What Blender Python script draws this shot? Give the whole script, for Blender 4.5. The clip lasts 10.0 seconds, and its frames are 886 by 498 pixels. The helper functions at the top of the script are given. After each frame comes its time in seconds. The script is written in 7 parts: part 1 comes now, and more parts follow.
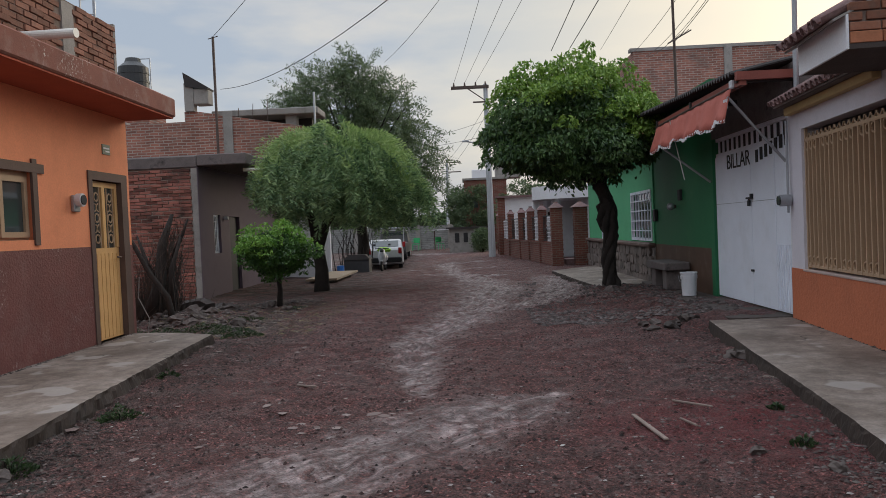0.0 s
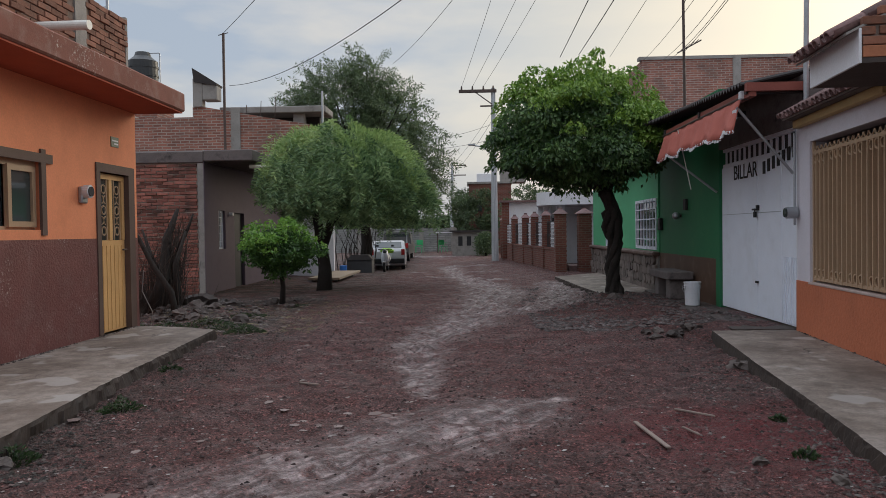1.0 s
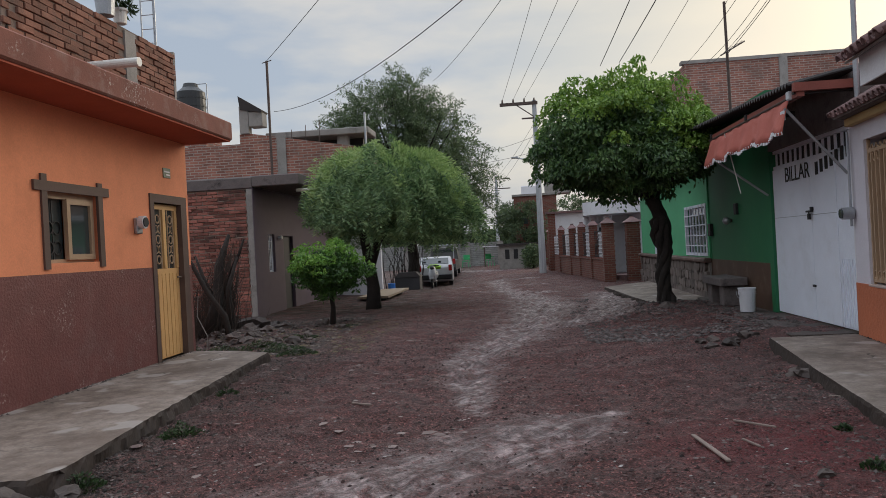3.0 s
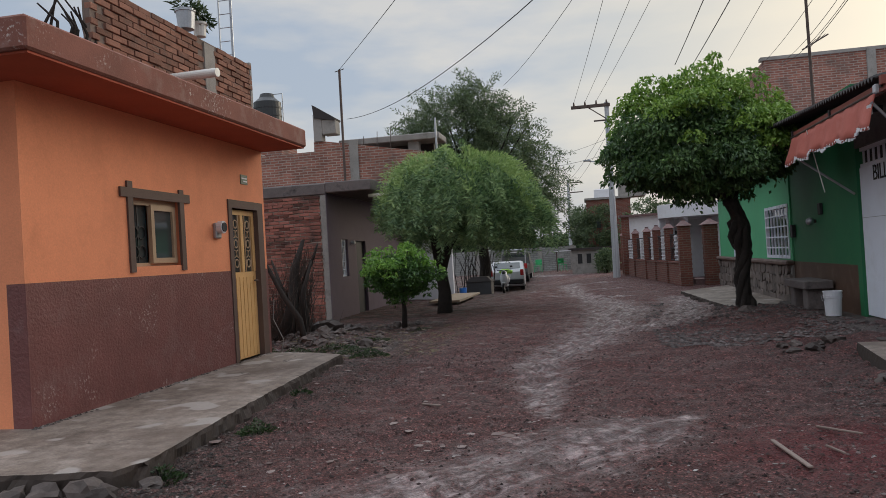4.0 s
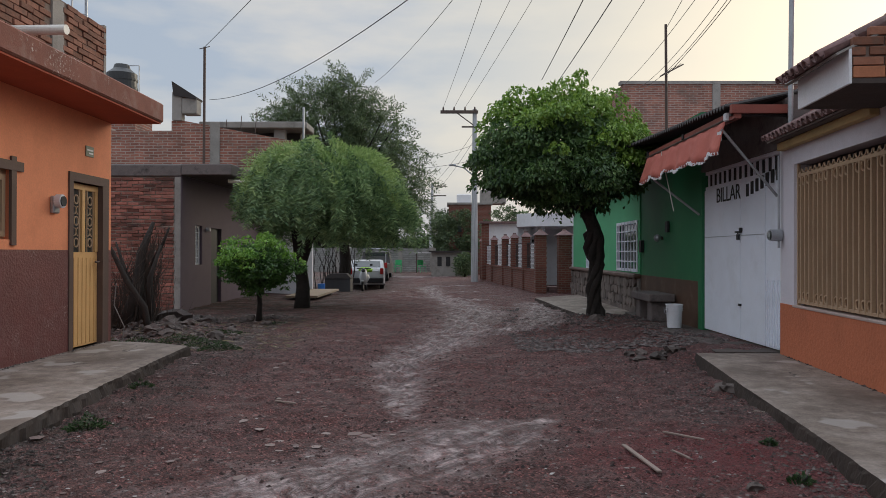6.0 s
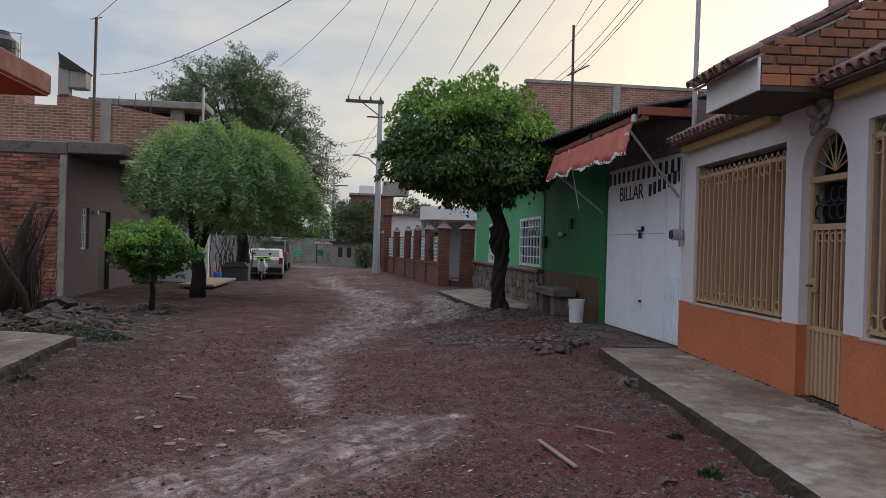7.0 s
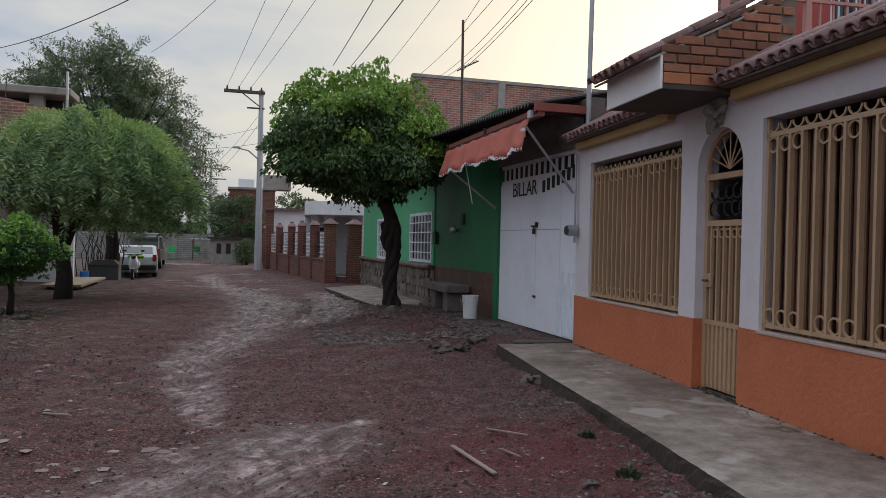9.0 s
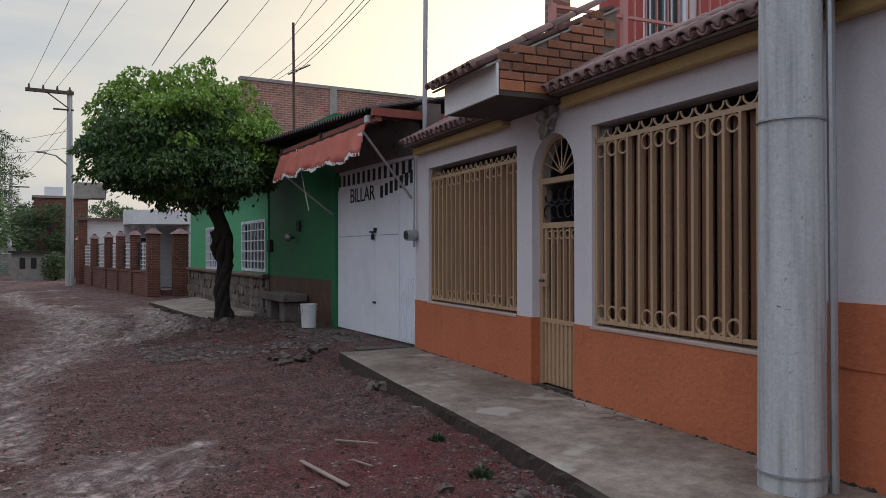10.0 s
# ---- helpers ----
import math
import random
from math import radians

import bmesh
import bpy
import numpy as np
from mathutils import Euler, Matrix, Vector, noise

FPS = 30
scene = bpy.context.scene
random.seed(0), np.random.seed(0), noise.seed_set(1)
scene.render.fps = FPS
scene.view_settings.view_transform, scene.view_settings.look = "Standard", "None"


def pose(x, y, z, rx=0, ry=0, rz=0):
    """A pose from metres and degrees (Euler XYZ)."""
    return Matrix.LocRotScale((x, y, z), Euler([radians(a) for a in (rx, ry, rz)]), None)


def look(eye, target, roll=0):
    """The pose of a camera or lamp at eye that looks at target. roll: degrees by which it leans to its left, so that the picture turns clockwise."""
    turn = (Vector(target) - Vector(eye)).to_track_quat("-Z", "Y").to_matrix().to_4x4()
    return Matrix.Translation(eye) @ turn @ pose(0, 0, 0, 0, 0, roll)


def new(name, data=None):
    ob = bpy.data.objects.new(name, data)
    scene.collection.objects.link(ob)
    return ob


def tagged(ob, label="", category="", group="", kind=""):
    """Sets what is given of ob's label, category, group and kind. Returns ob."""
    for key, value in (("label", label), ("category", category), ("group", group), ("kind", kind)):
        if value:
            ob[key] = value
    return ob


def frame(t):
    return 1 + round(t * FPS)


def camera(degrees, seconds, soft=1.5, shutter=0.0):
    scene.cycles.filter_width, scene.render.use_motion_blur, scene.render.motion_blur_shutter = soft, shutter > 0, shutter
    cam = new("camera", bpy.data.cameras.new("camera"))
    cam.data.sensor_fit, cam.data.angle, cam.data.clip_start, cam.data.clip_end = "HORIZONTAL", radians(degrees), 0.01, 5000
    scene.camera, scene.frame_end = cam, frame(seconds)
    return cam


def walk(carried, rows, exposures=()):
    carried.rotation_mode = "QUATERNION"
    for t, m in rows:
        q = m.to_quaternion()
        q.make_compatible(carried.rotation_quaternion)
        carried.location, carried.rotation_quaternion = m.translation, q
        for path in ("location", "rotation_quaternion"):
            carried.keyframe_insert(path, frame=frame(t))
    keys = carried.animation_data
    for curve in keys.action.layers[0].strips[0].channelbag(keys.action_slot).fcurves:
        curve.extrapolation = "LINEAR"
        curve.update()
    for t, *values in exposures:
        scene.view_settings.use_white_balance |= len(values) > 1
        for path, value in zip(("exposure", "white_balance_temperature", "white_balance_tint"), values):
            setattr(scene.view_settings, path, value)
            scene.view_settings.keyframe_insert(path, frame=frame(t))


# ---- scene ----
cam = camera(61.4, 10.0, soft=0.7)
PATH = [
    (0, (0.721, -0.031, 1.388), (0.652, 1.967, 1.334), -2.5),
    (0.5, (0.711, -0.038, 1.389), (0.637, 1.96, 1.338), -1.9),
    (1, (0.688, -0.038, 1.379), (0.613, 1.96, 1.333), -0.8),
    (1.5, (0.643, -0.029, 1.366), (0.565, 1.969, 1.328), -0.3),
    (2, (0.657, -0.005, 1.38), (0.578, 1.993, 1.345), -0.3),
    (2.5, (0.677, -0.032, 1.394), (0.577, 1.965, 1.372), -1.4),
    (3, (0.694, -0.052, 1.404), (0.495, 1.938, 1.401), -3.1),
    (3.2, (0.703, -0.051, 1.388), (0.46, 1.934, 1.395), -3.2),
    (3.65, (0.713, -0.057, 1.376), (0.371, 1.914, 1.391), -3.3),
    (4.05, (0.723, -0.061, 1.364), (0.333, 1.9, 1.388), -3.4),
    (4.3, (0.728, -0.065, 1.358), (0.36, 1.901, 1.386), -3.5),
    (4.5, (0.733, -0.067, 1.352), (0.402, 1.905, 1.384), -3.5),
    (5, (0.745, -0.058, 1.343), (0.518, 1.929, 1.369), -1.9),
    (5.2, (0.723, -0.023, 1.341), (0.546, 1.969, 1.363), -1.5),
    (6.3, (0.605, 0.167, 1.327), (0.662, 2.167, 1.332), 0.8),
    (6.5, (0.583, 0.202, 1.325), (0.699, 2.199, 1.326), 1.2),
    (7, (0.503, 0.271, 1.325), (0.756, 2.255, 1.318), 1.6),
    (7.5, (0.436, 0.334, 1.33), (0.871, 2.286, 1.319), 1.8),
    (8, (0.42, 0.4, 1.345), (0.964, 2.325, 1.336), 1.8),
    (8.5, (0.414, 0.51, 1.355), (0.978, 2.429, 1.352), 1.6),
    (9, (0.372, 0.563, 1.343), (0.934, 2.482, 1.33), 1.3),
    (9.5, (0.343, 0.587, 1.367), (1.021, 2.469, 1.363), 0.4),
    (10, (0.327, 0.677, 1.335), (1.299, 2.425, 1.344), -0.1),
]
walk(cam, [(t, look(eye, target, roll)) for t, eye, target, roll in PATH])

# ---------------------------------------------------------------- world, sun
SUN_EL, SUN_AZ = radians(14), radians(38)  # low sun behind thin cloud, right of the street's end
world = bpy.data.worlds.new("overcast_dusk")
scene.world = world
world.use_nodes = True
wn, wl = world.node_tree.nodes, world.node_tree.links
wn.clear()
w_out = wn.new("ShaderNodeOutputWorld")
w_bg = wn.new("ShaderNodeBackground")
w_sky = wn.new("ShaderNodeTexSky")
w_sky.sky_type, w_sky.sun_disc = "NISHITA", False
w_sky.sun_elevation, w_sky.sun_rotation = SUN_EL, SUN_AZ
w_sky.air_density, w_sky.dust_density = 1.2, 3.0
w_co = wn.new("ShaderNodeTexCoord")
w_map = wn.new("ShaderNodeMapping")
w_map.inputs["Scale"].default_value = (1.6, 1.6, 5.5)
w_noise = wn.new("ShaderNodeTexNoise")
w_noise.inputs["Scale"].default_value = 2.6
w_noise.inputs["Detail"].default_value = 6
w_ramp = wn.new("ShaderNodeValToRGB")
w_ramp.color_ramp.elements[0].position, w_ramp.color_ramp.elements[0].color = 0.4, (4.2, 4.9, 6.0, 1)
w_ramp.color_ramp.elements[1].position, w_ramp.color_ramp.elements[1].color = 0.62, (6.7, 6.6, 6.5, 1)
# thin cloud glows warm towards the hidden sun
w_dot = wn.new("ShaderNodeVectorMath")
w_dot.operation = "DOT_PRODUCT"
w_dot.inputs[1].default_value = (math.sin(SUN_AZ) * math.cos(SUN_EL), math.cos(SUN_AZ) * math.cos(SUN_EL), math.sin(SUN_EL))
w_warm = wn.new("ShaderNodeMapRange")
w_warm.inputs["From Min"].default_value, w_warm.inputs["From Max"].default_value = 0.72, 1.0
w_glow = wn.new("ShaderNodeMixRGB")
w_glow.blend_type = "MIX"
w_glow.inputs[2].default_value = (7.8, 7.3, 6.1, 1)
w_mix = wn.new("ShaderNodeMixRGB")
w_mix.inputs[0].default_value = 0.82
wl.new(w_co.outputs["Generated"], w_map.inputs["Vector"])
wl.new(w_map.outputs["Vector"], w_noise.inputs["Vector"])
wl.new(w_noise.outputs["Fac"], w_ramp.inputs["Fac"])
wl.new(w_co.outputs["Generated"], w_dot.inputs[0])
wl.new(w_dot.outputs["Value"], w_warm.inputs["Value"])
wl.new(w_warm.outputs["Result"], w_glow.inputs[0])
wl.new(w_ramp.outputs["Color"], w_glow.inputs[1])
wl.new(w_sky.outputs["Color"], w_mix.inputs[1])
wl.new(w_glow.outputs["Color"], w_mix.inputs[2])
# an overcast sky is brightest overhead
w_sep = wn.new("ShaderNodeSeparateXYZ")
w_zen = wn.new("ShaderNodeMapRange")
w_zen.inputs["From Min"].default_value, w_zen.inputs["From Max"].default_value = 0.38, 0.95
w_zen.inputs["To Min"].default_value, w_zen.inputs["To Max"].default_value = 1.0, 2.9
w_mul = wn.new("ShaderNodeVectorMath")
w_mul.operation = "SCALE"
wl.new(w_co.outputs["Generated"], w_sep.inputs[0])
wl.new(w_sep.outputs["Z"], w_zen.inputs["Value"])
wl.new(w_mix.outputs["Color"], w_mul.inputs[0])
wl.new(w_zen.outputs["Result"], w_mul.inputs["Scale"])
wl.new(w_mul.outputs["Vector"], w_bg.inputs["Color"])
w_bg.inputs["Strength"].default_value = 0.105
wl.new(w_bg.outputs["Background"], w_out.inputs["Surface"])

sun = new("sun", bpy.data.lights.new("sun", "SUN"))
sun.data.energy, sun.data.angle, sun.data.color = 1.1, radians(30), (1.0, 0.9, 0.75)
sun.matrix_world = look((30 * math.sin(SUN_AZ), 30 * math.cos(SUN_AZ), 30 * math.tan(SUN_EL)), (0, 0, 0))

# ---------------------------------------------------------------- materials


def ramp(nt, fac, stops):
    node = nt.nodes.new("ShaderNodeValToRGB")
    el = node.color_ramp.elements
    while len(el) < len(stops):
        el.new(0.5)
    for e, (p, c) in zip(el, stops):
        e.position, e.color = p, (*c, 1) if len(c) == 3 else c
    nt.links.new(fac, node.inputs["Fac"])
    return node.outputs["Color"]


def noise_tex(nt, vec, scale, detail=5, rough=0.6):
    node = nt.nodes.new("ShaderNodeTexNoise")
    node.inputs["Scale"].default_value, node.inputs["Detail"].default_value = scale, detail
    node.inputs["Roughness"].default_value = rough
    nt.links.new(vec, node.inputs["Vector"])
    return node.outputs["Fac"]


def blend(nt, fac, a, b, how="MIX"):
    node = nt.nodes.new("ShaderNodeMixRGB")
    node.blend_type = how
    for value, socket in ((fac, node.inputs[0]), (a, node.inputs[1]), (b, node.inputs[2])):
        if isinstance(value, (int, float)):
            socket.default_value = value
        elif isinstance(value, tuple):
            socket.default_value = (*value, 1)
        else:
            nt.links.new(value, socket)
    return node.outputs["Color"]


def start_mat(name, rough=0.8, metal=0.0):
    m = bpy.data.materials.new(name)
    m.use_nodes = True
    nt = m.node_tree
    b = nt.nodes["Principled BSDF"]
    b.inputs["Roughness"].default_value, b.inputs["Metallic"].default_value = rough, metal
    co = nt.nodes.new("ShaderNodeNewGeometry").outputs["Position"]
    return m, nt, b, co


def bump(nt, b, height, strength=0.3, dist=0.01):
    node = nt.nodes.new("ShaderNodeBump")
    node.inputs["Strength"].default_value, node.inputs["Distance"].default_value = strength, dist
    nt.links.new(height, node.inputs["Height"])
    nt.links.new(node.outputs["Normal"], b.inputs["Normal"])


def mat(name, colour, rough=0.8, metal=0.0, spread=0.25, scale=3.0, fine=60.0, relief=0.25, stain=None, amount=0.35, vary=0.0, fleck=None):
    """Paint, render, metal or wood: a base colour with large blotches, fine grain, stains of a second colour and relief."""
    m, nt, b, co = start_mat(name, rough, metal)
    dark = tuple(c * (1 - spread) for c in colour)
    light = tuple(min(1, c * (1 + spread * 0.6)) for c in colour)
    col = ramp(nt, noise_tex(nt, co, scale), [(0.3, dark), (0.7, light)])
    grain = noise_tex(nt, co, fine, 4)
    col = blend(nt, 0.35, col, ramp(nt, grain, [(0.3, tuple(c * 0.72 for c in colour)), (0.7, light)]))
    if stain:
        mask = ramp(nt, noise_tex(nt, co, scale * 0.7 + 0.9, 8, 0.7), [(0.52, (0, 0, 0)), (0.68, (amount,) * 3)])
        col = blend(nt, mask, col, stain)
    if fleck:
        spots = ramp(nt, noise_tex(nt, co, 32, 4, 0.7), [(0.56, (0, 0, 0)), (0.61, (1, 1, 1))])
        zone = ramp(nt, noise_tex(nt, co, 1.9, 3), [(0.56, (0, 0, 0)), (0.68, (0.9,) * 3)])
        col = blend(nt, blend(nt, 1.0, spots, zone, "MULTIPLY"), col, fleck)
    if vary:
        info = nt.nodes.new("ShaderNodeObjectInfo")
        col = blend(nt, 1.0, col, ramp(nt, info.outputs["Random"], [(0, (1 - vary,) * 3), (1, (1 + vary * 0.4,) * 3)]), "MULTIPLY")
    nt.links.new(col, b.inputs["Base Color"])
    bump(nt, b, grain, relief, 0.006)
    return m


def brick_mat(name, brick_a, brick_b, mortar, axis="x", soot=None, scale=1.0):
    """Far brickwork: courses of 7 cm, laid along one axis."""
    m, nt, b, co = start_mat(name, 0.9)
    sep = nt.nodes.new("ShaderNodeSeparateXYZ")
    com = nt.nodes.new("ShaderNodeCombineXYZ")
    nt.links.new(co, sep.inputs[0])
    nt.links.new(sep.outputs["X" if axis == "x" else "Y"], com.inputs[0])
    nt.links.new(sep.outputs["Z"], com.inputs[1])
    tex = nt.nodes.new("ShaderNodeTexBrick")
    tex.inputs["Scale"].default_value = 1
    tex.inputs["Brick Width"].default_value, tex.inputs["Row Height"].default_value = 0.25 * scale, 0.075 * scale
    tex.inputs["Mortar Size"].default_value = 0.011 * scale
    tex.inputs["Color1"].default_value, tex.inputs["Color2"].default_value = (*brick_a, 1), (*brick_b, 1)
    tex.inputs["Mortar"].default_value = (*mortar, 1)
    # hand-laid courses wander a little
    wander = nt.nodes.new("ShaderNodeTexNoise")
    wander.inputs["Scale"].default_value, wander.inputs["Detail"].default_value = 4.0, 3
    nt.links.new(co, wander.inputs["Vector"])
    shift = nt.nodes.new("ShaderNodeVectorMath")
    shift.operation = "MULTIPLY_ADD"
    shift.inputs[1].default_value = (0.07, 0.045, 0)
    nt.links.new(wander.outputs["Color"], shift.inputs[0])
    nt.links.new(com.outputs[0], shift.inputs[2])
    nt.links.new(shift.outputs["Vector"], tex.inputs["Vector"])
    col = blend(nt, 0.5, tex.outputs["Color"], ramp(nt, noise_tex(nt, co, 2.0), [(0.3, (0.45, 0.45, 0.45)), (0.7, (1.2, 1.2, 1.2))]), "MULTIPLY")
    if soot:
        col = blend(nt, ramp(nt, noise_tex(nt, co, 0.9, 7, 0.7), [(0.5, (0, 0, 0)), (0.68, (0.7,) * 3)]), col, soot)
    nt.links.new(col, b.inputs["Base Color"])
    bump(nt, b, tex.outputs["Fac"], -0.5, 0.01)
    return m


def glass_mat(name, tint=(0.05, 0.06, 0.06)):
    m, nt, b, co = start_mat(name, 0.04)
    b.inputs["Base Color"].default_value = (*tint, 1)
    b.inputs["Specular IOR Level"].default_value = 0.8
    return m


M_ORANGE = mat("orange_paint", (0.88, 0.31, 0.15), 0.75, spread=0.12, scale=1.2, stain=(0.6, 0.2, 0.09), amount=0.35)
M_MAROON = mat("maroon_paint", (0.18, 0.062, 0.056), 0.55, spread=0.25, scale=2.5, relief=1.5, fine=32, stain=(0.22, 0.12, 0.115), amount=0.5, fleck=(0.5, 0.42, 0.4))
M_EAVE = mat("faded_red_eave", (0.23, 0.085, 0.06), 0.85, spread=0.3, scale=2.2, stain=(0.3, 0.2, 0.17), amount=0.6, relief=0.5, fleck=(0.55, 0.48, 0.44))
M_SOFFIT = mat("red_soffit", (0.44, 0.09, 0.045), 0.8, spread=0.15)
M_TRIM = mat("brown_trim", (0.12, 0.075, 0.06), 0.7, spread=0.2)
M_YDOOR = mat("ochre_enamel", (0.78, 0.46, 0.19), 0.4, spread=0.12, scale=2, relief=0.08, stain=(0.45, 0.2, 0.07), amount=0.3)
M_CREAM = mat("tan_enamel", (0.47, 0.32, 0.205), 0.35, spread=0.12, relief=0.08)
M_TANSHEET = mat("tan_sheet", (0.2, 0.106, 0.066), 0.45, spread=0.15, relief=0.08)
M_OBASE = mat("burnt_orange_render", (0.5, 0.15, 0.07), 0.8, spread=0.16, scale=1.5, fine=26, relief=1.6, stain=(0.3, 0.1, 0.045), amount=0.35)
M_LILAC = mat("pale_lilac_paint", (0.66, 0.63, 0.68), 0.7, spread=0.1, stain=(0.4, 0.38, 0.4), amount=0.3)
M_YBAND = mat("mustard_moulding", (0.46, 0.32, 0.14), 0.7, spread=0.18, stain=(0.25, 0.16, 0.08), amount=0.4)
M_SILL = mat("dusty_sill", (0.46, 0.36, 0.32), 0.8, spread=0.2)
M_WHITE = mat("white_enamel", (0.8, 0.84, 0.93), 0.4, spread=0.08, scale=1.8, stain=(0.55, 0.56, 0.58), amount=0.3, relief=0.1)
M_WPAINT = mat("white_wall_paint", (0.82, 0.82, 0.85), 0.7, spread=0.1, stain=(0.5, 0.48, 0.46), amount=0.3)
M_BLACK = mat("black_paint", (0.015, 0.015, 0.017), 0.6, spread=0.2)
# green lowered so that the roof's shade is in the paint colour
M_GREEN = mat("shaded_green_paint", (0.014, 0.155, 0.06), 0.6, spread=0.12, scale=1.4, stain=(0.05, 0.2, 0.07), amount=0.3)
M_LGREEN = mat("mint_green_paint", (0.09, 0.42, 0.2), 0.65, spread=0.12, scale=1.4)
M_BROWNW = mat("brown_dado_paint", (0.1, 0.055, 0.035), 0.6, spread=0.25, stain=(0.2, 0.15, 0.12), amount=0.4)


def pavement_mat():
    """Old poured pavement: damp brown stains, pale patches and hairline cracks."""
    m, nt, b, co = start_mat("worn_pavement", 0.7)
    col = ramp(nt, noise_tex(nt, co, 1.1, 6, 0.65), [(0.3, (0.12, 0.09, 0.074)), (0.5, (0.235, 0.192, 0.162)), (0.72, (0.36, 0.31, 0.275))])
    fine = noise_tex(nt, co, 40, 5, 0.7)
    col = blend(nt, 0.45, col, ramp(nt, fine, [(0.3, (0.55, 0.55, 0.55)), (0.7, (1.3, 1.3, 1.3))]), "MULTIPLY")
    col = blend(nt, 0.7, col, ramp(nt, noise_tex(nt, co, 6.5, 6, 0.7), [(0.35, (0.5, 0.47, 0.45)), (0.65, (1.35, 1.35, 1.35))]), "MULTIPLY")
    col = blend(nt, ramp(nt, noise_tex(nt, co, 0.7, 5, 0.6), [(0.5, (0, 0, 0)), (0.64, (0.65,) * 3)]), col, (0.11, 0.078, 0.06))
    pale = ramp(nt, noise_tex(nt, co, 2.3, 3, 0.4), [(0.62, (0, 0, 0)), (0.66, (0.7,) * 3)])
    col = blend(nt, pale, col, (0.4, 0.365, 0.34))
    wob = nt.nodes.new("ShaderNodeVectorMath")
    wob.operation = "SCALE"
    n3 = nt.nodes.new("ShaderNodeTexNoise")
    n3.inputs["Scale"].default_value, n3.inputs["Detail"].default_value = 2.5, 5
    nt.links.new(co, n3.inputs["Vector"])
    nt.links.new(n3.outputs["Color"], wob.inputs[0])
    wob.inputs["Scale"].default_value = 0.5
    add = nt.nodes.new("ShaderNodeVectorMath")
    nt.links.new(co, add.inputs[0])
    nt.links.new(wob.outputs["Vector"], add.inputs[1])
    vor = nt.nodes.new("ShaderNodeTexVoronoi")
    vor.feature = "DISTANCE_TO_EDGE"
    vor.inputs["Scale"].default_value = 0.75
    nt.links.new(add.outputs["Vector"], vor.inputs["Vector"])
    crack = ramp(nt, vor.outputs["Distance"], [(0.003, (0.8,) * 3), (0.008, (0, 0, 0))])
    crack = blend(nt, 1.0, crack, ramp(nt, noise_tex(nt, co, 0.8, 3), [(0.5, (0, 0, 0)), (0.58, (1, 1, 1))]), "MULTIPLY")
    col = blend(nt, crack, col, (0.03, 0.024, 0.02))
    nt.links.new(col, b.inputs["Base Color"])
    bump(nt, b, fine, 0.6, 0.008)
    return m


M_CONC = pavement_mat()
# far darker than the pavement tops: shade on the side faces put into colour
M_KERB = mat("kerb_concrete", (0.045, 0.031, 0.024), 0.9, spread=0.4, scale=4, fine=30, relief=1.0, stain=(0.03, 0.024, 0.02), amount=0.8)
M_APRON = mat("dirty_apron", (0.085, 0.068, 0.06), 0.8, spread=0.45, scale=2.2, fine=30, relief=0.9, stain=(0.035, 0.027, 0.024), amount=0.8)
M_GCONC = mat("grey_concrete", (0.3, 0.28, 0.26), 0.85, spread=0.3, scale=2.5, relief=0.5, stain=(0.13, 0.12, 0.11), amount=0.6)
M_SOOTSHADE = mat("sooty_shaded_concrete", (0.16, 0.135, 0.13), 0.9, spread=0.45, scale=3, relief=0.7, stain=(0.035, 0.03, 0.028), amount=0.9)


def pole_mat():
    """Cast concrete pole with rain streaks and dark pits."""
    m, nt, b, co = start_mat("pole_concrete", 0.75)
    mp = nt.nodes.new("ShaderNodeMapping")
    mp.inputs["Scale"].default_value = (14, 14, 0.7)
    nt.links.new(co, mp.inputs["Vector"])
    streak = noise_tex(nt, mp.outputs["Vector"], 1.0, 6, 0.6)
    col = ramp(nt, streak, [(0.3, (0.3, 0.31, 0.33)), (0.5, (0.47, 0.49, 0.52)), (0.7, (0.58, 0.6, 0.62))])
    fine = noise_tex(nt, co, 45, 6, 0.75)
    col = blend(nt, 0.35, col, ramp(nt, fine, [(0.3, (0.5, 0.5, 0.5)), (0.7, (1.3, 1.3, 1.3))]), "MULTIPLY")
    pits = blend(nt, 1.0, ramp(nt, noise_tex(nt, co, 28, 5, 0.7), [(0.6, (0, 0, 0)), (0.66, (1, 1, 1))]), ramp(nt, streak, [(0.52, (0, 0, 0)), (0.62, (0.85,) * 3)]), "MULTIPLY")
    col = blend(nt, pits, col, (0.08, 0.075, 0.07))
    nt.links.new(col, b.inputs["Base Color"])
    bump(nt, b, fine, 0.5, 0.006)
    return m


M_POLE = pole_mat()
# purple lowered to carry the shade of the eave and the pepper tree
M_PURPLE = mat("shaded_purple_paint", (0.125, 0.088, 0.115), 0.75, spread=0.2, stain=(0.075, 0.056, 0.068), amount=0.4)
M_STEEL = mat("rusty_steel", (0.11, 0.08, 0.07), 0.6, 0.5, spread=0.4, scale=8)
M_GALV = mat("galvanised_steel", (0.42, 0.44, 0.47), 0.4, 0.7, spread=0.2, scale=6)
M_DARK = mat("dark_roof_sheet", (0.032, 0.025, 0.024), 0.7, spread=0.3, scale=3)
M_REDTRIM = mat("red_steel_beam", (0.26, 0.07, 0.05), 0.6, spread=0.25)
M_AWN = mat("faded_red_canvas", (0.5, 0.14, 0.105), 0.85, spread=0.18, scale=3, fine=120, stain=(0.5, 0.2, 0.16), amount=0.4)
M_PVC = mat("white_pvc", (0.75, 0.73, 0.68), 0.4, spread=0.08)
M_PLASTIC = mat("white_plastic", (0.66, 0.67, 0.7), 0.4, spread=0.08)
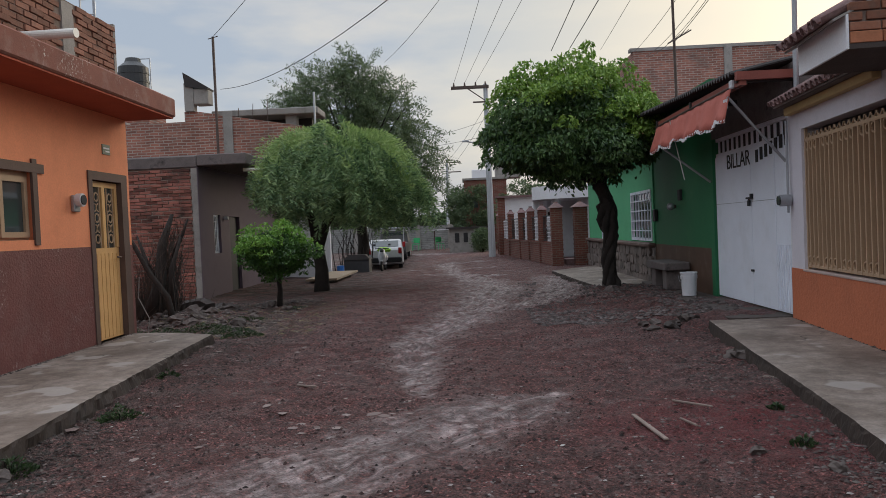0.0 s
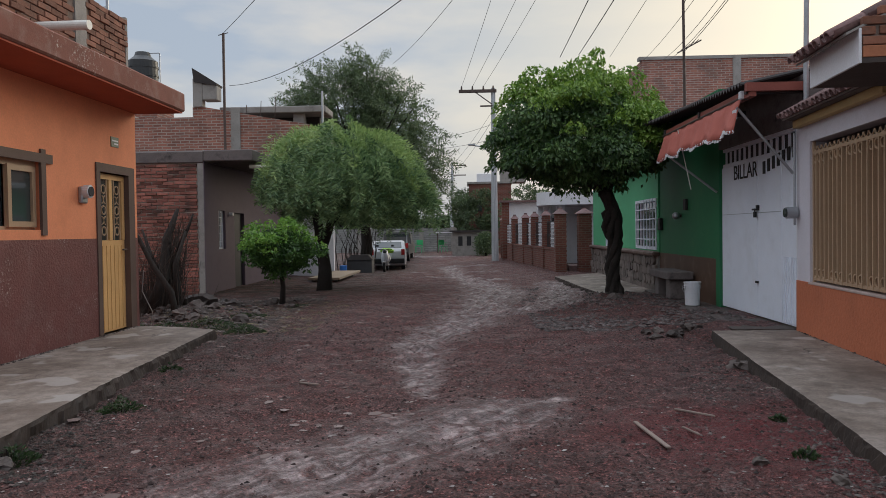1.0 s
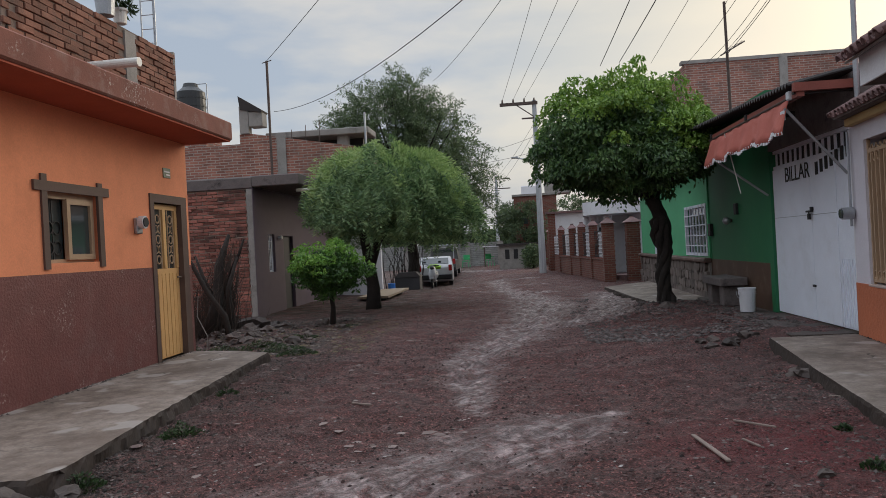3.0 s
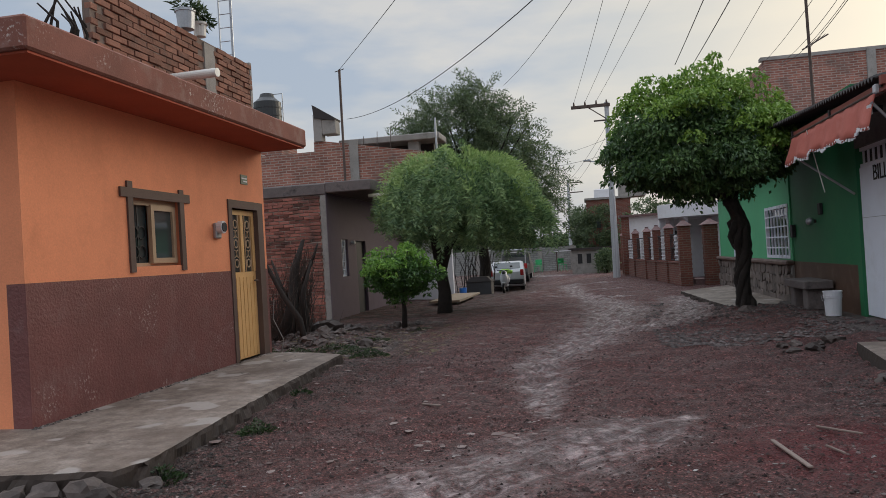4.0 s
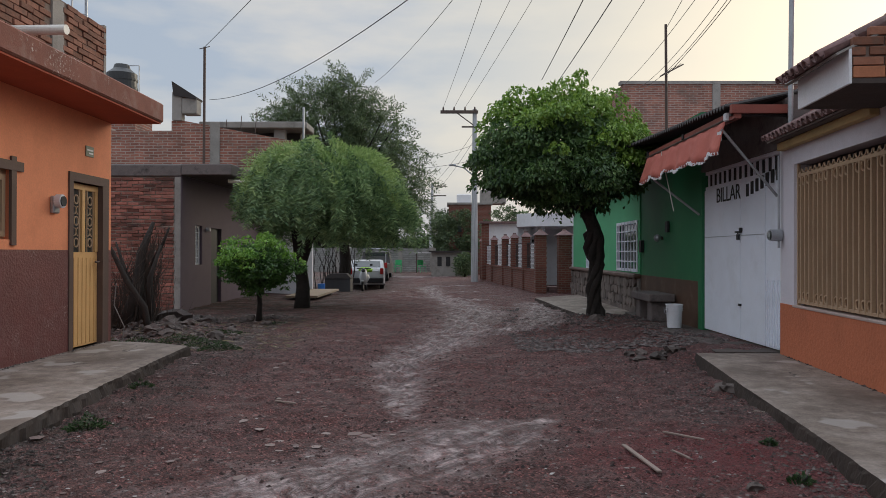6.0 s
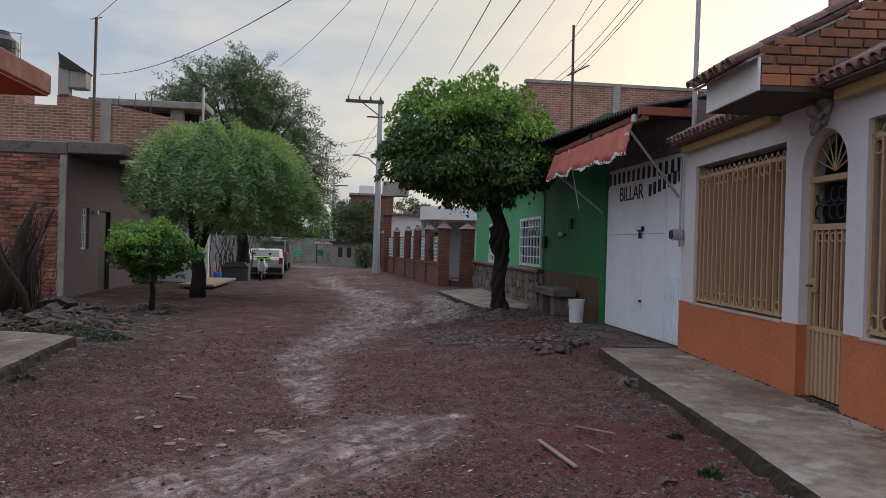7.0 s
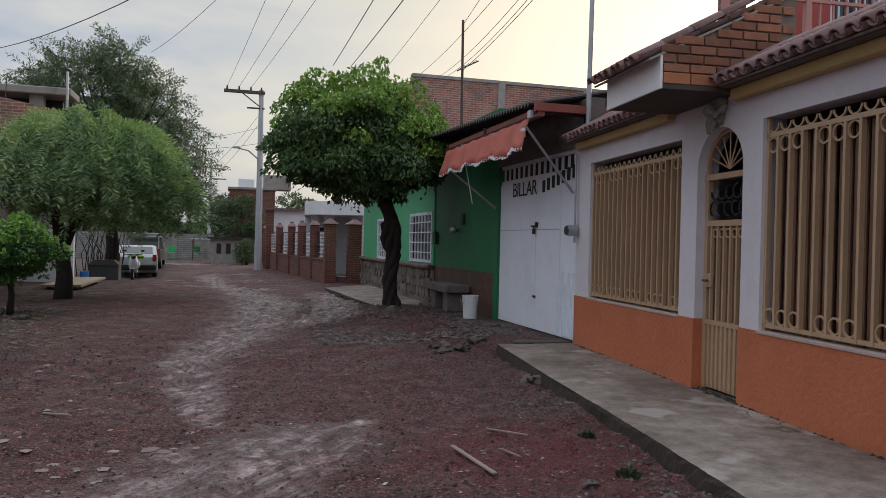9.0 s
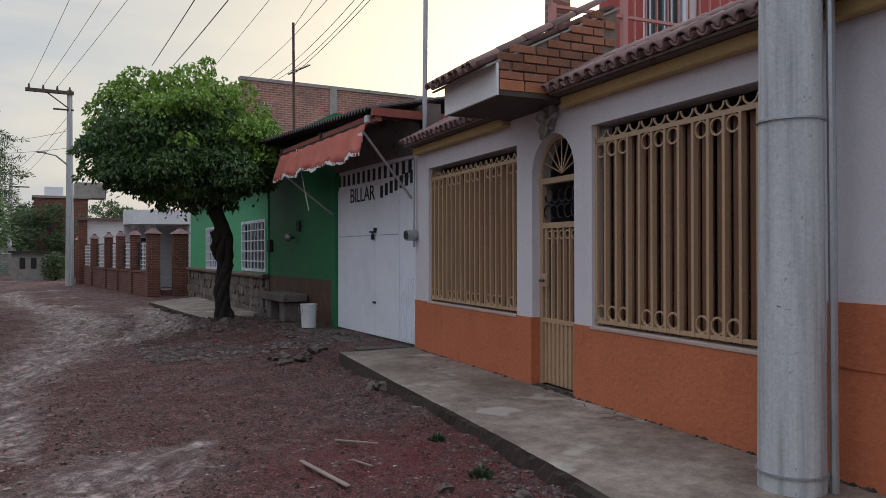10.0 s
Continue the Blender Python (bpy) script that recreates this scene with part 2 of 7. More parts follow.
M_BLACKTANK = mat("black_polyethylene", (0.03, 0.032, 0.034), 0.4, spread=0.15)
M_GLASS = glass_mat("dark_window_glass")
M_OLDBRICK = mat("sooty_brick", (0.33, 0.13, 0.1), 0.95, spread=0.5, scale=2.2, fine=40, relief=1.2, stain=(0.07, 0.055, 0.05), amount=0.9, vary=0.55)
M_TANBRICK = mat("tan_brick", (0.27, 0.125, 0.085), 0.9, spread=0.4, scale=4, fine=50, relief=0.9, stain=(0.13, 0.09, 0.075), amount=0.7, vary=0.35)
M_BRICK = mat("clay_brick", (0.3, 0.125, 0.075), 0.9, spread=0.35, scale=9, fine=50, relief=0.6, stain=(0.2, 0.14, 0.11), amount=0.6, vary=0.35)
M_MORTAR = mat("grey_mortar", (0.2, 0.15, 0.125), 0.95, spread=0.3, scale=6, relief=0.6)
M_PALEM = mat("pale_mortar", (0.3, 0.245, 0.205), 0.95, spread=0.35, scale=5, relief=0.7, stain=(0.1, 0.08, 0.07), amount=0.7)
M_TILE = mat("clay_roof_tile", (0.25, 0.15, 0.145), 0.75, spread=0.35, scale=10, fine=40, relief=0.4, stain=(0.36, 0.28, 0.26), amount=0.5, vary=0.35)
M_REDWALL = mat("brick_red_paint", (0.44, 0.09, 0.075), 0.7, spread=0.12)
M_FBRICK = brick_mat("far_brick_x", (0.36, 0.14, 0.1), (0.22, 0.09, 0.068), (0.36, 0.3, 0.26), "x", soot=(0.11, 0.09, 0.08))
M_FBRICKY = brick_mat("far_brick_y", (0.36, 0.14, 0.1), (0.22, 0.09, 0.068), (0.36, 0.3, 0.26), "y", soot=(0.11, 0.09, 0.08))
M_RBRICK = brick_mat("red_brick_x", (0.21, 0.065, 0.045), (0.16, 0.05, 0.037), (0.2, 0.14, 0.11), "x")
M_RBRICKY = brick_mat("red_brick_y", (0.21, 0.065, 0.045), (0.16, 0.05, 0.037), (0.2, 0.14, 0.11), "y")
M_BLOCK = brick_mat("grey_block", (0.33, 0.33, 0.32), (0.27, 0.27, 0.26), (0.2, 0.2, 0.19), "x", scale=1.7)
M_BARK = mat("dark_bark", (0.024, 0.019, 0.016), 0.95, spread=0.5, scale=12, fine=35, relief=1.0)
M_STONE = mat("field_stone", (0.18, 0.145, 0.128), 0.85, spread=0.4, scale=7, relief=0.6, stain=(0.12, 0.1, 0.09), amount=0.5, vary=0.4)
M_ROCK = mat("muddy_stone", (0.1, 0.08, 0.072), 0.85, spread=0.4, scale=9, relief=0.7, stain=(0.07, 0.05, 0.045), amount=0.7, vary=0.45)
M_LETTER = M_BLACK

# ---------------------------------------------------------------- mesh helpers


def box(bm, x0, y0, z0, x1, y1, z1, m=None):
    made = bmesh.ops.create_cube(bm, size=1)["verts"]
    t = Matrix.Translation(((x0 + x1) / 2, (y0 + y1) / 2, (z0 + z1) / 2)) @ Matrix.Diagonal((abs(x1 - x0), abs(y1 - y0), abs(z1 - z0), 1))
    bmesh.ops.transform(bm, matrix=(m @ t) if m else t, verts=made)
    return made


def cyl(bm, p, q, r, r2=None, n=12):
    """A round bar from p to q."""
    p, q = Vector(p), Vector(q)
    axis = q - p
    made = bmesh.ops.create_cone(bm, cap_ends=True, segments=n, radius1=r, radius2=r if r2 is None else r2, depth=axis.length)["verts"]
    bmesh.ops.transform(bm, matrix=Matrix.Translation((p + q) / 2) @ axis.to_track_quat("Z", "Y").to_matrix().to_4x4(), verts=made)
    return made


def ball(bm, c, r, n=2, squash=(1, 1, 1), rough=0.0, seed=0):
    made = bmesh.ops.create_icosphere(bm, subdivisions=n, radius=1)["verts"]
    for v in made:
        k = 1 + rough * noise.noise(v.co * 1.7 + Vector((seed * 7.3, seed * 3.1, 0)))
        v.co = Vector((v.co.x * r * squash[0] * k, v.co.y * r * squash[1] * k, v.co.z * r * squash[2] * k)) + Vector(c)
    return made


def ring(bm, c, r, thick, axis_x=(1, 0, 0), axis_z=(0, 0, 1), n=16, a0=0.0, a1=2 * math.pi):
    """A bent flat bar: an arc of rectangular section in the plane of axis_x and axis_z."""
    c, ax, az = Vector(c), Vector(axis_x), Vector(axis_z)
    ay = ax.cross(az)
    closed = a1 - a0 > 6.28
    rows = []
    for i in range(n if closed else n + 1):
        a = a0 + (a1 - a0) * i / n
        d = ax * math.cos(a) + az * math.sin(a)
        rows.append([bm.verts.new(c + d * (r + s * thick / 2) + ay * (u * thick / 2)) for s, u in ((-1, -1), (1, -1), (1, 1), (-1, 1))])
    for i in range(n):
        p, q = rows[i], rows[(i + 1) % len(rows)]
        for k in range(4):
            bm.faces.new((p[k], p[(k + 1) % 4], q[(k + 1) % 4], q[k]))


def extrude_poly(bm, pts, depth, m):
    """A flat outline (x, z) made depth thick along y, laid by m."""
    front = [bm.verts.new(m @ Vector((x, 0, z))) for x, z in pts]
    back = [bm.verts.new(m @ Vector((x, depth, z))) for x, z in pts]
    bm.faces.new(front)
    bm.faces.new(back[::-1])
    for i in range(len(pts)):
        j = (i + 1) % len(pts)
        bm.faces.new((front[j], front[i], back[i], back[j]))


def mesh_of(name, bm, material, smooth=False, bevel=0.0):
    if bevel:
        bmesh.ops.bevel(bm, geom=bm.edges[:], offset=bevel, segments=1, affect="EDGES", clamp_overlap=True)
    bmesh.ops.recalc_face_normals(bm, faces=bm.faces[:])
    me = bpy.data.meshes.new(name)
    bm.to_mesh(me)
    bm.free()
    for mm in material if isinstance(material, (list, tuple)) else (material,):
        me.materials.append(mm)
    if smooth:
        me.polygons.foreach_set("use_smooth", [True] * len(me.polygons))
    return me


def part(name, bm, material, parent, label="", smooth=False, bevel=0.0):
    ob = new(name, mesh_of(name, bm, material, smooth, bevel))
    if parent:
        ob.parent = parent
    return tagged(ob, label)


def solid(name, bm, material, label, category, kind="", group="", smooth=False, bevel=0.0):
    """A thing of one mesh."""
    return tagged(new(name, mesh_of(name, bm, material, smooth, bevel)), label, category, group, kind)


def thing(name, label, category, m=None, group="", kind=""):
    ob = new(name)
    ob.empty_display_size = 0.2
    if m:
        ob.matrix_world = m
    return tagged(ob, label, category, group, kind)


def boxes(*dims):
    bm = bmesh.new()
    for d in dims:
        box(bm, *d)
    return bm


def rods(*specs, n=10):
    bm = bmesh.new()
    for s in specs:
        cyl(bm, *s, n=n)
    return bm

# ---------------------------------------------------------------- ground
TRACKS = [
    [(-1.1, 3.0, 0.5), (-0.35, 4.1, 0.62), (0.35, 4.95, 0.65), (0.9, 5.6, 0.5), (1.4, 6.2, 0.15)],
    [(0.3, 6.2, 0.12), (0.15, 7.4, 0.28), (0.05, 9.0, 0.4), (0.35, 10.7, 0.5), (0.85, 12.8, 0.65), (1.3, 16.5, 0.85), (0.9, 20, 0.6), (0.2, 24, 0.4), (-0.3, 32, 0.5)],
    [(1.3, 12.6, 0.45), (2.3, 13.8, 0.6), (2.7, 17.0, 0.6), (2.9, 20.0, 0.5)],
    [(-0.8, 23.5, 0.25), (1.6, 21.5, 0.3)],
    [(-1.6, 27.0, 0.3), (1.4, 26.0, 0.35)],
    [(-0.6, 30.0, 0.35), (1.4, 31.0, 0.4)],
    [(-2.5, 44.0, 0.8), (0.5, 42.5, 0.9)],
]


def track_mask(x, y):
    best = np.zeros_like(x)
    for (xa, ya, wa), (xb, yb, wb) in [seg for tr in TRACKS for seg in zip(tr, tr[1:])]:
        k = np.clip(((x - xa) * (xb - xa) + (y - ya) * (yb - ya)) / ((xb - xa) ** 2 + (yb - ya) ** 2), 0, 1)
        d = np.hypot(x - xa - k * (xb - xa), y - ya - k * (yb - ya)) / (wa + k * (wb - wa))
        best = np.maximum(best, np.clip(1.35 - d, 0, 1))
    return best


def lumps(x, y, size, seed):
    """Smooth value noise on a plane."""
    rng = np.random.RandomState(seed)
    table = rng.rand(256, 256)
    u, v = x / size + 1000, y / size + 1000
    i, j = np.floor(u).astype(int), np.floor(v).astype(int)
    a, b = u - i, v - j
    a, b = a * a * (3 - 2 * a), b * b * (3 - 2 * b)
    g = lambda p, q: table[p % 256, q % 256]
    return (g(i, j) * (1 - a) + g(i + 1, j) * a) * (1 - b) + (g(i, j + 1) * (1 - a) + g(i + 1, j + 1) * a) * b


def ground_z(x, y, detail=True):
    x, y = np.asarray(x, float), np.asarray(y, float)
    z = -0.42 * np.exp(-(((x + 3.2) / 2.6) ** 2) - ((y - 35) / 7.0) ** 2)
    z = z + 0.05 * (lumps(x, y, 2.3, 1) - 0.5)
    if detail:
        near = np.exp(-np.maximum(0, y - 8) / 14)
        t = track_mask(x, y)
        clods = np.exp(-(((x - 3.0) / 1.1) ** 2) - ((y - 13.4) / 2.6) ** 2)
        dry = np.clip(1 - 1.6 * t, 0, 1)
        z = z + near * (0.06 * (lumps(x, y, 0.45, 2) - 0.5) + dry * (0.04 * (lumps(x, y, 0.14, 3) - 0.5) + 0.03 * (lumps(x, y, 0.075, 13) - 0.5)))
        z = z + clods * (0.14 * (lumps(x, y, 0.3, 8) - 0.4) + 0.09 * np.abs(lumps(x, y * 0.7, 0.16, 9) - 0.5))
        # ruts along the wet track
        cut = np.abs(lumps(x * 0.79 - y * 0.61 + 0.06 * lumps(x, y, 0.3, 14), (x * 0.61 + y * 0.79) * 0.11, 0.1, 4) - 0.5)
        z = z - 0.02 * t + t * (0.1 * (0.22 - cut) + 0.03 * (lumps(x, y, 0.12, 15) - 0.5)) * np.clip((8 - y) / 2.5, 0, 1)
        z = z + t * (0.09 * (lumps(x * 1.3, y * 0.7, 0.2, 5) - 0.5) + 0.05 * (lumps(x, y, 0.09, 16) - 0.5)) * np.clip((y - 5.8) / 2, 0, 1)
        # the road rises to the garage apron
        z = z + 0.12 * np.clip((x - 2.7) / 1.3, 0, 1) * np.clip((y - 9.0) / 0.6, 0, 1) * np.clip((16.5 - y) / 1.5, 0, 1)
        # heaped rubble by the cut twigs
        z = z + 0.16 * np.exp(-(((x + 4.1) / 0.8) ** 2) - ((y - 12.6) / 1.0) ** 2)
    return z


def build_ground():
    def steps(lo, hi, d0, a, b, grow):
        core = list(np.arange(a, b + 1e-6, d0))
        out, d, v = [], d0, b
        while v < hi:
            d *= grow
            v += d
            out.append(v)
        pre, d, v = [], d0, a
        while v > lo:
            d *= grow
            v -= d
            pre.append(v)
        return np.array(pre[::-1] + core + out)

    xs, ys = steps(-900, 900, 0.034, -4.3, 4.6, 1.25), steps(-300, 2500, 0.03, 2.7, 9.5, 1.012)
    gx, gy = np.meshgrid(xs, ys)
    gz = ground_z(gx, gy)
    n, mrows = len(xs), len(ys)
    idx = np.arange(n * mrows).reshape(mrows, n)
    faces = np.stack([idx[:-1, :-1], idx[:-1, 1:], idx[1:, 1:], idx[1:, :-1]], -1).reshape(-1, 4)
    me = bpy.data.meshes.new("ground")
    me.from_pydata(np.stack([gx, gy, gz], -1).reshape(-1, 3).tolist(), [], faces.tolist())
    me.polygons.foreach_set("use_smooth", [True] * len(me.polygons))
    at = me.attributes.new("wet_track", "FLOAT", "POINT")
    at.data.foreach_set("value", track_mask(gx, gy).ravel().astype(np.float32))
    m, nt, b, co = start_mat("wet_dirt", 0.85)
    col = ramp(nt, noise_tex(nt, co, 0.5, 6), [(0.3, (0.122, 0.043, 0.038)), (0.52, (0.138, 0.058, 0.053)), (0.72, (0.138, 0.075, 0.071))])
    grit = noise_tex(nt, co, 22, 6, 0.7)
    col = blend(nt, 0.55, col, ramp(nt, noise_tex(nt, co, 4.5, 6, 0.7), [(0.32, (0.32, 0.3, 0.3)), (0.66, (1.6, 1.55, 1.52))]), "MULTIPLY")
    col = blend(nt, 0.6, col, ramp(nt, grit, [(0.34, (0.12, 0.11, 0.11)), (0.66, (1.8, 1.76, 1.74))]), "MULTIPLY")

    def cells(scale):
        vor = nt.nodes.new("ShaderNodeTexVoronoi")
        vor.inputs["Scale"].default_value = scale
        nt.links.new(co, vor.inputs["Vector"])
        one = nt.nodes.new("ShaderNodeSeparateColor")
        nt.links.new(vor.outputs["Color"], one.inputs[0])
        return vor.outputs["Distance"], one.outputs[0]

    d1, c1 = cells(80)
    col = blend(nt, 0.75, col, ramp(nt, c1, [(0.0, (0.2, 0.18, 0.18)), (0.6, (0.9, 0.9, 0.9)), (0.9, (1.5, 1.5, 1.5)), (0.98, (3.2, 3.2, 3.2))]), "MULTIPLY")
    d2, c2 = cells(13)
    spot = blend(nt, 1.0, ramp(nt, d2, [(0.14, (0.75,) * 3), (0.22, (0, 0, 0))]), ramp(nt, c2, [(0.62, (0, 0, 0)), (0.68, (1, 1, 1))]), "MULTIPLY")
    col = blend(nt, spot, col, blend(nt, c1, (0.09, 0.065, 0.062), (0.26, 0.22, 0.21)))
    # red crushed tezontle patch by the near kerb
    far = nt.nodes.new("ShaderNodeVectorMath")
    far.operation = "DISTANCE"
    far.inputs[1].default_value = (2.45, 4.9, 0)
    nt.links.new(co, far.inputs[0])
    wob = nt.nodes.new("ShaderNodeMath")
    wob.operation = "ADD"
    nt.links.new(far.outputs["Value"], wob.inputs[0])
    nt.links.new(noise_tex(nt, co, 1.6, 5), wob.inputs[1])
    scl = nt.nodes.new("ShaderNodeMath")
    scl.operation = "MULTIPLY"
    scl.inputs[1].default_value = 0.36
    nt.links.new(wob.outputs[0], scl.inputs[0])
    col = blend(nt, ramp(nt, scl.outputs[0], [(0.3, (0.75,) * 3), (0.62, (0, 0, 0))]), col, blend(nt, c1, (0.09, 0.009, 0.012), (0.23, 0.032, 0.036)))
    # patches of darker soil, stronger towards the left kerb
    sx = nt.nodes.new("ShaderNodeSeparateXYZ")
    nt.links.new(co, sx.inputs[0])
    edge = nt.nodes.new("ShaderNodeMapRange")
    edge.inputs["From Min"].default_value, edge.inputs["From Max"].default_value = -1.2, -2.5
    nt.links.new(sx.outputs["X"], edge.inputs["Value"])
    kerb_soil = blend(nt, 1.0, edge.outputs["Result"], ramp(nt, noise_tex(nt, co, 2.4, 6, 0.7), [(0.38, (0, 0, 0)), (0.6, (0.85,) * 3)]), "MULTIPLY")
    col = blend(nt, kerb_soil, col, blend(nt, c1, (0.014, 0.011, 0.008), (0.05, 0.04, 0.028)))
    # streaks left by wheels, at a slant to the street
    smap = nt.nodes.new("ShaderNodeMapping")
    smap.vector_type = "TEXTURE"
    smap.inputs["Rotation"].default_value = (0, 0, radians(-38))
    smap.inputs["Scale"].default_value = (0.075, 0.7, 1)
    nt.links.new(co, smap.inputs["Vector"])
    streak = noise_tex(nt, smap.outputs["Vector"], 1.0, 5, 0.65)
    a = nt.nodes.new("ShaderNodeAttribute")
    a.attribute_name = "wet_track"
    jag = nt.nodes.new("ShaderNodeMath")
    jag.operation = "MULTIPLY_ADD"
    nt.links.new(noise_tex(nt, co, 3.2, 8, 0.75), jag.inputs[0])
    jag.inputs[1].default_value = 3.0
    nt.links.new(a.outputs["Fac"], jag.inputs[2])
    half = nt.nodes.new("ShaderNodeMath")
    half.operation = "MULTIPLY"
    half.inputs[1].default_value = 0.36
    nt.links.new(jag.outputs[0], half.inputs[0])
    wet = ramp(nt, half.outputs[0], [(0.6, (0, 0, 0)), (0.92, (0.95,) * 3)])
    wet = blend(nt, 1.0, wet, ramp(nt, streak, [(0.34, (0.45,) * 3), (0.5, (1, 1, 1))]), "MULTIPLY")
    wet = blend(nt, 1.0, wet, ramp(nt, noise_tex(nt, co, 7.0, 6, 0.7), [(0.4, (0.25,) * 3), (0.56, (1, 1, 1))]), "MULTIPLY")
    # pale mud; its brightest grit and streaks put sky sheen into the colour
    col = blend(nt, wet, col, blend(nt, 0.6, (0.31, 0.238, 0.232), ramp(nt, grit, [(0.36, (0.035, 0.024, 0.023)), (0.62, (0.5, 0.41, 0.4))])))
    col = blend(nt, wet, col, blend(nt, 0.8, col, ramp(nt, streak, [(0.4, (0.12, 0.11, 0.11)), (0.5, (0.8, 0.8, 0.8)), (0.66, (1.9, 1.85, 1.85))]), "MULTIPLY"))
    nt.links.new(col, b.inputs["Base Color"])
    nt.links.new(blend(nt, wet, ramp(nt, noise_tex(nt, co, 2.2, 5), [(0.35, (0.5,) * 3), (0.6, (0.85,) * 3)]), (0.34, 0.34, 0.34)), b.inputs["Roughness"])
    bump(nt, b, blend(nt, blend(nt, 1.0, wet, (0.6, 0.6, 0.6), "MULTIPLY"), blend(nt, 0.5, grit, d1), streak), 1.0, 0.06)
    me.materials.append(m)
    tagged(new("ground", me), "wet reddish-brown dirt road with a pale muddy wheel track", "ground", kind="structure")


build_ground()


def slab(name, outline, z0, z1, material, side, label, category, kind="structure", cell=0.04):
    """A poured pavement: an outline raised from z0 to z1 with worn edges."""
    bm = bmesh.new()
    n = []
    for (xa, ya), (xb, yb) in zip(outline, outline[1:] + outline[:1]):
        k = max(1, int(math.hypot(xb - xa, yb - ya) / cell))
        n += [(xa + (xb - xa) * i / k, ya + (yb - ya) * i / k) for i in range(k)]
    cx, cy = sum(p[0] for p in n) / len(n), sum(p[1] for p in n) / len(n)
    rows = [[] for _ in range(5)]
    for i, (x, y) in enumerate(n):
        d = math.hypot(cx - x, cy - y)
        ix, iy = (cx - x) / d, (cy - y) / d
        chip = max(0.0, noise.noise(Vector((x * 1.6, y * 1.6, 9)))) * 0.05
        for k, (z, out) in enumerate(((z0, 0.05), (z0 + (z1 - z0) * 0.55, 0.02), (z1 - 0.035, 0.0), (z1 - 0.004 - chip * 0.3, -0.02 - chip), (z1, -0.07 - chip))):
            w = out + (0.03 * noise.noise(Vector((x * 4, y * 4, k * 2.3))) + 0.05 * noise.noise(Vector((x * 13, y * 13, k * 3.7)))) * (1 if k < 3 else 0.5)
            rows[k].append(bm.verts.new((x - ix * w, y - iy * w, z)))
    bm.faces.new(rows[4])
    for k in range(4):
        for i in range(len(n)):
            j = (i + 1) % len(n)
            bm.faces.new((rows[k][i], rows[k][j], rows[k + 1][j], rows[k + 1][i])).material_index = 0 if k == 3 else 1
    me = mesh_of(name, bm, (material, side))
    return tagged(new(name, me), label, category, kind=kind)


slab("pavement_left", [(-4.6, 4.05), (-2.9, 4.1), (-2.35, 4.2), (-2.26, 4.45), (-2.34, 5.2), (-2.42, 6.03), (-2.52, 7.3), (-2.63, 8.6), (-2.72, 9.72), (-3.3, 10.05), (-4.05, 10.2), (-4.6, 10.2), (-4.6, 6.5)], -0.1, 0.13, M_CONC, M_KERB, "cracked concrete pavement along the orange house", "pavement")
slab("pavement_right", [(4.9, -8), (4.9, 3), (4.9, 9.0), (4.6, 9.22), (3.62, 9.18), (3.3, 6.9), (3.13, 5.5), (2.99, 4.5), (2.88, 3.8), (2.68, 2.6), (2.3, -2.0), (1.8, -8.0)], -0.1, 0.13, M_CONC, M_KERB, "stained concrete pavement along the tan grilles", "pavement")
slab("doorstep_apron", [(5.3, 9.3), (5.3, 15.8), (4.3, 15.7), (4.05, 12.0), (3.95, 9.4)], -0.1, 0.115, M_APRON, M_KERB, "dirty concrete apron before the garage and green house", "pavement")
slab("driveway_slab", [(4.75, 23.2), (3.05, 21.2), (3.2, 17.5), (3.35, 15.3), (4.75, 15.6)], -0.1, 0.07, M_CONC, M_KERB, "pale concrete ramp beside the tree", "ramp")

# ---------------------------------------------------------------- orange house
LX = -3.975
house = thing("house", "single-storey orange house with maroon dado and brick parapet", "house")


def wall_y(bm, x0, x1, y0, y1, z0, z1, holes=()):
    """A wall along y with square holes (ya, yb, za, zb) going through."""
    ys = sorted({y0, y1, *(h[0] for h in holes), *(h[1] for h in holes)})
    zs = sorted({z0, z1, *(h[2] for h in holes), *(h[3] for h in holes)})
    ys = [v for v in ys if y0 <= v <= y1]
    zs = [v for v in zs if z0 <= v <= z1]
    for ya, yb in zip(ys, ys[1:]):
        for za, zb in zip(zs, zs[1:]):
            cy, cz = (ya + yb) / 2, (za + zb) / 2
            if not any(h[0] < cy < h[1] and h[2] < cz < h[3] for h in holes):
                box(bm, x0, ya, za, x1, yb, zb)
    bmesh.ops.remove_doubles(bm, verts=bm.verts[:], dist=0.0005)


O_WIN, O_DOOR = (6.98, 7.93, 1.46, 2.2), (9.17, 10.0, 0.13, 2.2)
bm = bmesh.new()
wall_y(bm, LX - 0.18, LX, 5.43, 10.24, 1.355, 3.08, (O_WIN, O_DOOR))
part("wall", bm, M_ORANGE, house)
bm = bmesh.new()
wall_y(bm, LX - 0.18, LX + 0.004, 5.43, 10.24, -0.1, 1.355, (O_DOOR,))
part("dado", bm, M_MAROON, house, "glossy maroon painted dado")
for side in ((-9, 5.43, -0.1, LX - 0.18, 5.6, 3.08), (-9, 10.06, -0.1, LX - 0.18, 10.24, 3.08), (-9.2, 5.43, -0.1, -9, 10.24, 3.08)):
    part("side_wall", boxes(side), M_ORANGE, house)
part("eave", boxes((-9.2, 4.75, 3.10, -3.28, 10.3, 3.36)), M_EAVE, house, "faded red concrete eave with flaking paint", bevel=0.02)
part("soffit", boxes((-9.1, 4.8, 3.08, -3.31, 10.27, 3.10)), M_SOFFIT, house)

# parapet of bare brick
bm = bmesh.new()
box(bm, LX - 0.1, 6.5, 3.36, LX - 0.02, 10.05, 4.33)
part("parapet_mortar", bm, M_MORTAR, house)


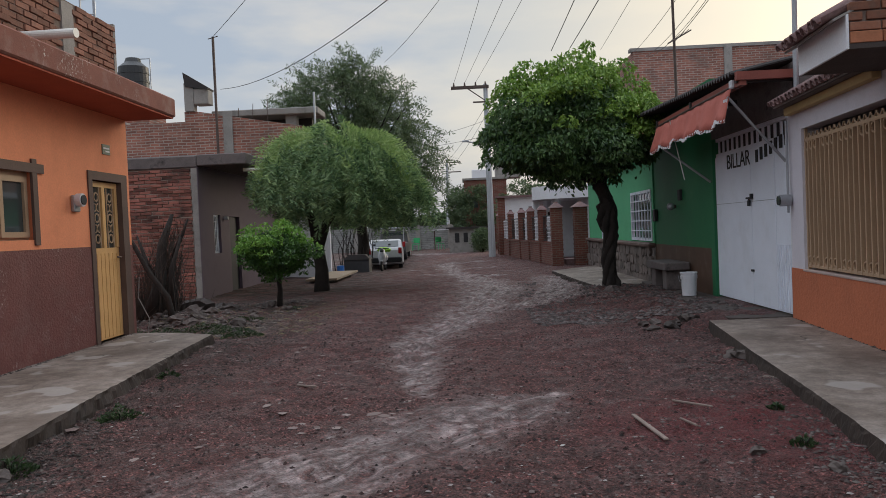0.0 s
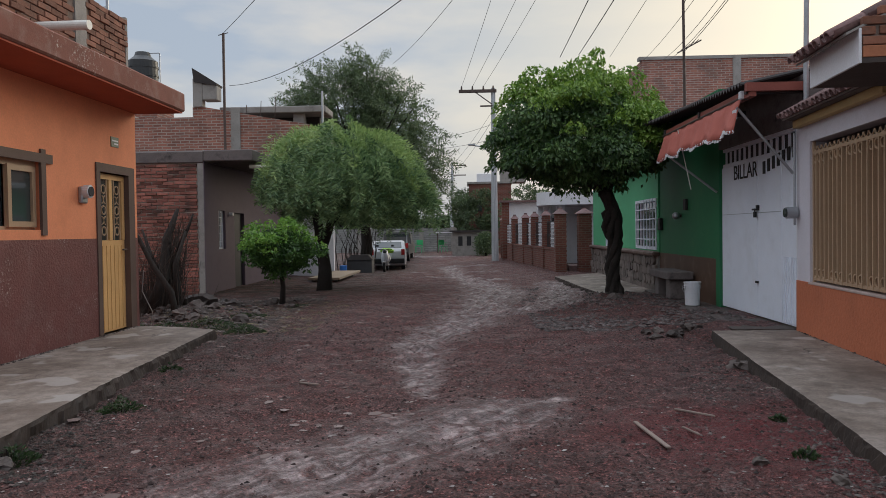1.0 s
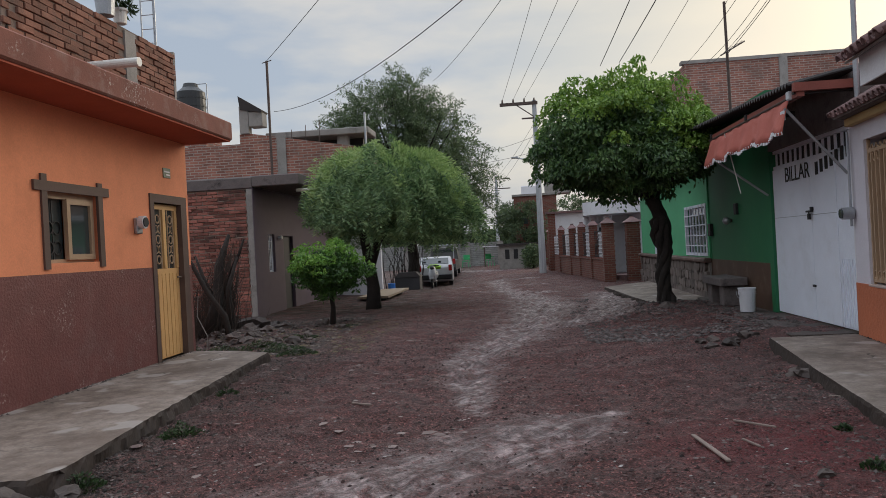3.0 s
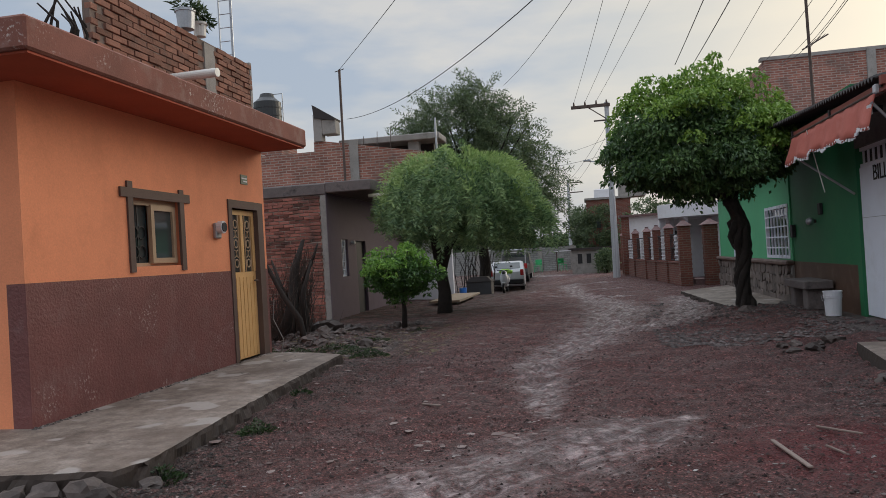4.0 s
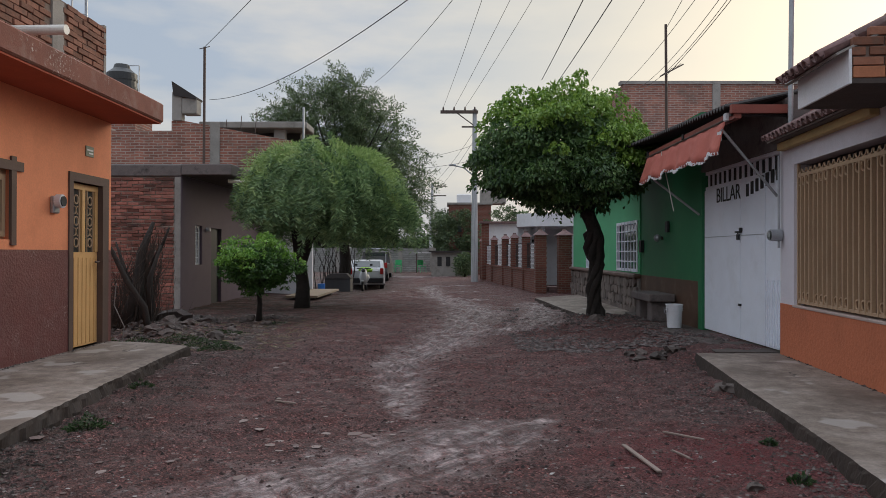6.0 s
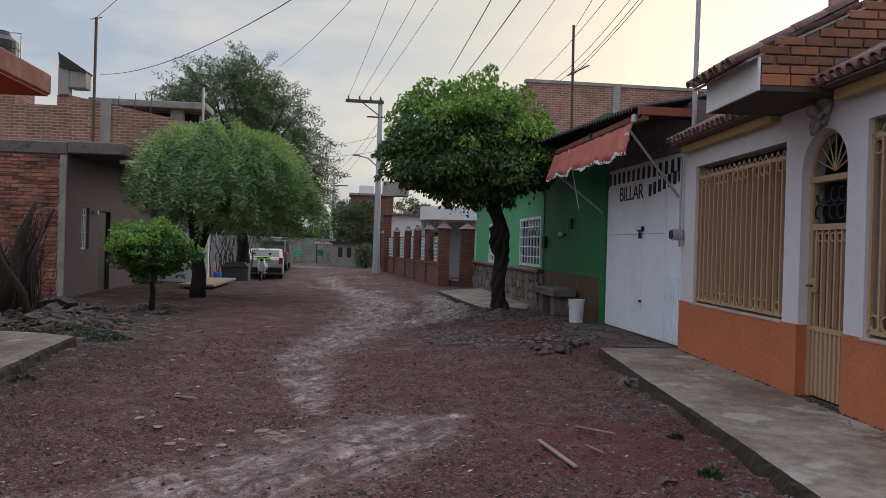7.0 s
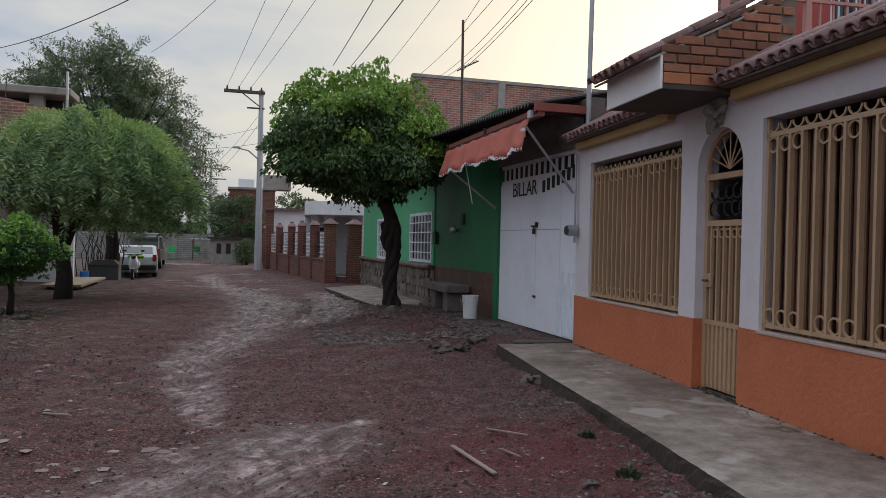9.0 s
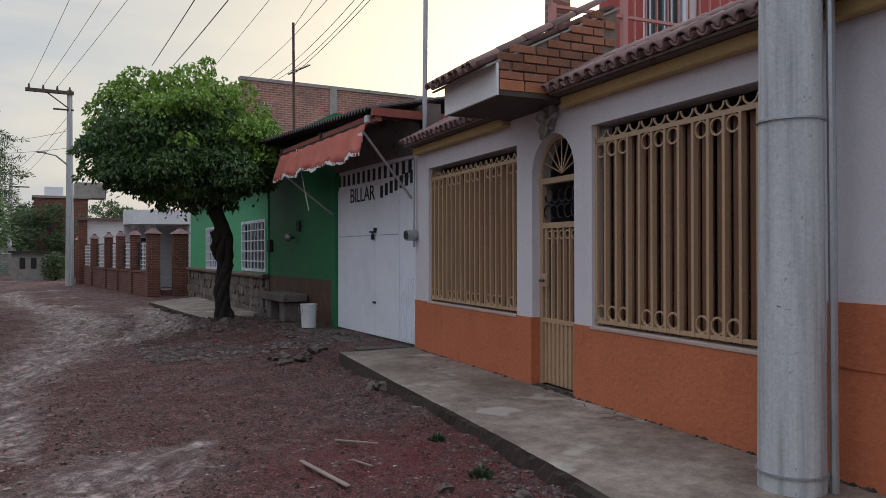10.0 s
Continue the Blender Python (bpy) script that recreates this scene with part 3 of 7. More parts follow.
# ---------------------------------------------------------------- purple brick house
PX, PY = -5.45, 17.0
purple = thing("purple_house", "unfinished brick house with a dull purple front and deep eave", "house")
P_WIN, P_DOOR = (17.95, 18.45, 1.03, 1.98), (19.15, 20.0, 0.0, 1.95)
bm = bmesh.new()
wall_y(bm, PX - 0.15, PX, PY, 24.0, -0.1, 3.08, (P_WIN, P_DOOR))
part("wall", bm, M_PURPLE, purple)
part("side_wall", boxes((-10.5, PY + 0.02, -0.1, PX - 0.16, PY + 0.15, 3.05)), M_PALEM, purple, "sooty bare brick side wall")
part("column", boxes((PX - 0.16, PY - 0.012, -0.1, PX - 0.004, PY + 0.3, 3.05)), M_GCONC, purple, "rough grey concrete corner column", bevel=0.02)
part("ring_beam", boxes((-10.5, PY - 0.03, 3.05, PX + 0.0, PY + 0.2, 3.32)), M_SOOTSHADE, purple, "stained grey concrete beam", bevel=0.02)
part("eave", boxes((PX + 0.002, PY - 0.03, 3.08, PX + 1.15, 24.2, 3.34)), M_SOOTSHADE, purple, "sooty grey concrete eave", bevel=0.02)
part("roof", boxes((-10.5, PY + 0.2, 3.2, PX - 0.05, 24.2, 3.36)), M_GCONC, purple)
part("back_wall", boxes((-10.5, 23.85, -0.1, PX - 0.15, 24.0, 3.2)), M_PURPLE, purple)

# ---------------------------------------------------------------- two-storey brick house behind it
upper = thing("brick_house", "bare red brick upper storey with a flat concrete roof", "house")
bm = boxes((-6.8, 20.0, 3.36, -6.5, 20.2, 4.85))
box(bm, -11, 20.0, 3.36, -6.8, 20.2, 4.58)
extrude_poly(bm, [(-6.5, 3.36), (-3.6, 3.36), (-3.6, 4.32), (-6.5, 4.85)], 0.2, Matrix.Translation((0, 20.0, 0)))
part("wall", bm, M_FBRICK, upper)
part("front_wall", boxes((-3.8, 20.2, 3.36, -3.6, 27.0, 4.3)), M_FBRICKY, upper)
part("column", boxes((-5.75, 19.96, 3.36, -5.5, 20.0, 4.8)), M_GCONC, upper)
part("roof", boxes((-6.2, 20.4, 4.72, -3.25, 21.5, 4.9)), M_GCONC, upper, "grey flat concrete roof slab", bevel=0.02)
part("loft_back", boxes((-6.2, 21.3, 4.0, -3.6, 21.45, 4.72)), M_DARK, upper)
part("post", boxes((-4.2, 20.6, 4.3, -3.9, 20.9, 4.72)), M_GCONC, upper)
part("parapet", boxes((-11, 19.97, 4.58, -8.4, 20.23, 4.64)), M_GCONC, upper)
part("chimney", boxes((-6.75, 19.9, 4.85, -6.5, 20.15, 5.6)), M_GCONC, upper)

# ---------------------------------------------------------------- tan-grille house on the right (local x runs along its front towards the camera)
RH = pose(4.61, 9.087, 0, 0, 0, math.degrees(math.atan2(-0.9959, -0.0903)))
right = thing("grille_house", "lilac house with burnt-orange dado, tan grilles and tiled eaves", "house", RH)
W1, W2, GATE = (0.42, 2.58), (3.79, 5.72), (2.86, 3.54)
SILL, HEAD, BASE = 0.74, 2.35, 0.13


def wall_x(bm, y0, y1, x0, x1, z0, z1, holes=()):
    xs = sorted({x0, x1, *(h[0] for h in holes), *(h[1] for h in holes)})
    zs = sorted({z0, z1, *(h[2] for h in holes), *(h[3] for h in holes)})
    xs = [v for v in xs if x0 <= v <= x1]
    zs = [v for v in zs if z0 <= v <= z1]
    for xa, xb in zip(xs, xs[1:]):
        for za, zb in zip(zs, zs[1:]):
            cx, cz = (xa + xb) / 2, (za + zb) / 2
            if not any(h[0] < cx < h[1] and h[2] < cz < h[3] for h in holes):
                box(bm, xa, y0, za, xb, y1, zb)
    bmesh.ops.remove_doubles(bm, verts=bm.verts[:], dist=0.0005)


bm = bmesh.new()
wall_x(bm, 0, 0.2, 0, 14, SILL, 2.62, ((W1[0], W1[1], SILL, HEAD), (W2[0], W2[1], SILL, HEAD), (GATE[0], GATE[1], SILL, 2.62)))
part("wall", bm, M_LILAC, right)
bm = bmesh.new()
wall_x(bm, -0.012, 0.21, 0, 14, -0.1, SILL, ((GATE[0], GATE[1], -0.2, SILL),))
part("dado", bm, M_OBASE, right, "burnt-orange rough rendered dado")
part("tall_dado", boxes((5.95, -0.02, SILL - 0.01, 14, 0.19, 1.07)), M_OBASE, right, "taller burnt-orange dado beyond the window")
for u0, u1 in ((0.12, 2.45), (3.47, 14)):
    part("moulding", boxes((u0, -0.09, 2.54, u1, -0.002, 2.63)), M_YBAND, right, "mustard moulding under the tiles", bevel=0.008)
for w in ((0, 0.2, -0.1, 0.15, 5, 2.62), (13.85, 0.2, -0.1, 14, 5, 2.62), (0, 5, -0.1, 14, 5.15, 2.62)):
    part("end_wall", boxes(w), M_LILAC, right)
part("flat_roof", boxes((0.02, 0.02, 2.62, 14, 5.1, 2.7)), M_GCONC, right)

# ---------------------------------------------------------------- garage and green house
GX = 4.67
garage = thing("garage", "billiard hall with white steel doors under a dark corrugated roof", "building")
bm = bmesh.new()
wall_y(bm, GX, GX + 0.2, 8.9, 12.1, 2.62, 3.2)
# the darker concrete stands in for the roof's shade on this wall
part("lintel_wall", bm, M_SOOTSHADE, garage)
part("wall", boxes((GX, 12.1, 0.88, GX + 0.2, 15.85, 3.6)), M_GREEN, garage, "green painted wall, darkened as roof shade")
part("dado", boxes((GX - 0.006, 12.1, -0.1, GX + 0.2, 15.85, 0.88)), M_BROWNW, garage, "brown painted dado")
part("door_jamb", boxes((GX - 0.012, 12.04, -0.1, GX + 0.18, 12.22, 2.62)), M_GREEN, garage)
part("back_wall", boxes((9.0, 9, -0.1, 9.2, 16, 4.2)), M_GREEN, garage)
part("end_wall", boxes((GX + 0.2, 15.7, -0.1, 9, 15.85, 3.6)), M_GREEN, garage)

green = thing("green_house", "mint-green house with a stone dado and white window grilles", "house")
G_W = ((15.98, 17.95, 0.93, 2.04), (20.3, 21.9, 0.9, 2.02))
bm = bmesh.new()
wall_y(bm, GX - 0.03, GX + 0.17, 15.85, 24.2, 0.86, 2.8, G_W)
part("wall", bm, M_LGREEN, green)
part("roof", boxes((GX - 0.35, 15.9, 2.8, 10, 24.4, 2.96)), M_WPAINT, green, "white concrete roof slab", bevel=0.02)
part("side_wall", boxes((GX + 0.17, 24.0, -0.1, 10, 24.2, 2.8)), M_LGREEN, green)

# ---------------------------------------------------------------- big brick building behind
rear = thing("brick_building", "tall plain red brick building with concrete columns", "building")
part("wall", boxes((6.3, 24.5, -0.1, 22, 24.7, 6.85), (6.3, 24.7, -0.1, 6.5, 34, 6.85)), M_FBRICK, rear)
part("coping", boxes((6.2, 24.45, 6.85, 22, 24.75, 6.95)), M_GCONC, rear)
for cx in (9.2, 12.4, 15.6):
    part("column", boxes((cx, 24.44, -0.1, cx + 0.25, 24.5, 6.9)), M_GCONC, rear)

# ---------------------------------------------------------------- trees


def leaf_mat(name, a, b_, c):
    m, nt, b, co = start_mat(name, 0.45)
    info = nt.nodes.new("ShaderNodeNewGeometry")
    col = ramp(nt, info.outputs["Random Per Island"], [(0, a), (0.5, b_), (1, c)])
    nt.links.new(blend(nt, 0.5, col, ramp(nt, noise_tex(nt, co, 3.0, 3), [(0.38, a), (0.62, c)])), b.inputs["Base Color"])
    b.inputs["Subsurface Weight"].default_value = 0.0
    tr = nt.nodes.new("ShaderNodeBsdfTranslucent")
    nt.links.new(col, tr.inputs["Color"])
    mix = nt.nodes.new("ShaderNodeMixShader")
    mix.inputs[0].default_value = 0.3
    nt.links.new(b.outputs[0], mix.inputs[1])
    nt.links.new(tr.outputs[0], mix.inputs[2])
    nt.links.new(mix.outputs[0], nt.nodes["Material Output"].inputs["Surface"])
    return m


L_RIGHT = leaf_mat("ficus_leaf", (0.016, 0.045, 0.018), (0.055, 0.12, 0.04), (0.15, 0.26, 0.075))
# lit copy of the ficus leaf
L_FICUS_LIT = leaf_mat("ficus_lit_leaf", (0.08, 0.17, 0.03), (0.17, 0.31, 0.045), (0.3, 0.44, 0.075))
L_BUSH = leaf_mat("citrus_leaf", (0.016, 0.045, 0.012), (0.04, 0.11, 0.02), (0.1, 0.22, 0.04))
# lit copy of the citrus leaf
L_LIME = leaf_mat("citrus_lit_leaf", (0.08, 0.2, 0.03), (0.16, 0.33, 0.05), (0.27, 0.46, 0.08))
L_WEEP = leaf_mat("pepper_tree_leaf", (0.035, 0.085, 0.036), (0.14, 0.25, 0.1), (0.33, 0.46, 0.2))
# lit copy of the pepper leaf
L_PALE = leaf_mat("pepper_tree_skylit_leaf", (0.15, 0.26, 0.08), (0.27, 0.4, 0.13), (0.44, 0.55, 0.22))
L_FAR = leaf_mat("mesquite_leaf", (0.042, 0.075, 0.038), (0.09, 0.14, 0.062), (0.17, 0.225, 0.1))
L_WEED = leaf_mat("weed_leaf", (0.016, 0.036, 0.013), (0.032, 0.062, 0.02), (0.06, 0.1, 0.035))


def leaf_mesh(name, centres, directions, length, width, material, rng):
    """Folded four-sided leaves: at each centre, along each direction."""
    n = len(centres)
    d = directions / (np.linalg.norm(directions, axis=1, keepdims=True) + 1e-9)
    side = np.cross(d, rng.normal(size=(n, 3)))
    side /= np.linalg.norm(side, axis=1, keepdims=True) + 1e-9
    up = np.cross(d, side)
    l = (length * rng.uniform(0.7, 1.3, n))[:, None]
    w = (width * rng.uniform(0.7, 1.3, n))[:, None]
    a, b = centres - d * l * 0.5, centres + d * l * 0.5
    c1, c2 = centres + side * w * 0.5 + up * w * 0.2, centres - side * w * 0.5 + up * w * 0.2
    verts = np.stack([a, c1, b, c2], 1).reshape(-1, 3)
    k = np.arange(n) * 4
    faces = np.concatenate([np.stack([k, k + 1, k + 2], 1), np.stack([k, k + 2, k + 3], 1)])
    me = bpy.data.meshes.new(name)
    me.from_pydata(verts.tolist(), [], faces.tolist())
    me.materials.append(material)
    return me


def limb(bm, pts, radii, n=9, rough=0.0):
    """A tapered, bent limb through pts."""
    rows = []
    for i, (p, r) in enumerate(zip(pts, radii)):
        p = Vector(p)
        d = (Vector(pts[min(i + 1, len(pts) - 1)]) - Vector(pts[max(i - 1, 0)])).normalized()
        s = d.cross(Vector((0.3, 1, 0.1))).normalized()
        u = d.cross(s)
        row = []
        for k in range(n):
            a = 2 * math.pi * k / n
            q = s * math.cos(a) + u * math.sin(a)
            row.append(bm.verts.new(p + q * r * (1 + rough * noise.noise((p + q) * 6))))
        rows.append(row)
    for a, b in zip(rows, rows[1:]):
        for k in range(n):
            bm.faces.new((a[k], a[(k + 1) % n], b[(k + 1) % n], b[k]))
    bm.faces.new(rows[0][::-1])
    bm.faces.new(rows[-1])


def crown_points(rng, clumps, count, fall=0.0):
    """Leaf centres and directions in soft clumps (x, y, z, rx, ry, rz), denser at each clump's skin."""
    weight = np.array([c[3] * c[4] + c[3] * c[5] for c in clumps])
    pick = rng.choice(len(clumps), count, p=weight / weight.sum())
    c = np.array(clumps)[pick]
    v = rng.normal(size=(count, 3))
    v /= np.linalg.norm(v, axis=1, keepdims=True)
    r = rng.uniform(0.35, 1.0, count) ** 0.5
    r *= 1 + 0.12 * rng.normal(size=count)
    pos = c[:, :3] + v * r[:, None] * c[:, 3:]
    out = v + 0.7 * rng.normal(size=(count, 3))
    out[:, 2] -= fall
    return pos, out


def scatter_clumps(rng, centre, radius, count, size, flat=0.8):
    out = []
    for _ in range(count):
        v = rng.normal(size=3)
        v /= np.linalg.norm(v)
        r = rng.uniform(0.45, 1.0)
        s = size * rng.uniform(0.65, 1.35)
        out.append((*(np.array(centre) + v * r * (np.array(radius) - size * 0.5)), s, s, s * flat))
    return out


def tree(name, label, base, trunk, clumps, leaves, length, width, leaf, fall=0.0, seed=1, group=""):
    rng = np.random.RandomState(seed)
    ob = thing(name, label, "tree", pose(*base), group)
    bm = bmesh.new()
    for pts, radii in trunk:
        limb(bm, pts, radii, 11, 0.25)
    fork = Vector(trunk[0][0][-1])
    for c in clumps[:: max(1, len(clumps) // 14)]:
        e = Vector(c[:3])
        mid = fork.lerp(e, 0.5) + Vector((0, 0, 0.12))
        limb(bm, [fork, mid, e], [trunk[0][1][-1] * 0.5, trunk[0][1][-1] * 0.3, 0.012], 6)
    part("trunk", bm, M_BARK, ob, smooth=True)
    pos, out = crown_points(rng, clumps, leaves, fall)
    crown = new("crown", leaf_mesh("crown", pos, out, length, width, leaf, rng))
    crown.parent = ob
    return ob


def umbrella_points(rng, clumps, per, droop=0.8):
    """Leaf centres and directions over the upper skin of each clump (x, y, z, r), hanging outwards and down."""
    pos, out = [], []
    for x, y, z, r in clumps:
        n = int(per * (r / 0.3) ** 2)
        v = rng.normal(size=(n, 3))
        v[:, 2] = np.abs(v[:, 2]) * 0.9 - 0.25
        v /= np.linalg.norm(v, axis=1, keepdims=True)
        k = r * rng.uniform(0.72, 1.06, n)[:, None]
        p = np.array((x, y, z)) + v * k * np.array((1, 1, 0.85))
        d = v * 0.6 + 0.45 * rng.normal(size=(n, 3))
        d[:, 2] -= droop
        pos.append(p)
        out.append(d)
    return np.concatenate(pos), np.concatenate(out)


def shell_clumps(rng, centre, radius, count, size, low=-1.0):
    """Clumps over the skin of an ellipsoid, uneven in size and depth."""
    out = []
    while len(out) < count:
        v = rng.normal(size=3)
        v /= np.linalg.norm(v)
        if v[2] < low:
            continue
        r = rng.uniform(0.68, 1.04)
        out.append((*(np.array(centre) + v * r * np.array(radius)), size * rng.uniform(0.6, 1.4)))
    return out


rng = np.random.RandomState(5)
FC, FR = (-0.7, 0, 3.2), (1.6, 1.5, 1.15)
cl = shell_clumps(rng, FC, FR, 150, 0.3)
for k in range(46):
    a, r = rng.uniform(0, 2 * math.pi), math.sqrt(rng.rand())
    cl.append((FC[0] + 1.4 * r * math.cos(a), 1.3 * r * math.sin(a), 2.25 + 0.35 * r + rng.uniform(-0.08, 0.3), rng.uniform(0.2, 0.36)))
cl += [(-0.42, 0, 4.62, 0.24), (-0.3, 0.1, 4.85, 0.13), (-1.5, 0, 4.3, 0.34), (-2.1, 0, 3.75, 0.28), (-2.3, 0, 2.6, 0.24), (-2.25, -0.2, 3.1, 0.28), (0.5, 0, 3.9, 0.36), (0.62, -0.1, 3.5, 0.3), (0.3, 0, 4.3, 0.3)]
axis = [(0, 0, -0.1), (-0.05, 0, 0.3), (-0.06, 0, 0.7), (0.0, 0, 1.1), (-0.08, 0, 1.45), (-0.05, 0, 1.75), (-0.2, 0, 2.15)]
strands = [(axis, [0.17, 0.11, 0.09, 0.09, 0.13, 0.12, 0.12])]
for k in range(6):
    pts = []
    for i in range(25):
        f = i / 24 * 6
        j = min(int(f), 5)
        c = Vector(axis[j]).lerp(Vector(axis[j + 1]), f - j)
        a = k * math.pi / 3 + f * 0.75 + 0.5 * math.sin(f * 1.7 + k)
        rr = (0.14 if f < 0.8 else 0.085) * (1 + 0.35 * noise.noise(Vector((f * 1.3, k * 3.1, 0)))) + (0.05 if 3.3 < f < 5 else 0)
        pts.append((c.x + rr * math.cos(a), c.y + rr * math.sin(a), c.z))
    strands.append((pts, [0.062 * (1 + 0.7 * noise.noise(Vector((i * 0.5, k * 2.0, 5)))) for i in range(25)]))
def clump_tree(name, label, base, trunk, clumps, core, per, length, width, leaf, lit_clumps, lit_leaf, lit_label, seed, droop=0.8):
    """A tree whose crown is leafy clumps round a shaded core; the second leaf set is a lit copy for chosen clumps."""
    rng = np.random.RandomState(seed)
    ob = thing(name, label, "tree", pose(*base))
    bm = bmesh.new()
    for pts, radii in trunk:
        limb(bm, pts, radii, 11, 0.25)
    fork, thick = Vector(trunk[0][0][-1]), trunk[0][1][-1]
    for c in clumps[:: max(1, len(clumps) // 22)]:
        e = Vector(c[:3])
        limb(bm, [fork, fork.lerp(e, 0.5) + Vector((0, 0, 0.1)), e], [thick * 0.5, thick * 0.28, 0.008], 6)
    part("trunk", bm, M_BARK, ob, smooth=True)
    old = [c for c in clumps if c not in lit_clumps]
    pos, out = umbrella_points(rng, old, per, droop)
    n = core[2]
    v = rng.normal(size=(n, 3))
    v = v / np.linalg.norm(v, axis=1, keepdims=True) * rng.uniform(0.2, 0.85, n)[:, None] ** 0.5
    pos = np.concatenate([pos, np.array(core[0]) + v * np.array(core[1]) * 0.9])
    out = np.concatenate([out, rng.normal(size=(n, 3)) - np.array((0, 0, 0.6))])
    o = new("crown", leaf_mesh("crown", pos, out, length, width, leaf, rng))
    o.parent = ob
    pos, out = umbrella_points(rng, lit_clumps, per, droop)
    o = new("lit_leaves", leaf_mesh("lit_leaves", pos, out, length * 0.95, width, lit_leaf, rng))
    o.parent = ob
    tagged(o, lit_label)
    return ob


# upper, sun-facing clumps take the lighter leaf: sunlight put into the colour
lit_clumps = [c for c in cl if c[2] + 0.42 * c[0] + 0.6 * noise.noise(Vector(c[:3]) * 2.3) > 2.95]
clump_tree("ficus_tree", "round leafy ficus tree with a dark gnarled trunk", (3.52, 14.7, 0), strands, cl, (FC, FR, 16000), 165, 0.105, 0.05, L_RIGHT, lit_clumps, L_FICUS_LIT, "bright yellow-green leaves coloured as sunlit", 11)

rng = np.random.RandomState(6)
BC, BR = (0.0, 0, 1.06), (0.76, 0.74, 0.56)
cl = shell_clumps(rng, BC, BR, 95, 0.15) + [(0.72, 0, 0.95, 0.12), (-0.75, 0, 1.15, 0.12), (0.1, 0, 1.62, 0.12), (-0.3, -0.1, 1.5, 0.14)]
# higher clumps go lime: light from above put into the leaf colour
lit_clumps = [c for c in cl if c[2] + 0.35 * noise.noise(Vector(c[:3]) * 4.1) > 1.1]
clump_tree("citrus_bush", "small round bright green citrus tree", (-3.02, 14.4, 0), [([(0, 0, -0.05), (0.03, 0, 0.35), (0, 0, 0.6)], [0.06, 0.045, 0.04])], cl, (BC, BR, 4500), 200, 0.075, 0.036, L_BUSH, lit_clumps, L_LIME, "lit yellow-green outer leaves", 12, 0.3)


def weeping_points(rng, centre, radius, strands, low):
    """Leaflets along strands that arch out of a dome and hang down."""
    pos, out = [], []
    for _ in range(strands):
        a, h = rng.uniform(0, 2 * math.pi), rng.uniform(-0.15, 1) ** 1.0
        r = math.sqrt(max(0.02, 1 - max(h, 0) ** 2)) * rng.uniform(0.8, 1.04)
        lump = 1 + 0.3 * noise.noise(Vector((math.cos(a) * 2.8, math.sin(a) * 2.8, h * 3.5)))
        p = np.array(centre) + np.array((math.cos(a) * r * radius[0], math.sin(a) * r * radius[1], h * radius[2])) * lump
        d = np.array((math.cos(a) * 0.6, math.sin(a) * 0.6, 0.25))
        length = rng.uniform(0.45, 1.15)
        n = int(length / 0.048)
        for k in range(n):
            d = d + np.array((0, 0, -0.14)) + rng.normal(size=3) * 0.03
            d /= np.linalg.norm(d)
            p = p + d * 0.048
            if p[2] < low + max(0.0, -p[0]) * 0.6 + max(0.0, 0.5 - abs(p[0] - 0.9)) * 0.8:
                break
            side = np.cross(d, (0.2, 0.9, 0.3))
            side /= np.linalg.norm(side) + 1e-6
            for s in (-1, 1):
                o = side * s + d * 0.7 + rng.normal(size=3) * 0.25
                pos.append(p + o * 0.05)
                out.append(o)
    return np.array(pos), np.array(out)


rng = np.random.RandomState(7)
pep = thing("pepper_tree", "weeping pepper tree with drooping feathery foliage", "tree", pose(-2.9, 18.0, 0))
bm = bmesh.new()
limb(bm, [(0, 0, -0.1), (0.03, 0, 0.5), (-0.03, 0, 1.1), (-0.12, 0, 1.6), (-0.3, 0.1, 2.3), (-0.6, 0.2, 3.0)], [0.2, 0.155, 0.14, 0.11, 0.07, 0.03], 11, 0.25)
limb(bm, [(0.0, 0, 1.0), (0.15, 0, 1.5), (0.35, -0.05, 2.1), (0.8, 0, 2.9)], [0.1, 0.1, 0.07, 0.03], 9, 0.2)
limb(bm, [(0.2, 0, 1.6), (0.7, 0.3, 2.3), (1.4, 0.4, 2.8)], [0.06, 0.05, 0.02], 7, 0.2)
part("trunk", bm, M_BARK, pep, smooth=True)
sets = [weeping_points(rng, (0.48, 0, 2.55), (1.55, 1.5, 1.4), 760, 1.35), weeping_points(rng, (0.35, 0, 2.4), (1.25, 1.1, 1.0), 420, 1.3), weeping_points(rng, (0.6, 0.1, 2.0), (1.2, 1.0, 0.8), 260, 1.2), weeping_points(rng, (1.35, 0.5, 2.1), (1.05, 1.1, 1.1), 230, 1.35), weeping_points(rng, (-0.15, 0.0, 2.5), (0.9, 1.0, 0.95), 190, 1.2)]
pos, out = (np.concatenate([q[k] for q in sets]) for k in (0, 1))
# strands near the top and the outer rim are paler: skylight put into their colour
skylit = pos[:, 2] + 0.55 * np.abs(pos[:, 0] - 0.4) + 1.5 * (lumps(pos[:, 0] + 0.4 * pos[:, 2], pos[:, 1], 0.3, 17) - 0.5)
for name, pick, leaf, label in (("crown", skylit < 3.85, L_WEEP, ""), ("skylit_foliage", skylit >= 3.85, L_PALE, "pale yellow-green strands coloured as skylit")):
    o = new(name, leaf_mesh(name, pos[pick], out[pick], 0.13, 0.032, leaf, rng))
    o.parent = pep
    tagged(o, label)


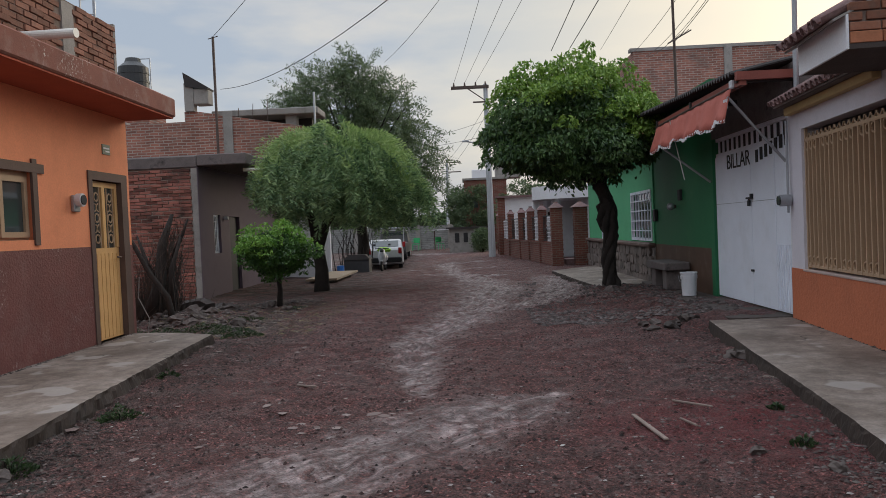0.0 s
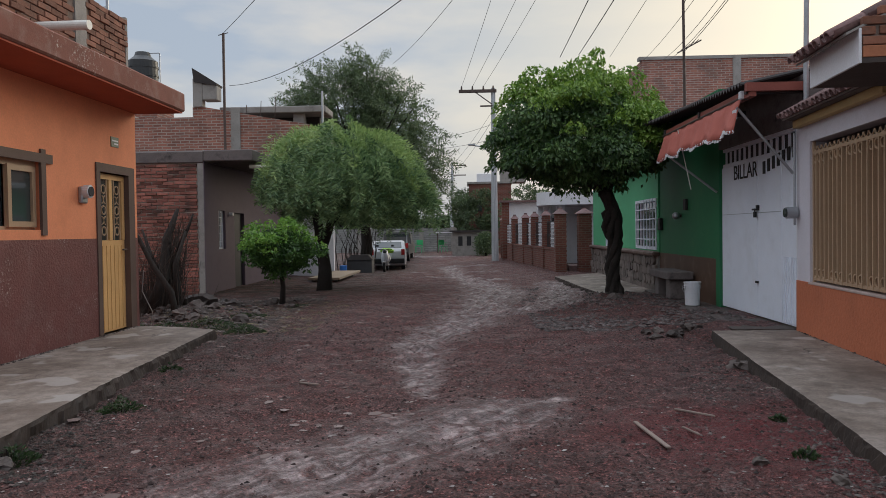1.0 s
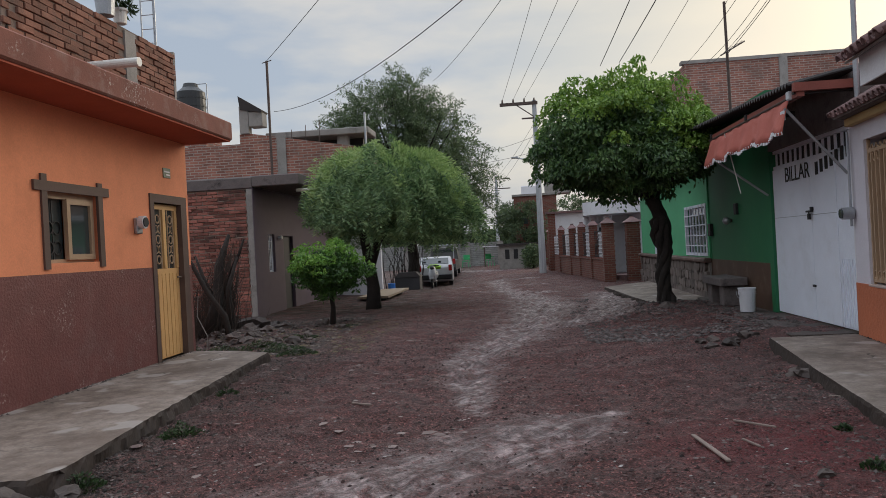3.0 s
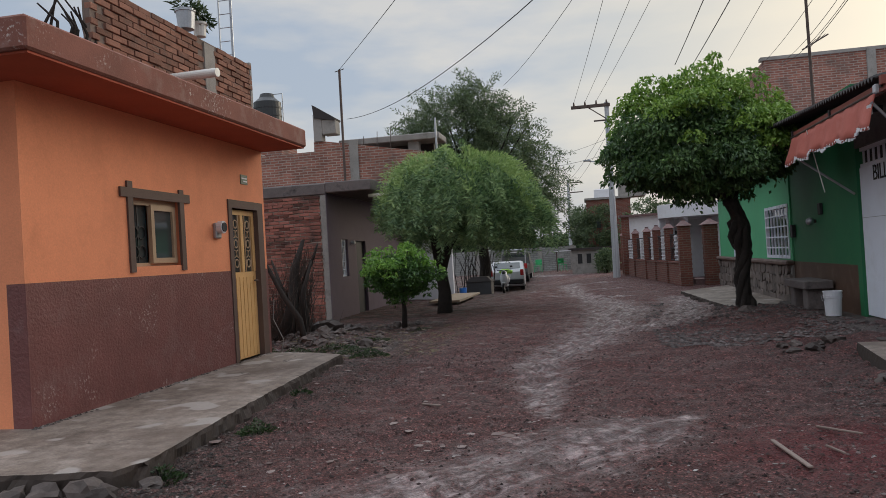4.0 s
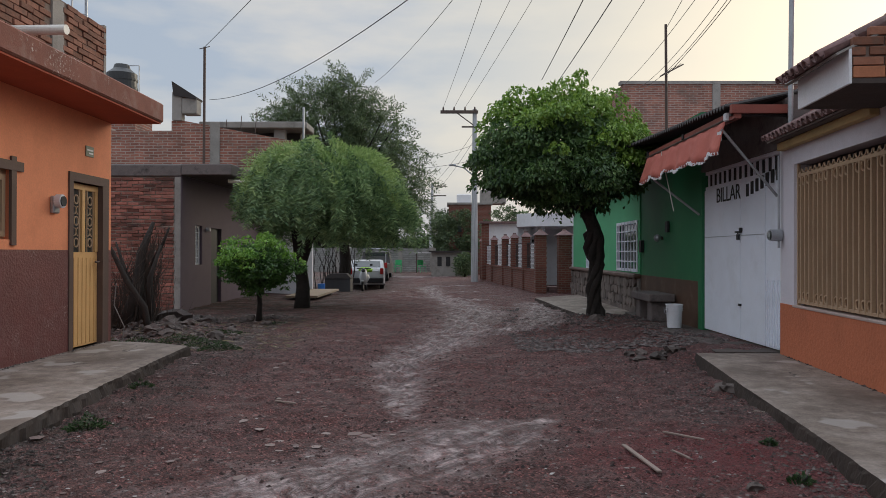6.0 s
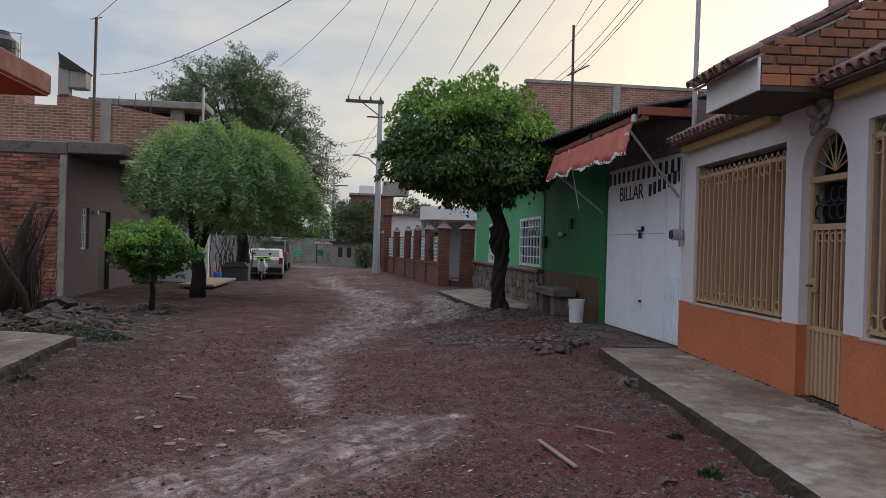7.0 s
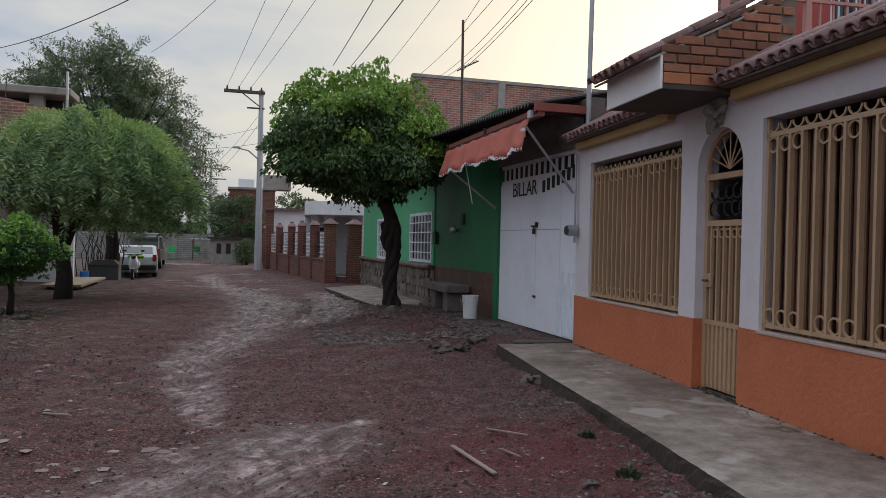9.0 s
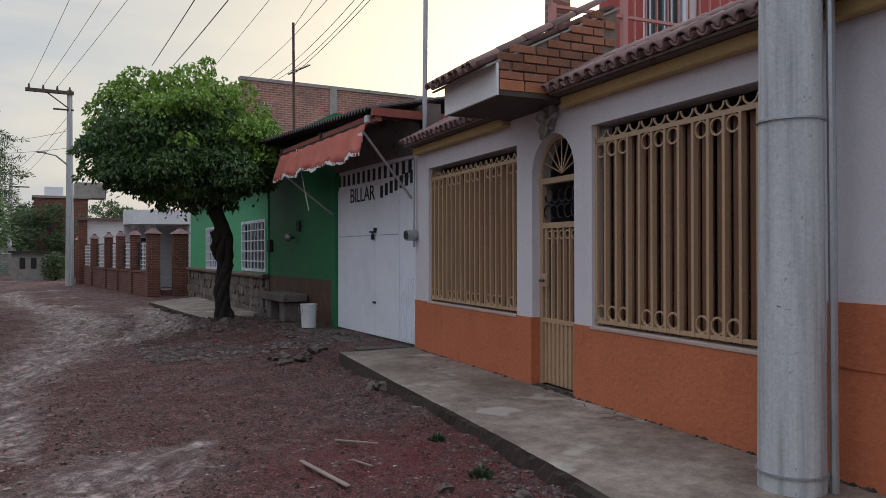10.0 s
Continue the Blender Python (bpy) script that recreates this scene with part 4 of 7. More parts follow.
def spray_points(rng, centre, radius, count, gap=0.06, reach=(0.7, 1.5)):
    """Leaflets along thin twigs that leave an ellipsoid and arch over."""
    pos, out = [], []
    for _ in range(count):
        v = rng.normal(size=3)
        v /= np.linalg.norm(v)
        p = np.array(centre) + v * np.array(radius) * rng.uniform(0.3, 0.86)
        d = v + rng.normal(size=3) * 0.5 + np.array((0, 0, 0.25))
        d /= np.linalg.norm(d)
        for k in range(int(rng.uniform(*reach) / gap)):
            d = d + np.array((0, 0, -0.05)) + rng.normal(size=3) * 0.06
            d /= np.linalg.norm(d)
            p = p + d * gap
            side = np.cross(d, rng.normal(size=3))
            side /= np.linalg.norm(side) + 1e-6
            for s in (-1, 1):
                o = side * s + d * 0.5
                pos.append(p + o * 0.07)
                out.append(o)
    return np.array(pos), np.array(out)


rng = np.random.RandomState(8)
mes = thing("mesquite_tree", "tall dark feathery tree rising behind the roofs", "tree", pose(-3.9, 32.0, -0.3))
lobes = [((-0.8, 0, 6.9), (2.6, 2.2, 2.0), 620), ((-2.4, 0, 6.1), (1.7, 1.7, 1.4), 220), ((1.3, 0, 6.2), (1.6, 1.8, 1.7), 300), ((2.3, -1, 4.3), (1.3, 1.6, 1.6), 300), ((0.8, -2, 3.2), (1.6, 1.4, 1.0), 260), ((0.2, 0, 8.3), (1.1, 1.2, 0.8), 110)]
bm = bmesh.new()
limb(bm, [(0, 0, -0.1), (0.1, 0, 1.2), (0.0, 0, 2.6), (-0.1, 0, 4.0)], [0.3, 0.24, 0.2, 0.16], 11, 0.25)
for c, r, n in lobes:
    for k in range(5):
        e = Vector(c) + Vector((rng.uniform(-1, 1) * r[0], rng.uniform(-1, 1) * r[1], rng.uniform(-0.3, 0.9) * r[2]))
        limb(bm, [(-0.05, 0, 3.2), Vector((-0.05, 0, 3.2)).lerp(e, 0.5) + Vector((0, 0, 0.3)), e], [0.09, 0.06, 0.015], 6)
part("trunk", bm, M_BARK, mes, smooth=True)
sets = [spray_points(rng, c, r, n) for c, r, n in lobes]
o = new("crown", leaf_mesh("crown", np.concatenate([q[0] for q in sets]), np.concatenate([q[1] for q in sets]), 0.17, 0.042, L_FAR, rng))
o.parent = mes

# ---------------------------------------------------------------- poles
pole = thing("utility_pole", "grey concrete utility pole with a dark crossarm", "utility pole")
part("shaft", rods(((1.8, 34.5, -0.2), (1.8, 34.5, 7.95), 0.17, 0.1), n=14), M_POLE, pole)
part("crossarm", boxes((0.22, 34.35, 7.75, 1.95, 34.5, 7.88)), M_STEEL, pole)

near_pole = thing("concrete_pole", "thick grey concrete pole with a conduit strapped to it", "utility pole")
part("shaft", rods(((3.74, 3.15, 0.0), (3.74, 3.15, 9.0), 0.165, 0.112), n=24), M_POLE, near_pole, smooth=False)

# ---------------------------------------------------------------- orange house: door, window, fittings
door = part("door", boxes((LX - 0.1, 9.2, 0.14, LX - 0.06, 9.97, 1.33)), M_YDOOR, house, "ochre steel door with scrolled glazed top")
for k in range(7):
    y = 9.25 + 0.105 * k
    part("rib", boxes((LX - 0.062, y, 0.16, LX - 0.053, y + 0.03, 1.26)), M_YDOOR, door)
for y0, y1 in ((9.2, 9.27), (9.55, 9.63), (9.9, 9.97)):
    part("stile", boxes((LX - 0.1, y0, 1.33, LX - 0.05, y1, 2.12)), M_YDOOR, door, bevel=0.004)
part("top_rail", boxes((LX - 0.1, 9.2, 2.12, LX - 0.05, 9.97, 2.19)), M_YDOOR, door)
for y0, y1 in ((9.27, 9.55), (9.63, 9.9)):
    part("pane", boxes((LX - 0.092, y0, 1.33, LX - 0.084, y1, 2.12)), M_GLASS, door)
    c = (y0 + y1) / 2
    bm = bmesh.new()
    for z in (1.45, 1.72, 1.99):
        ring(bm, (LX - 0.06, c, z), 0.055, 0.014, (0, 1, 0), (0, 0, 1), 12)
    for z in (1.585, 1.855):
        ring(bm, (LX - 0.06, c - 0.05, z), 0.05, 0.012, (0, 1, 0), (0, 0, 1), 8, -1.5, 1.5)
        ring(bm, (LX - 0.06, c + 0.05, z), 0.05, 0.012, (0, 1, 0), (0, 0, 1), 8, 1.6, 4.7)
    part("scrollwork", bm, M_CREAM, door, "tan wrought-iron scrolls")
    for y in (c - 0.08, c + 0.08):
        part("bar", boxes((LX - 0.066, y - 0.007, 1.33, LX - 0.054, y + 0.007, 2.12)), M_CREAM, door)
part("handle", rods(((LX - 0.06, 9.9, 1.2), (LX - 0.0, 9.9, 1.2), 0.012), ((LX - 0.0, 9.9, 1.2), (LX - 0.0, 9.8, 1.2), 0.012)), M_STEEL, door)
part("door_frame", boxes((LX - 0.17, 9.1, 0.13, LX + 0.018, 9.198, 2.2), (LX - 0.17, 9.972, 0.13, LX + 0.018, 10.14, 2.2), (LX - 0.17, 9.1, 2.2, LX + 0.02, 10.14, 2.31)), M_TRIM, house, "dark brown door surround")
# window with painted surround
win = part("window", boxes((LX - 0.14, 6.98, 1.46, LX - 0.08, 7.93, 1.5), (LX - 0.14, 6.98, 2.13, LX - 0.06, 7.93, 2.2), (LX - 0.14, 6.98, 1.5, LX - 0.08, 7.03, 2.13), (LX - 0.14, 7.88, 1.5, LX - 0.08, 7.93, 2.13)), M_CREAM, house, "tan sliding window with dark panes")
part("sash", boxes((LX - 0.09, 7.4, 1.49, LX - 0.04, 7.46, 2.14), (LX - 0.09, 7.83, 1.49, LX - 0.04, 7.89, 2.14), (LX - 0.09, 7.46, 1.49, LX - 0.04, 7.83, 1.55), (LX - 0.09, 7.46, 2.08, LX - 0.04, 7.83, 2.14)), M_CREAM, win)
part("pane", boxes((LX - 0.075, 7.45, 1.54, LX - 0.069, 7.84, 2.09)), M_GLASS, win)
part("pane", boxes((LX - 0.125, 7.02, 1.49, LX - 0.119, 7.42, 2.14)), M_GLASS, win)
bm = bmesh.new()
for z, r in ((1.62, 0.07), (1.83, 0.07)):
    ring(bm, (LX - 0.105, 7.16, z), r, 0.012, (0, 1, 0), (0, 0, 1), 12)
    ring(bm, (LX - 0.105, 7.3, z), r, 0.012, (0, 1, 0), (0, 0, 1), 12)
box(bm, LX - 0.11, 7.222, 1.5, LX - 0.1, 7.236, 2.12)
part("scrollwork", bm, M_BLACK, win, "black iron scrolls behind the pane")
part("surround", boxes((LX - 0.01, 6.9, 1.4, LX + 0.022, 6.99, 2.36), (LX - 0.01, 7.9, 1.4, LX + 0.022, 7.99, 2.34), (LX - 0.01, 6.78, 2.19, LX + 0.025, 8.12, 2.29)), M_TRIM, house, "brown painted window surround with crossed corners")
meter = thing("electric_meter", "grey round electricity meter on the orange wall", "meter")
part("base", boxes((LX + 0.0, 8.68, 1.78, LX + 0.05, 8.82, 1.98)), M_GALV, meter, bevel=0.012)
part("dial", rods(((LX + 0.05, 8.75, 1.92), (LX + 0.12, 8.75, 1.92), 0.08), n=18), M_PLASTIC, meter)
part("cover", rods(((LX + 0.12, 8.75, 1.92), (LX + 0.135, 8.75, 1.92), 0.06), n=18), M_GLASS, meter)
plate = thing("name_plate", "small grey-green plate with pale lettering bars", "plate")
part("board", boxes((LX, 9.52, 2.55, LX + 0.012, 9.72, 2.68)), mat("grey_green_plate", (0.16, 0.2, 0.15), 0.5), plate)
part("bar", boxes((LX + 0.012, 9.54, 2.62, LX + 0.015, 9.7, 2.64)), M_WPAINT, plate)
part("bar", boxes((LX + 0.012, 9.59, 2.58, LX + 0.015, 9.7, 2.6)), M_WPAINT, plate)

hose = bmesh.new()
limb(hose, [(LX + 0.05, 10.3, 0.9), (LX + 0.0, 10.35, 0.6), (LX + 0.12, 10.4, 0.3), (LX + 0.06, 10.45, 0.02)], [0.007] * 4, 6)
solid("pale_hose", hose, M_GCONC, "pale kinked hose hanging by the house corner", "hose")
pipe = solid("drain_pipe", rods(((-3.95, 7.72, 3.6), (-3.25, 7.64, 3.585), 0.05), n=16), M_PVC, "white plastic rain spout poking over the eave", "pipe", smooth=False)
rng = np.random.RandomState(21)
for name, y, r, h, m_, seed in (("flower_pot", 8.35, 0.12, 0.24, M_GALV, 3), ("flower_pot", 8.68, 0.09, 0.18, M_PVC, 4)):
    pot = thing(name, "grey plastic bucket planter with a leafy plant" if m_ is M_GALV else "white pot with a trailing plant", "plant pot")
    z0 = 4.36
    part("pot", rods(((-4.0, y, z0), (-4.0, y, z0 + h), r * 0.8, r), n=16), m_, pot)
    part("rim", rods(((-4.0, y, z0 + h - 0.03), (-4.0, y, z0 + h), r * 1.07), n=16), m_, pot)
    pos, out = crown_points(rng, [(-4.0, y, z0 + h + 0.1, r * 1.5, r * 1.5, 0.16), (-3.95, y + 0.08, z0 + h + 0.02, 0.12, 0.14, 0.08)], 160)
    o = new("foliage", leaf_mesh("foliage", pos, out, 0.11, 0.03, L_WEED, rng))
    o.parent = pot
mast = thing("lattice_mast", "thin galvanised lattice mast on the roof", "mast")
for dx, dy in ((0, 0), (0.2, 0), (0.1, 0.17)):
    part("leg", rods(((-4.4 + dx, 10.0 + dy, 3.36), (-4.4 + dx, 10.0 + dy, 7.5), 0.012), n=6), M_GALV, mast)
for k in range(20):
    z = 3.5 + 0.2 * k
    part("rung", rods(((-4.4, 10.0, z), (-4.2, 10.0, z), 0.007), n=5), M_GALV, mast)
    part("rung", rods(((-4.2, 10.0, z), (-4.3, 10.17, z), 0.007), n=5), M_GALV, mast)
cactus = thing("dry_plant", "dry spiky stems in the parapet gap", "plant")
bm = bmesh.new()
for k in range(10):
    y = 5.95 + 0.07 * k
    x = -4.05 + rng.uniform(-0.06, 0.06)
    limb(bm, [(x, y, 3.5), (x + rng.uniform(-0.1, 0.1), y + rng.uniform(-0.1, 0.1), 3.75), (x + rng.uniform(-0.15, 0.15), y + rng.uniform(-0.2, 0.2), 3.9 + rng.uniform(0, 0.25))], [0.02, 0.015, 0.008], 5)
part("stem", bm, M_BARK, cactus)

tank = thing("water_tank", "black plastic roof water tank with a domed lid", "water tank", pose(-8.8, 21.5, 5.2))
part("body", rods(((0, 0, 0), (0, 0, 1.25), 0.42), ((0, 0, 1.25), (0, 0, 1.4), 0.42, 0.24), n=24), M_BLACKTANK, tank)
for z in (0.3, 0.55, 0.8, 1.05):
    part("rib", rods(((0, 0, z), (0, 0, z + 0.06), 0.435), n=24), M_BLACKTANK, tank)
part("lid", rods(((0, 0, 1.4), (0, 0, 1.52), 0.24, 0.2), n=18), M_BLACKTANK, tank)
part("pipe", rods(((0.5, 0, -0.5), (0.5, 0, 1.5), 0.015), ((0.5, 0, 1.5), (0.1, 0, 1.5), 0.015), n=6), M_GALV, tank)
solid("tank_stand", boxes((-9.4, 21.0, 3.3, -8.2, 22.2, 5.2)), M_FBRICK, "bare brick base under the water tank", "brick base")

# ---------------------------------------------------------------- purple house fittings
pw = part("window", boxes((PX - 0.1, 17.95, 1.03, PX - 0.06, 18.0, 1.98), (PX - 0.1, 18.4, 1.03, PX - 0.06, 18.45, 1.98), (PX - 0.1, 18.0, 1.03, PX - 0.06, 18.4, 1.08), (PX - 0.1, 18.0, 1.93, PX - 0.06, 18.4, 1.98)), M_WHITE, purple, "white barred window")
part("pane", boxes((PX - 0.12, 17.97, 1.05, PX - 0.112, 18.43, 1.96)), M_GLASS, pw)
for k in range(3):
    part("bar", boxes((PX - 0.06, 18.08 + 0.11 * k, 1.05, PX - 0.045, 18.1 + 0.11 * k, 1.96)), M_WHITE, pw)
for k in range(4):
    part("bar", boxes((PX - 0.062, 18.0, 1.2 + 0.2 * k, PX - 0.05, 18.4, 1.215 + 0.2 * k)), M_WHITE, pw)
part("door", boxes((PX - 0.12, 19.15, 0.0, PX - 0.08, 20.0, 1.95)), M_BLACK, purple, "dark steel door")
part("lamp", rods(((PX, 18.75, 1.9), (PX + 0.1, 18.75, 1.9), 0.05), n=10), M_PLASTIC, purple)
part("spout", rods(((-4.5, 17.4, 2.98), (-3.7, 17.5, 2.96), 0.045), n=12), M_PVC, purple, "white plastic rain spout")
ant = thing("antenna_pole", "thin rusty antenna pole on the roof edge", "antenna")
part("pole", rods(((-5.6, 19.0, 3.3), (-5.59, 19.0, 6.55), 0.035), n=8), M_STEEL, ant)
part("head", rods(((-5.72, 19.0, 6.5), (-5.46, 19.0, 6.56), 0.012), n=6), M_STEEL, ant)
sp = thing("steel_pipe", "pale vertical pipe on the roof", "pipe")
part("pole", rods(((-3.3, 20.2, 3.4), (-3.3, 20.2, 5.25), 0.03), n=8), M_GALV, sp)
hopper = thing("roof_hopper", "grey concrete chimney block with a tilted lid", "chimney")
part("block", boxes((-6.5, 19.9, 5.02, -6.1, 20.3, 5.45)), M_GCONC, hopper, bevel=0.02)
bm = bmesh.new()
extrude_poly(bm, [(-6.75, 5.88), (-6.08, 5.45), (-6.1, 5.4), (-6.7, 5.5)], 0.5, Matrix.Translation((0, 19.85, 0)))
part("lid", bm, M_DARK, hopper, "tilted dark metal lid")
for k, x in enumerate((-5.4, -5.0, -4.6)):
    bar = solid("rebar", rods(((x, 20.1, 4.2), (x + 0.05, 20.1, 4.9 + 0.1 * k), 0.01), n=5), M_STEEL, "bent rusty reinforcing bar", "rebar", group="roof rebar")

# ---------------------------------------------------------------- grille house: windows, gate, canopy, tiles


def grille(u0, u1, n, gap, name="window_grille"):
    g = part(name, boxes((u0, 0.03, SILL + 0.03, u1, 0.06, SILL + 0.06), (u0, 0.03, 2.2, u1, 0.06, 2.235), (u0, 0.03, SILL, u0 + 0.03, 0.06, HEAD), (u1 - 0.03, 0.03, SILL, u1, 0.06, HEAD)), M_CREAM, right, "tan steel window grille with rings")
    step = (u1 - u0) / n
    for k in range(1, n):
        u = u0 + k * step
        part("bar", boxes((u - 0.012, 0.025, SILL + 0.03, u + 0.012, 0.062, 2.2)), M_CREAM, g)
    for k in range(n):
        u = u0 + (k + 0.5) * step
        if k % 4 != 3:
            bm = bmesh.new()
            ring(bm, (u, 0.045, SILL + 0.06 + step * 0.42), step * 0.4, 0.014, n=14)
            part("ring", bm, M_CREAM, g)
            bm = bmesh.new()
            ring(bm, (u, 0.045, 2.2 - step * 0.42), step * 0.4, 0.014, n=14)
            part("ring", bm, M_CREAM, g)
        bm = bmesh.new()
        ring(bm, (u, 0.045, 2.235 + step * 0.45), step * 0.42, 0.012, n=8, a0=math.pi, a1=2 * math.pi)
        part("arc", bm, M_CREAM, g)
        part("slat", boxes((u - step * 0.42, 0.1, SILL + 0.01, u + step * (gap if k % 4 else gap - 0.1), 0.112, 2.2)), M_TANSHEET, g, "brown sheet slat")
    return g


grille(W1[0], W1[1], 18, 0.38)
grille(W2[0], W2[1], 14, 0.4)
for u0, u1 in (W1, W2):
    part("sill", boxes((u0 - 0.01, -0.02, SILL - 0.02, u1 + 0.01, 0.19, SILL + 0.006)), M_SILL, right, "pale dusty window sill", bevel=0.004)
# arch over the gate
UC, UR, ZS = (GATE[0] + GATE[1]) / 2, (GATE[1] - GATE[0]) / 2, 2.03
bm = bmesh.new()
arc = [(UC + UR * math.cos(math.pi * k / 20), ZS + UR * math.sin(math.pi * k / 20)) for k in range(21)]
for (xa, za), (xb, zb) in zip(arc, arc[1:]):
    for y in (0.0, 0.2):
        bm.faces.new([bm.verts.new(p) for p in ((xa, y, za), (xb, y, zb), (xb, y, 2.62), (xa, y, 2.62))])
    bm.faces.new([bm.verts.new(p) for p in ((xa, 0, za), (xb, 0, zb), (xb, 0.2, zb), (xa, 0.2, za))])
part("arch", bm, M_LILAC, right)
gate = part("gate", boxes((GATE[0], 0.08, 0.14, GATE[0] + 0.05, 0.13, ZS), (GATE[1] - 0.05, 0.08, 0.14, GATE[1], 0.13, ZS), (GATE[0], 0.07, 1.95, GATE[1], 0.14, 2.0), (GATE[0] + 0.05, 0.08, 0.7, GATE[1] - 0.05, 0.13, 0.74), (GATE[0] + 0.05, 0.08, 1.55, GATE[1] - 0.05, 0.13, 1.6)), M_CREAM, right, "tan steel gate with an arched fan light")
part("panel", boxes((GATE[0] + 0.05, 0.1, 0.15, GATE[1] - 0.05, 0.112, 0.7)), M_CREAM, gate)
for k in range(9):
    u = GATE[0] + 0.075 + 0.066 * k
    part("rib", boxes((u, 0.085, 0.16, u + 0.03, 0.1, 0.7)), M_CREAM, gate)
for k in range(6):
    u = GATE[0] + 0.1 + 0.095 * k
    part("bar", boxes((u - 0.011, 0.085, 0.74, u + 0.011, 0.115, 1.55)), M_CREAM, gate)
    part("slat", boxes((u + 0.012, 0.15, 0.74, u + 0.075, 0.16, 1.5)), M_TANSHEET, gate)
    bm = bmesh.new()
    ring(bm, (u + 0.047, 0.1, 1.49), 0.036, 0.012, n=12)
    part("ring", bm, M_CREAM, gate)
for k in range(5):
    u = GATE[0] + 0.11 + 0.11 * k
    for c, a0 in (((u, 0.1, 1.7), 0.4 * k), ((u + 0.02, 0.1, 1.84), 3 - 0.5 * k)):
        bm = bmesh.new()
        ring(bm, c, 0.06, 0.012, n=10, a0=a0, a1=a0 + 4.2)
        part("scroll", bm, M_BLACK, gate, "dark iron scroll")
part("lock_box", boxes((GATE[0] + 0.05, 0.07, 1.02, GATE[0] + 0.13, 0.1, 1.14)), M_CREAM, gate, bevel=0.006)
part("handle", rods(((GATE[0] + 0.09, 0.07, 1.08), (GATE[0] + 0.09, 0.02, 1.08), 0.01), ((GATE[0] + 0.09, 0.02, 1.08), (GATE[0] + 0.16, 0.02, 1.08), 0.01), n=8), M_STEEL, gate)
bm = bmesh.new()
ring(bm, (UC, 0.1, ZS), UR - 0.02, 0.03, n=20, a0=0, a1=math.pi)
part("fan_light", bm, M_CREAM, gate)
for k in range(1, 8):
    a = math.pi * k / 8
    part("fan_ray", rods(((UC, 0.1, ZS), (UC + (UR - 0.03) * math.cos(a), 0.1, ZS + (UR - 0.03) * math.sin(a)), 0.007), n=5), M_CREAM, gate)
bm = bmesh.new()
ball(bm, (UC, -0.03, 2.49), 0.085, 4, (1, 0.7, 1.25), 1.4, 3)
solid("carved_ornament", bm, M_GCONC, "small weathered carved ornament above the gate", "ornament", smooth=True).matrix_world = RH

# canopy over the gate
CU0, CU1, CV = 2.45, 3.47, -0.67
can = part("canopy", boxes((CU0, CV, 2.6, CU1, 0.0, 2.64)), mat("dark_canopy_slab", (0.075, 0.058, 0.052), 0.9, spread=0.4, relief=0.6), right, "small brick canopy roofed with clay tiles")
part("fascia", boxes((CU0 + 0.0, CV - 0.02, 2.6, CU1, CV, 2.86)), M_WPAINT, can, "white painted fascia")
bm = bmesh.new()
extrude_poly(bm, [(CV, 2.64), (0.5, 2.64), (0.5, 3.455), (CV, 2.885)], 0.1, Matrix.Translation((CU1 - 0.115, 0, 0)) @ Matrix(((0, 1, 0, 0), (1, 0, 0, 0), (0, 0, 1, 0), (0, 0, 0, 1))))
part("gable_mortar", bm, M_MORTAR, can)
bm = bmesh.new()
extrude_poly(bm, [(CV, 2.64), (0.5, 2.64), (0.5, 3.455), (CV, 2.885)], 0.1, Matrix.Translation((CU0, 0, 0)) @ Matrix(((0, 1, 0, 0), (1, 0, 0, 0), (0, 0, 1, 0), (0, 0, 0, 1))))
part("far_gable", bm, M_MORTAR, can)


def brick_mesh(l, h, d, material=None):
    bm = bmesh.new()
    box(bm, 0, 0, 0, l, d, h)
    bmesh.ops.bevel(bm, geom=bm.edges[:], offset=0.004, segments=1, affect="EDGES")
    return mesh_of("brick", bm, material or M_BRICK)


def lay(parent, mesh, m):
    ob = new("brick", mesh)
    ob.parent = parent
    ob.matrix_local = m
    return ob


# gable bricks: the face looks along the house front
GB = brick_mesh(0.215, 0.062, 0.06)
GB_HALF = brick_mesh(0.1, 0.062, 0.06)
rng = np.random.RandomState(31)
turn = Matrix(((0, -1, 0, 0), (1, 0, 0, 0), (0, 0, 1, 0), (0, 0, 0, 1)))
row = 0
z = 2.735
while z < 3.36:
    v = CV + 0.01 - (0.11 if row % 2 else 0)
    while v < 0.44:
        top = 2.86 + (v + 0.1 - CV) * 0.482
        if z + 0.07 < top + 0.07:
            mesh = GB if v + 0.22 < 0.46 and v > CV - 0.02 else GB_HALF
            lay(can, mesh, Matrix.Translation((CU1 + 0.004 + rng.uniform(-0.003, 0.004), max(v, CV + 0.0), z)) @ turn)
        v += 0.228
    z += 0.075
    row += 1
M_HOLLOW = mat("hollow_clay_block", (0.42, 0.16, 0.08), 0.85, spread=0.25, scale=8, vary=0.2)
for k in range(5):
    bm = boxes((0, 0, 0, 0.225, 0.05, 0.085))
    ob = part("clay_block", bm, M_HOLLOW, can, bevel=0.004)
    ob.matrix_local = Matrix.Translation((CU1 + 0.006, CV + 0.01 + 0.232 * k, 2.642)) @ turn


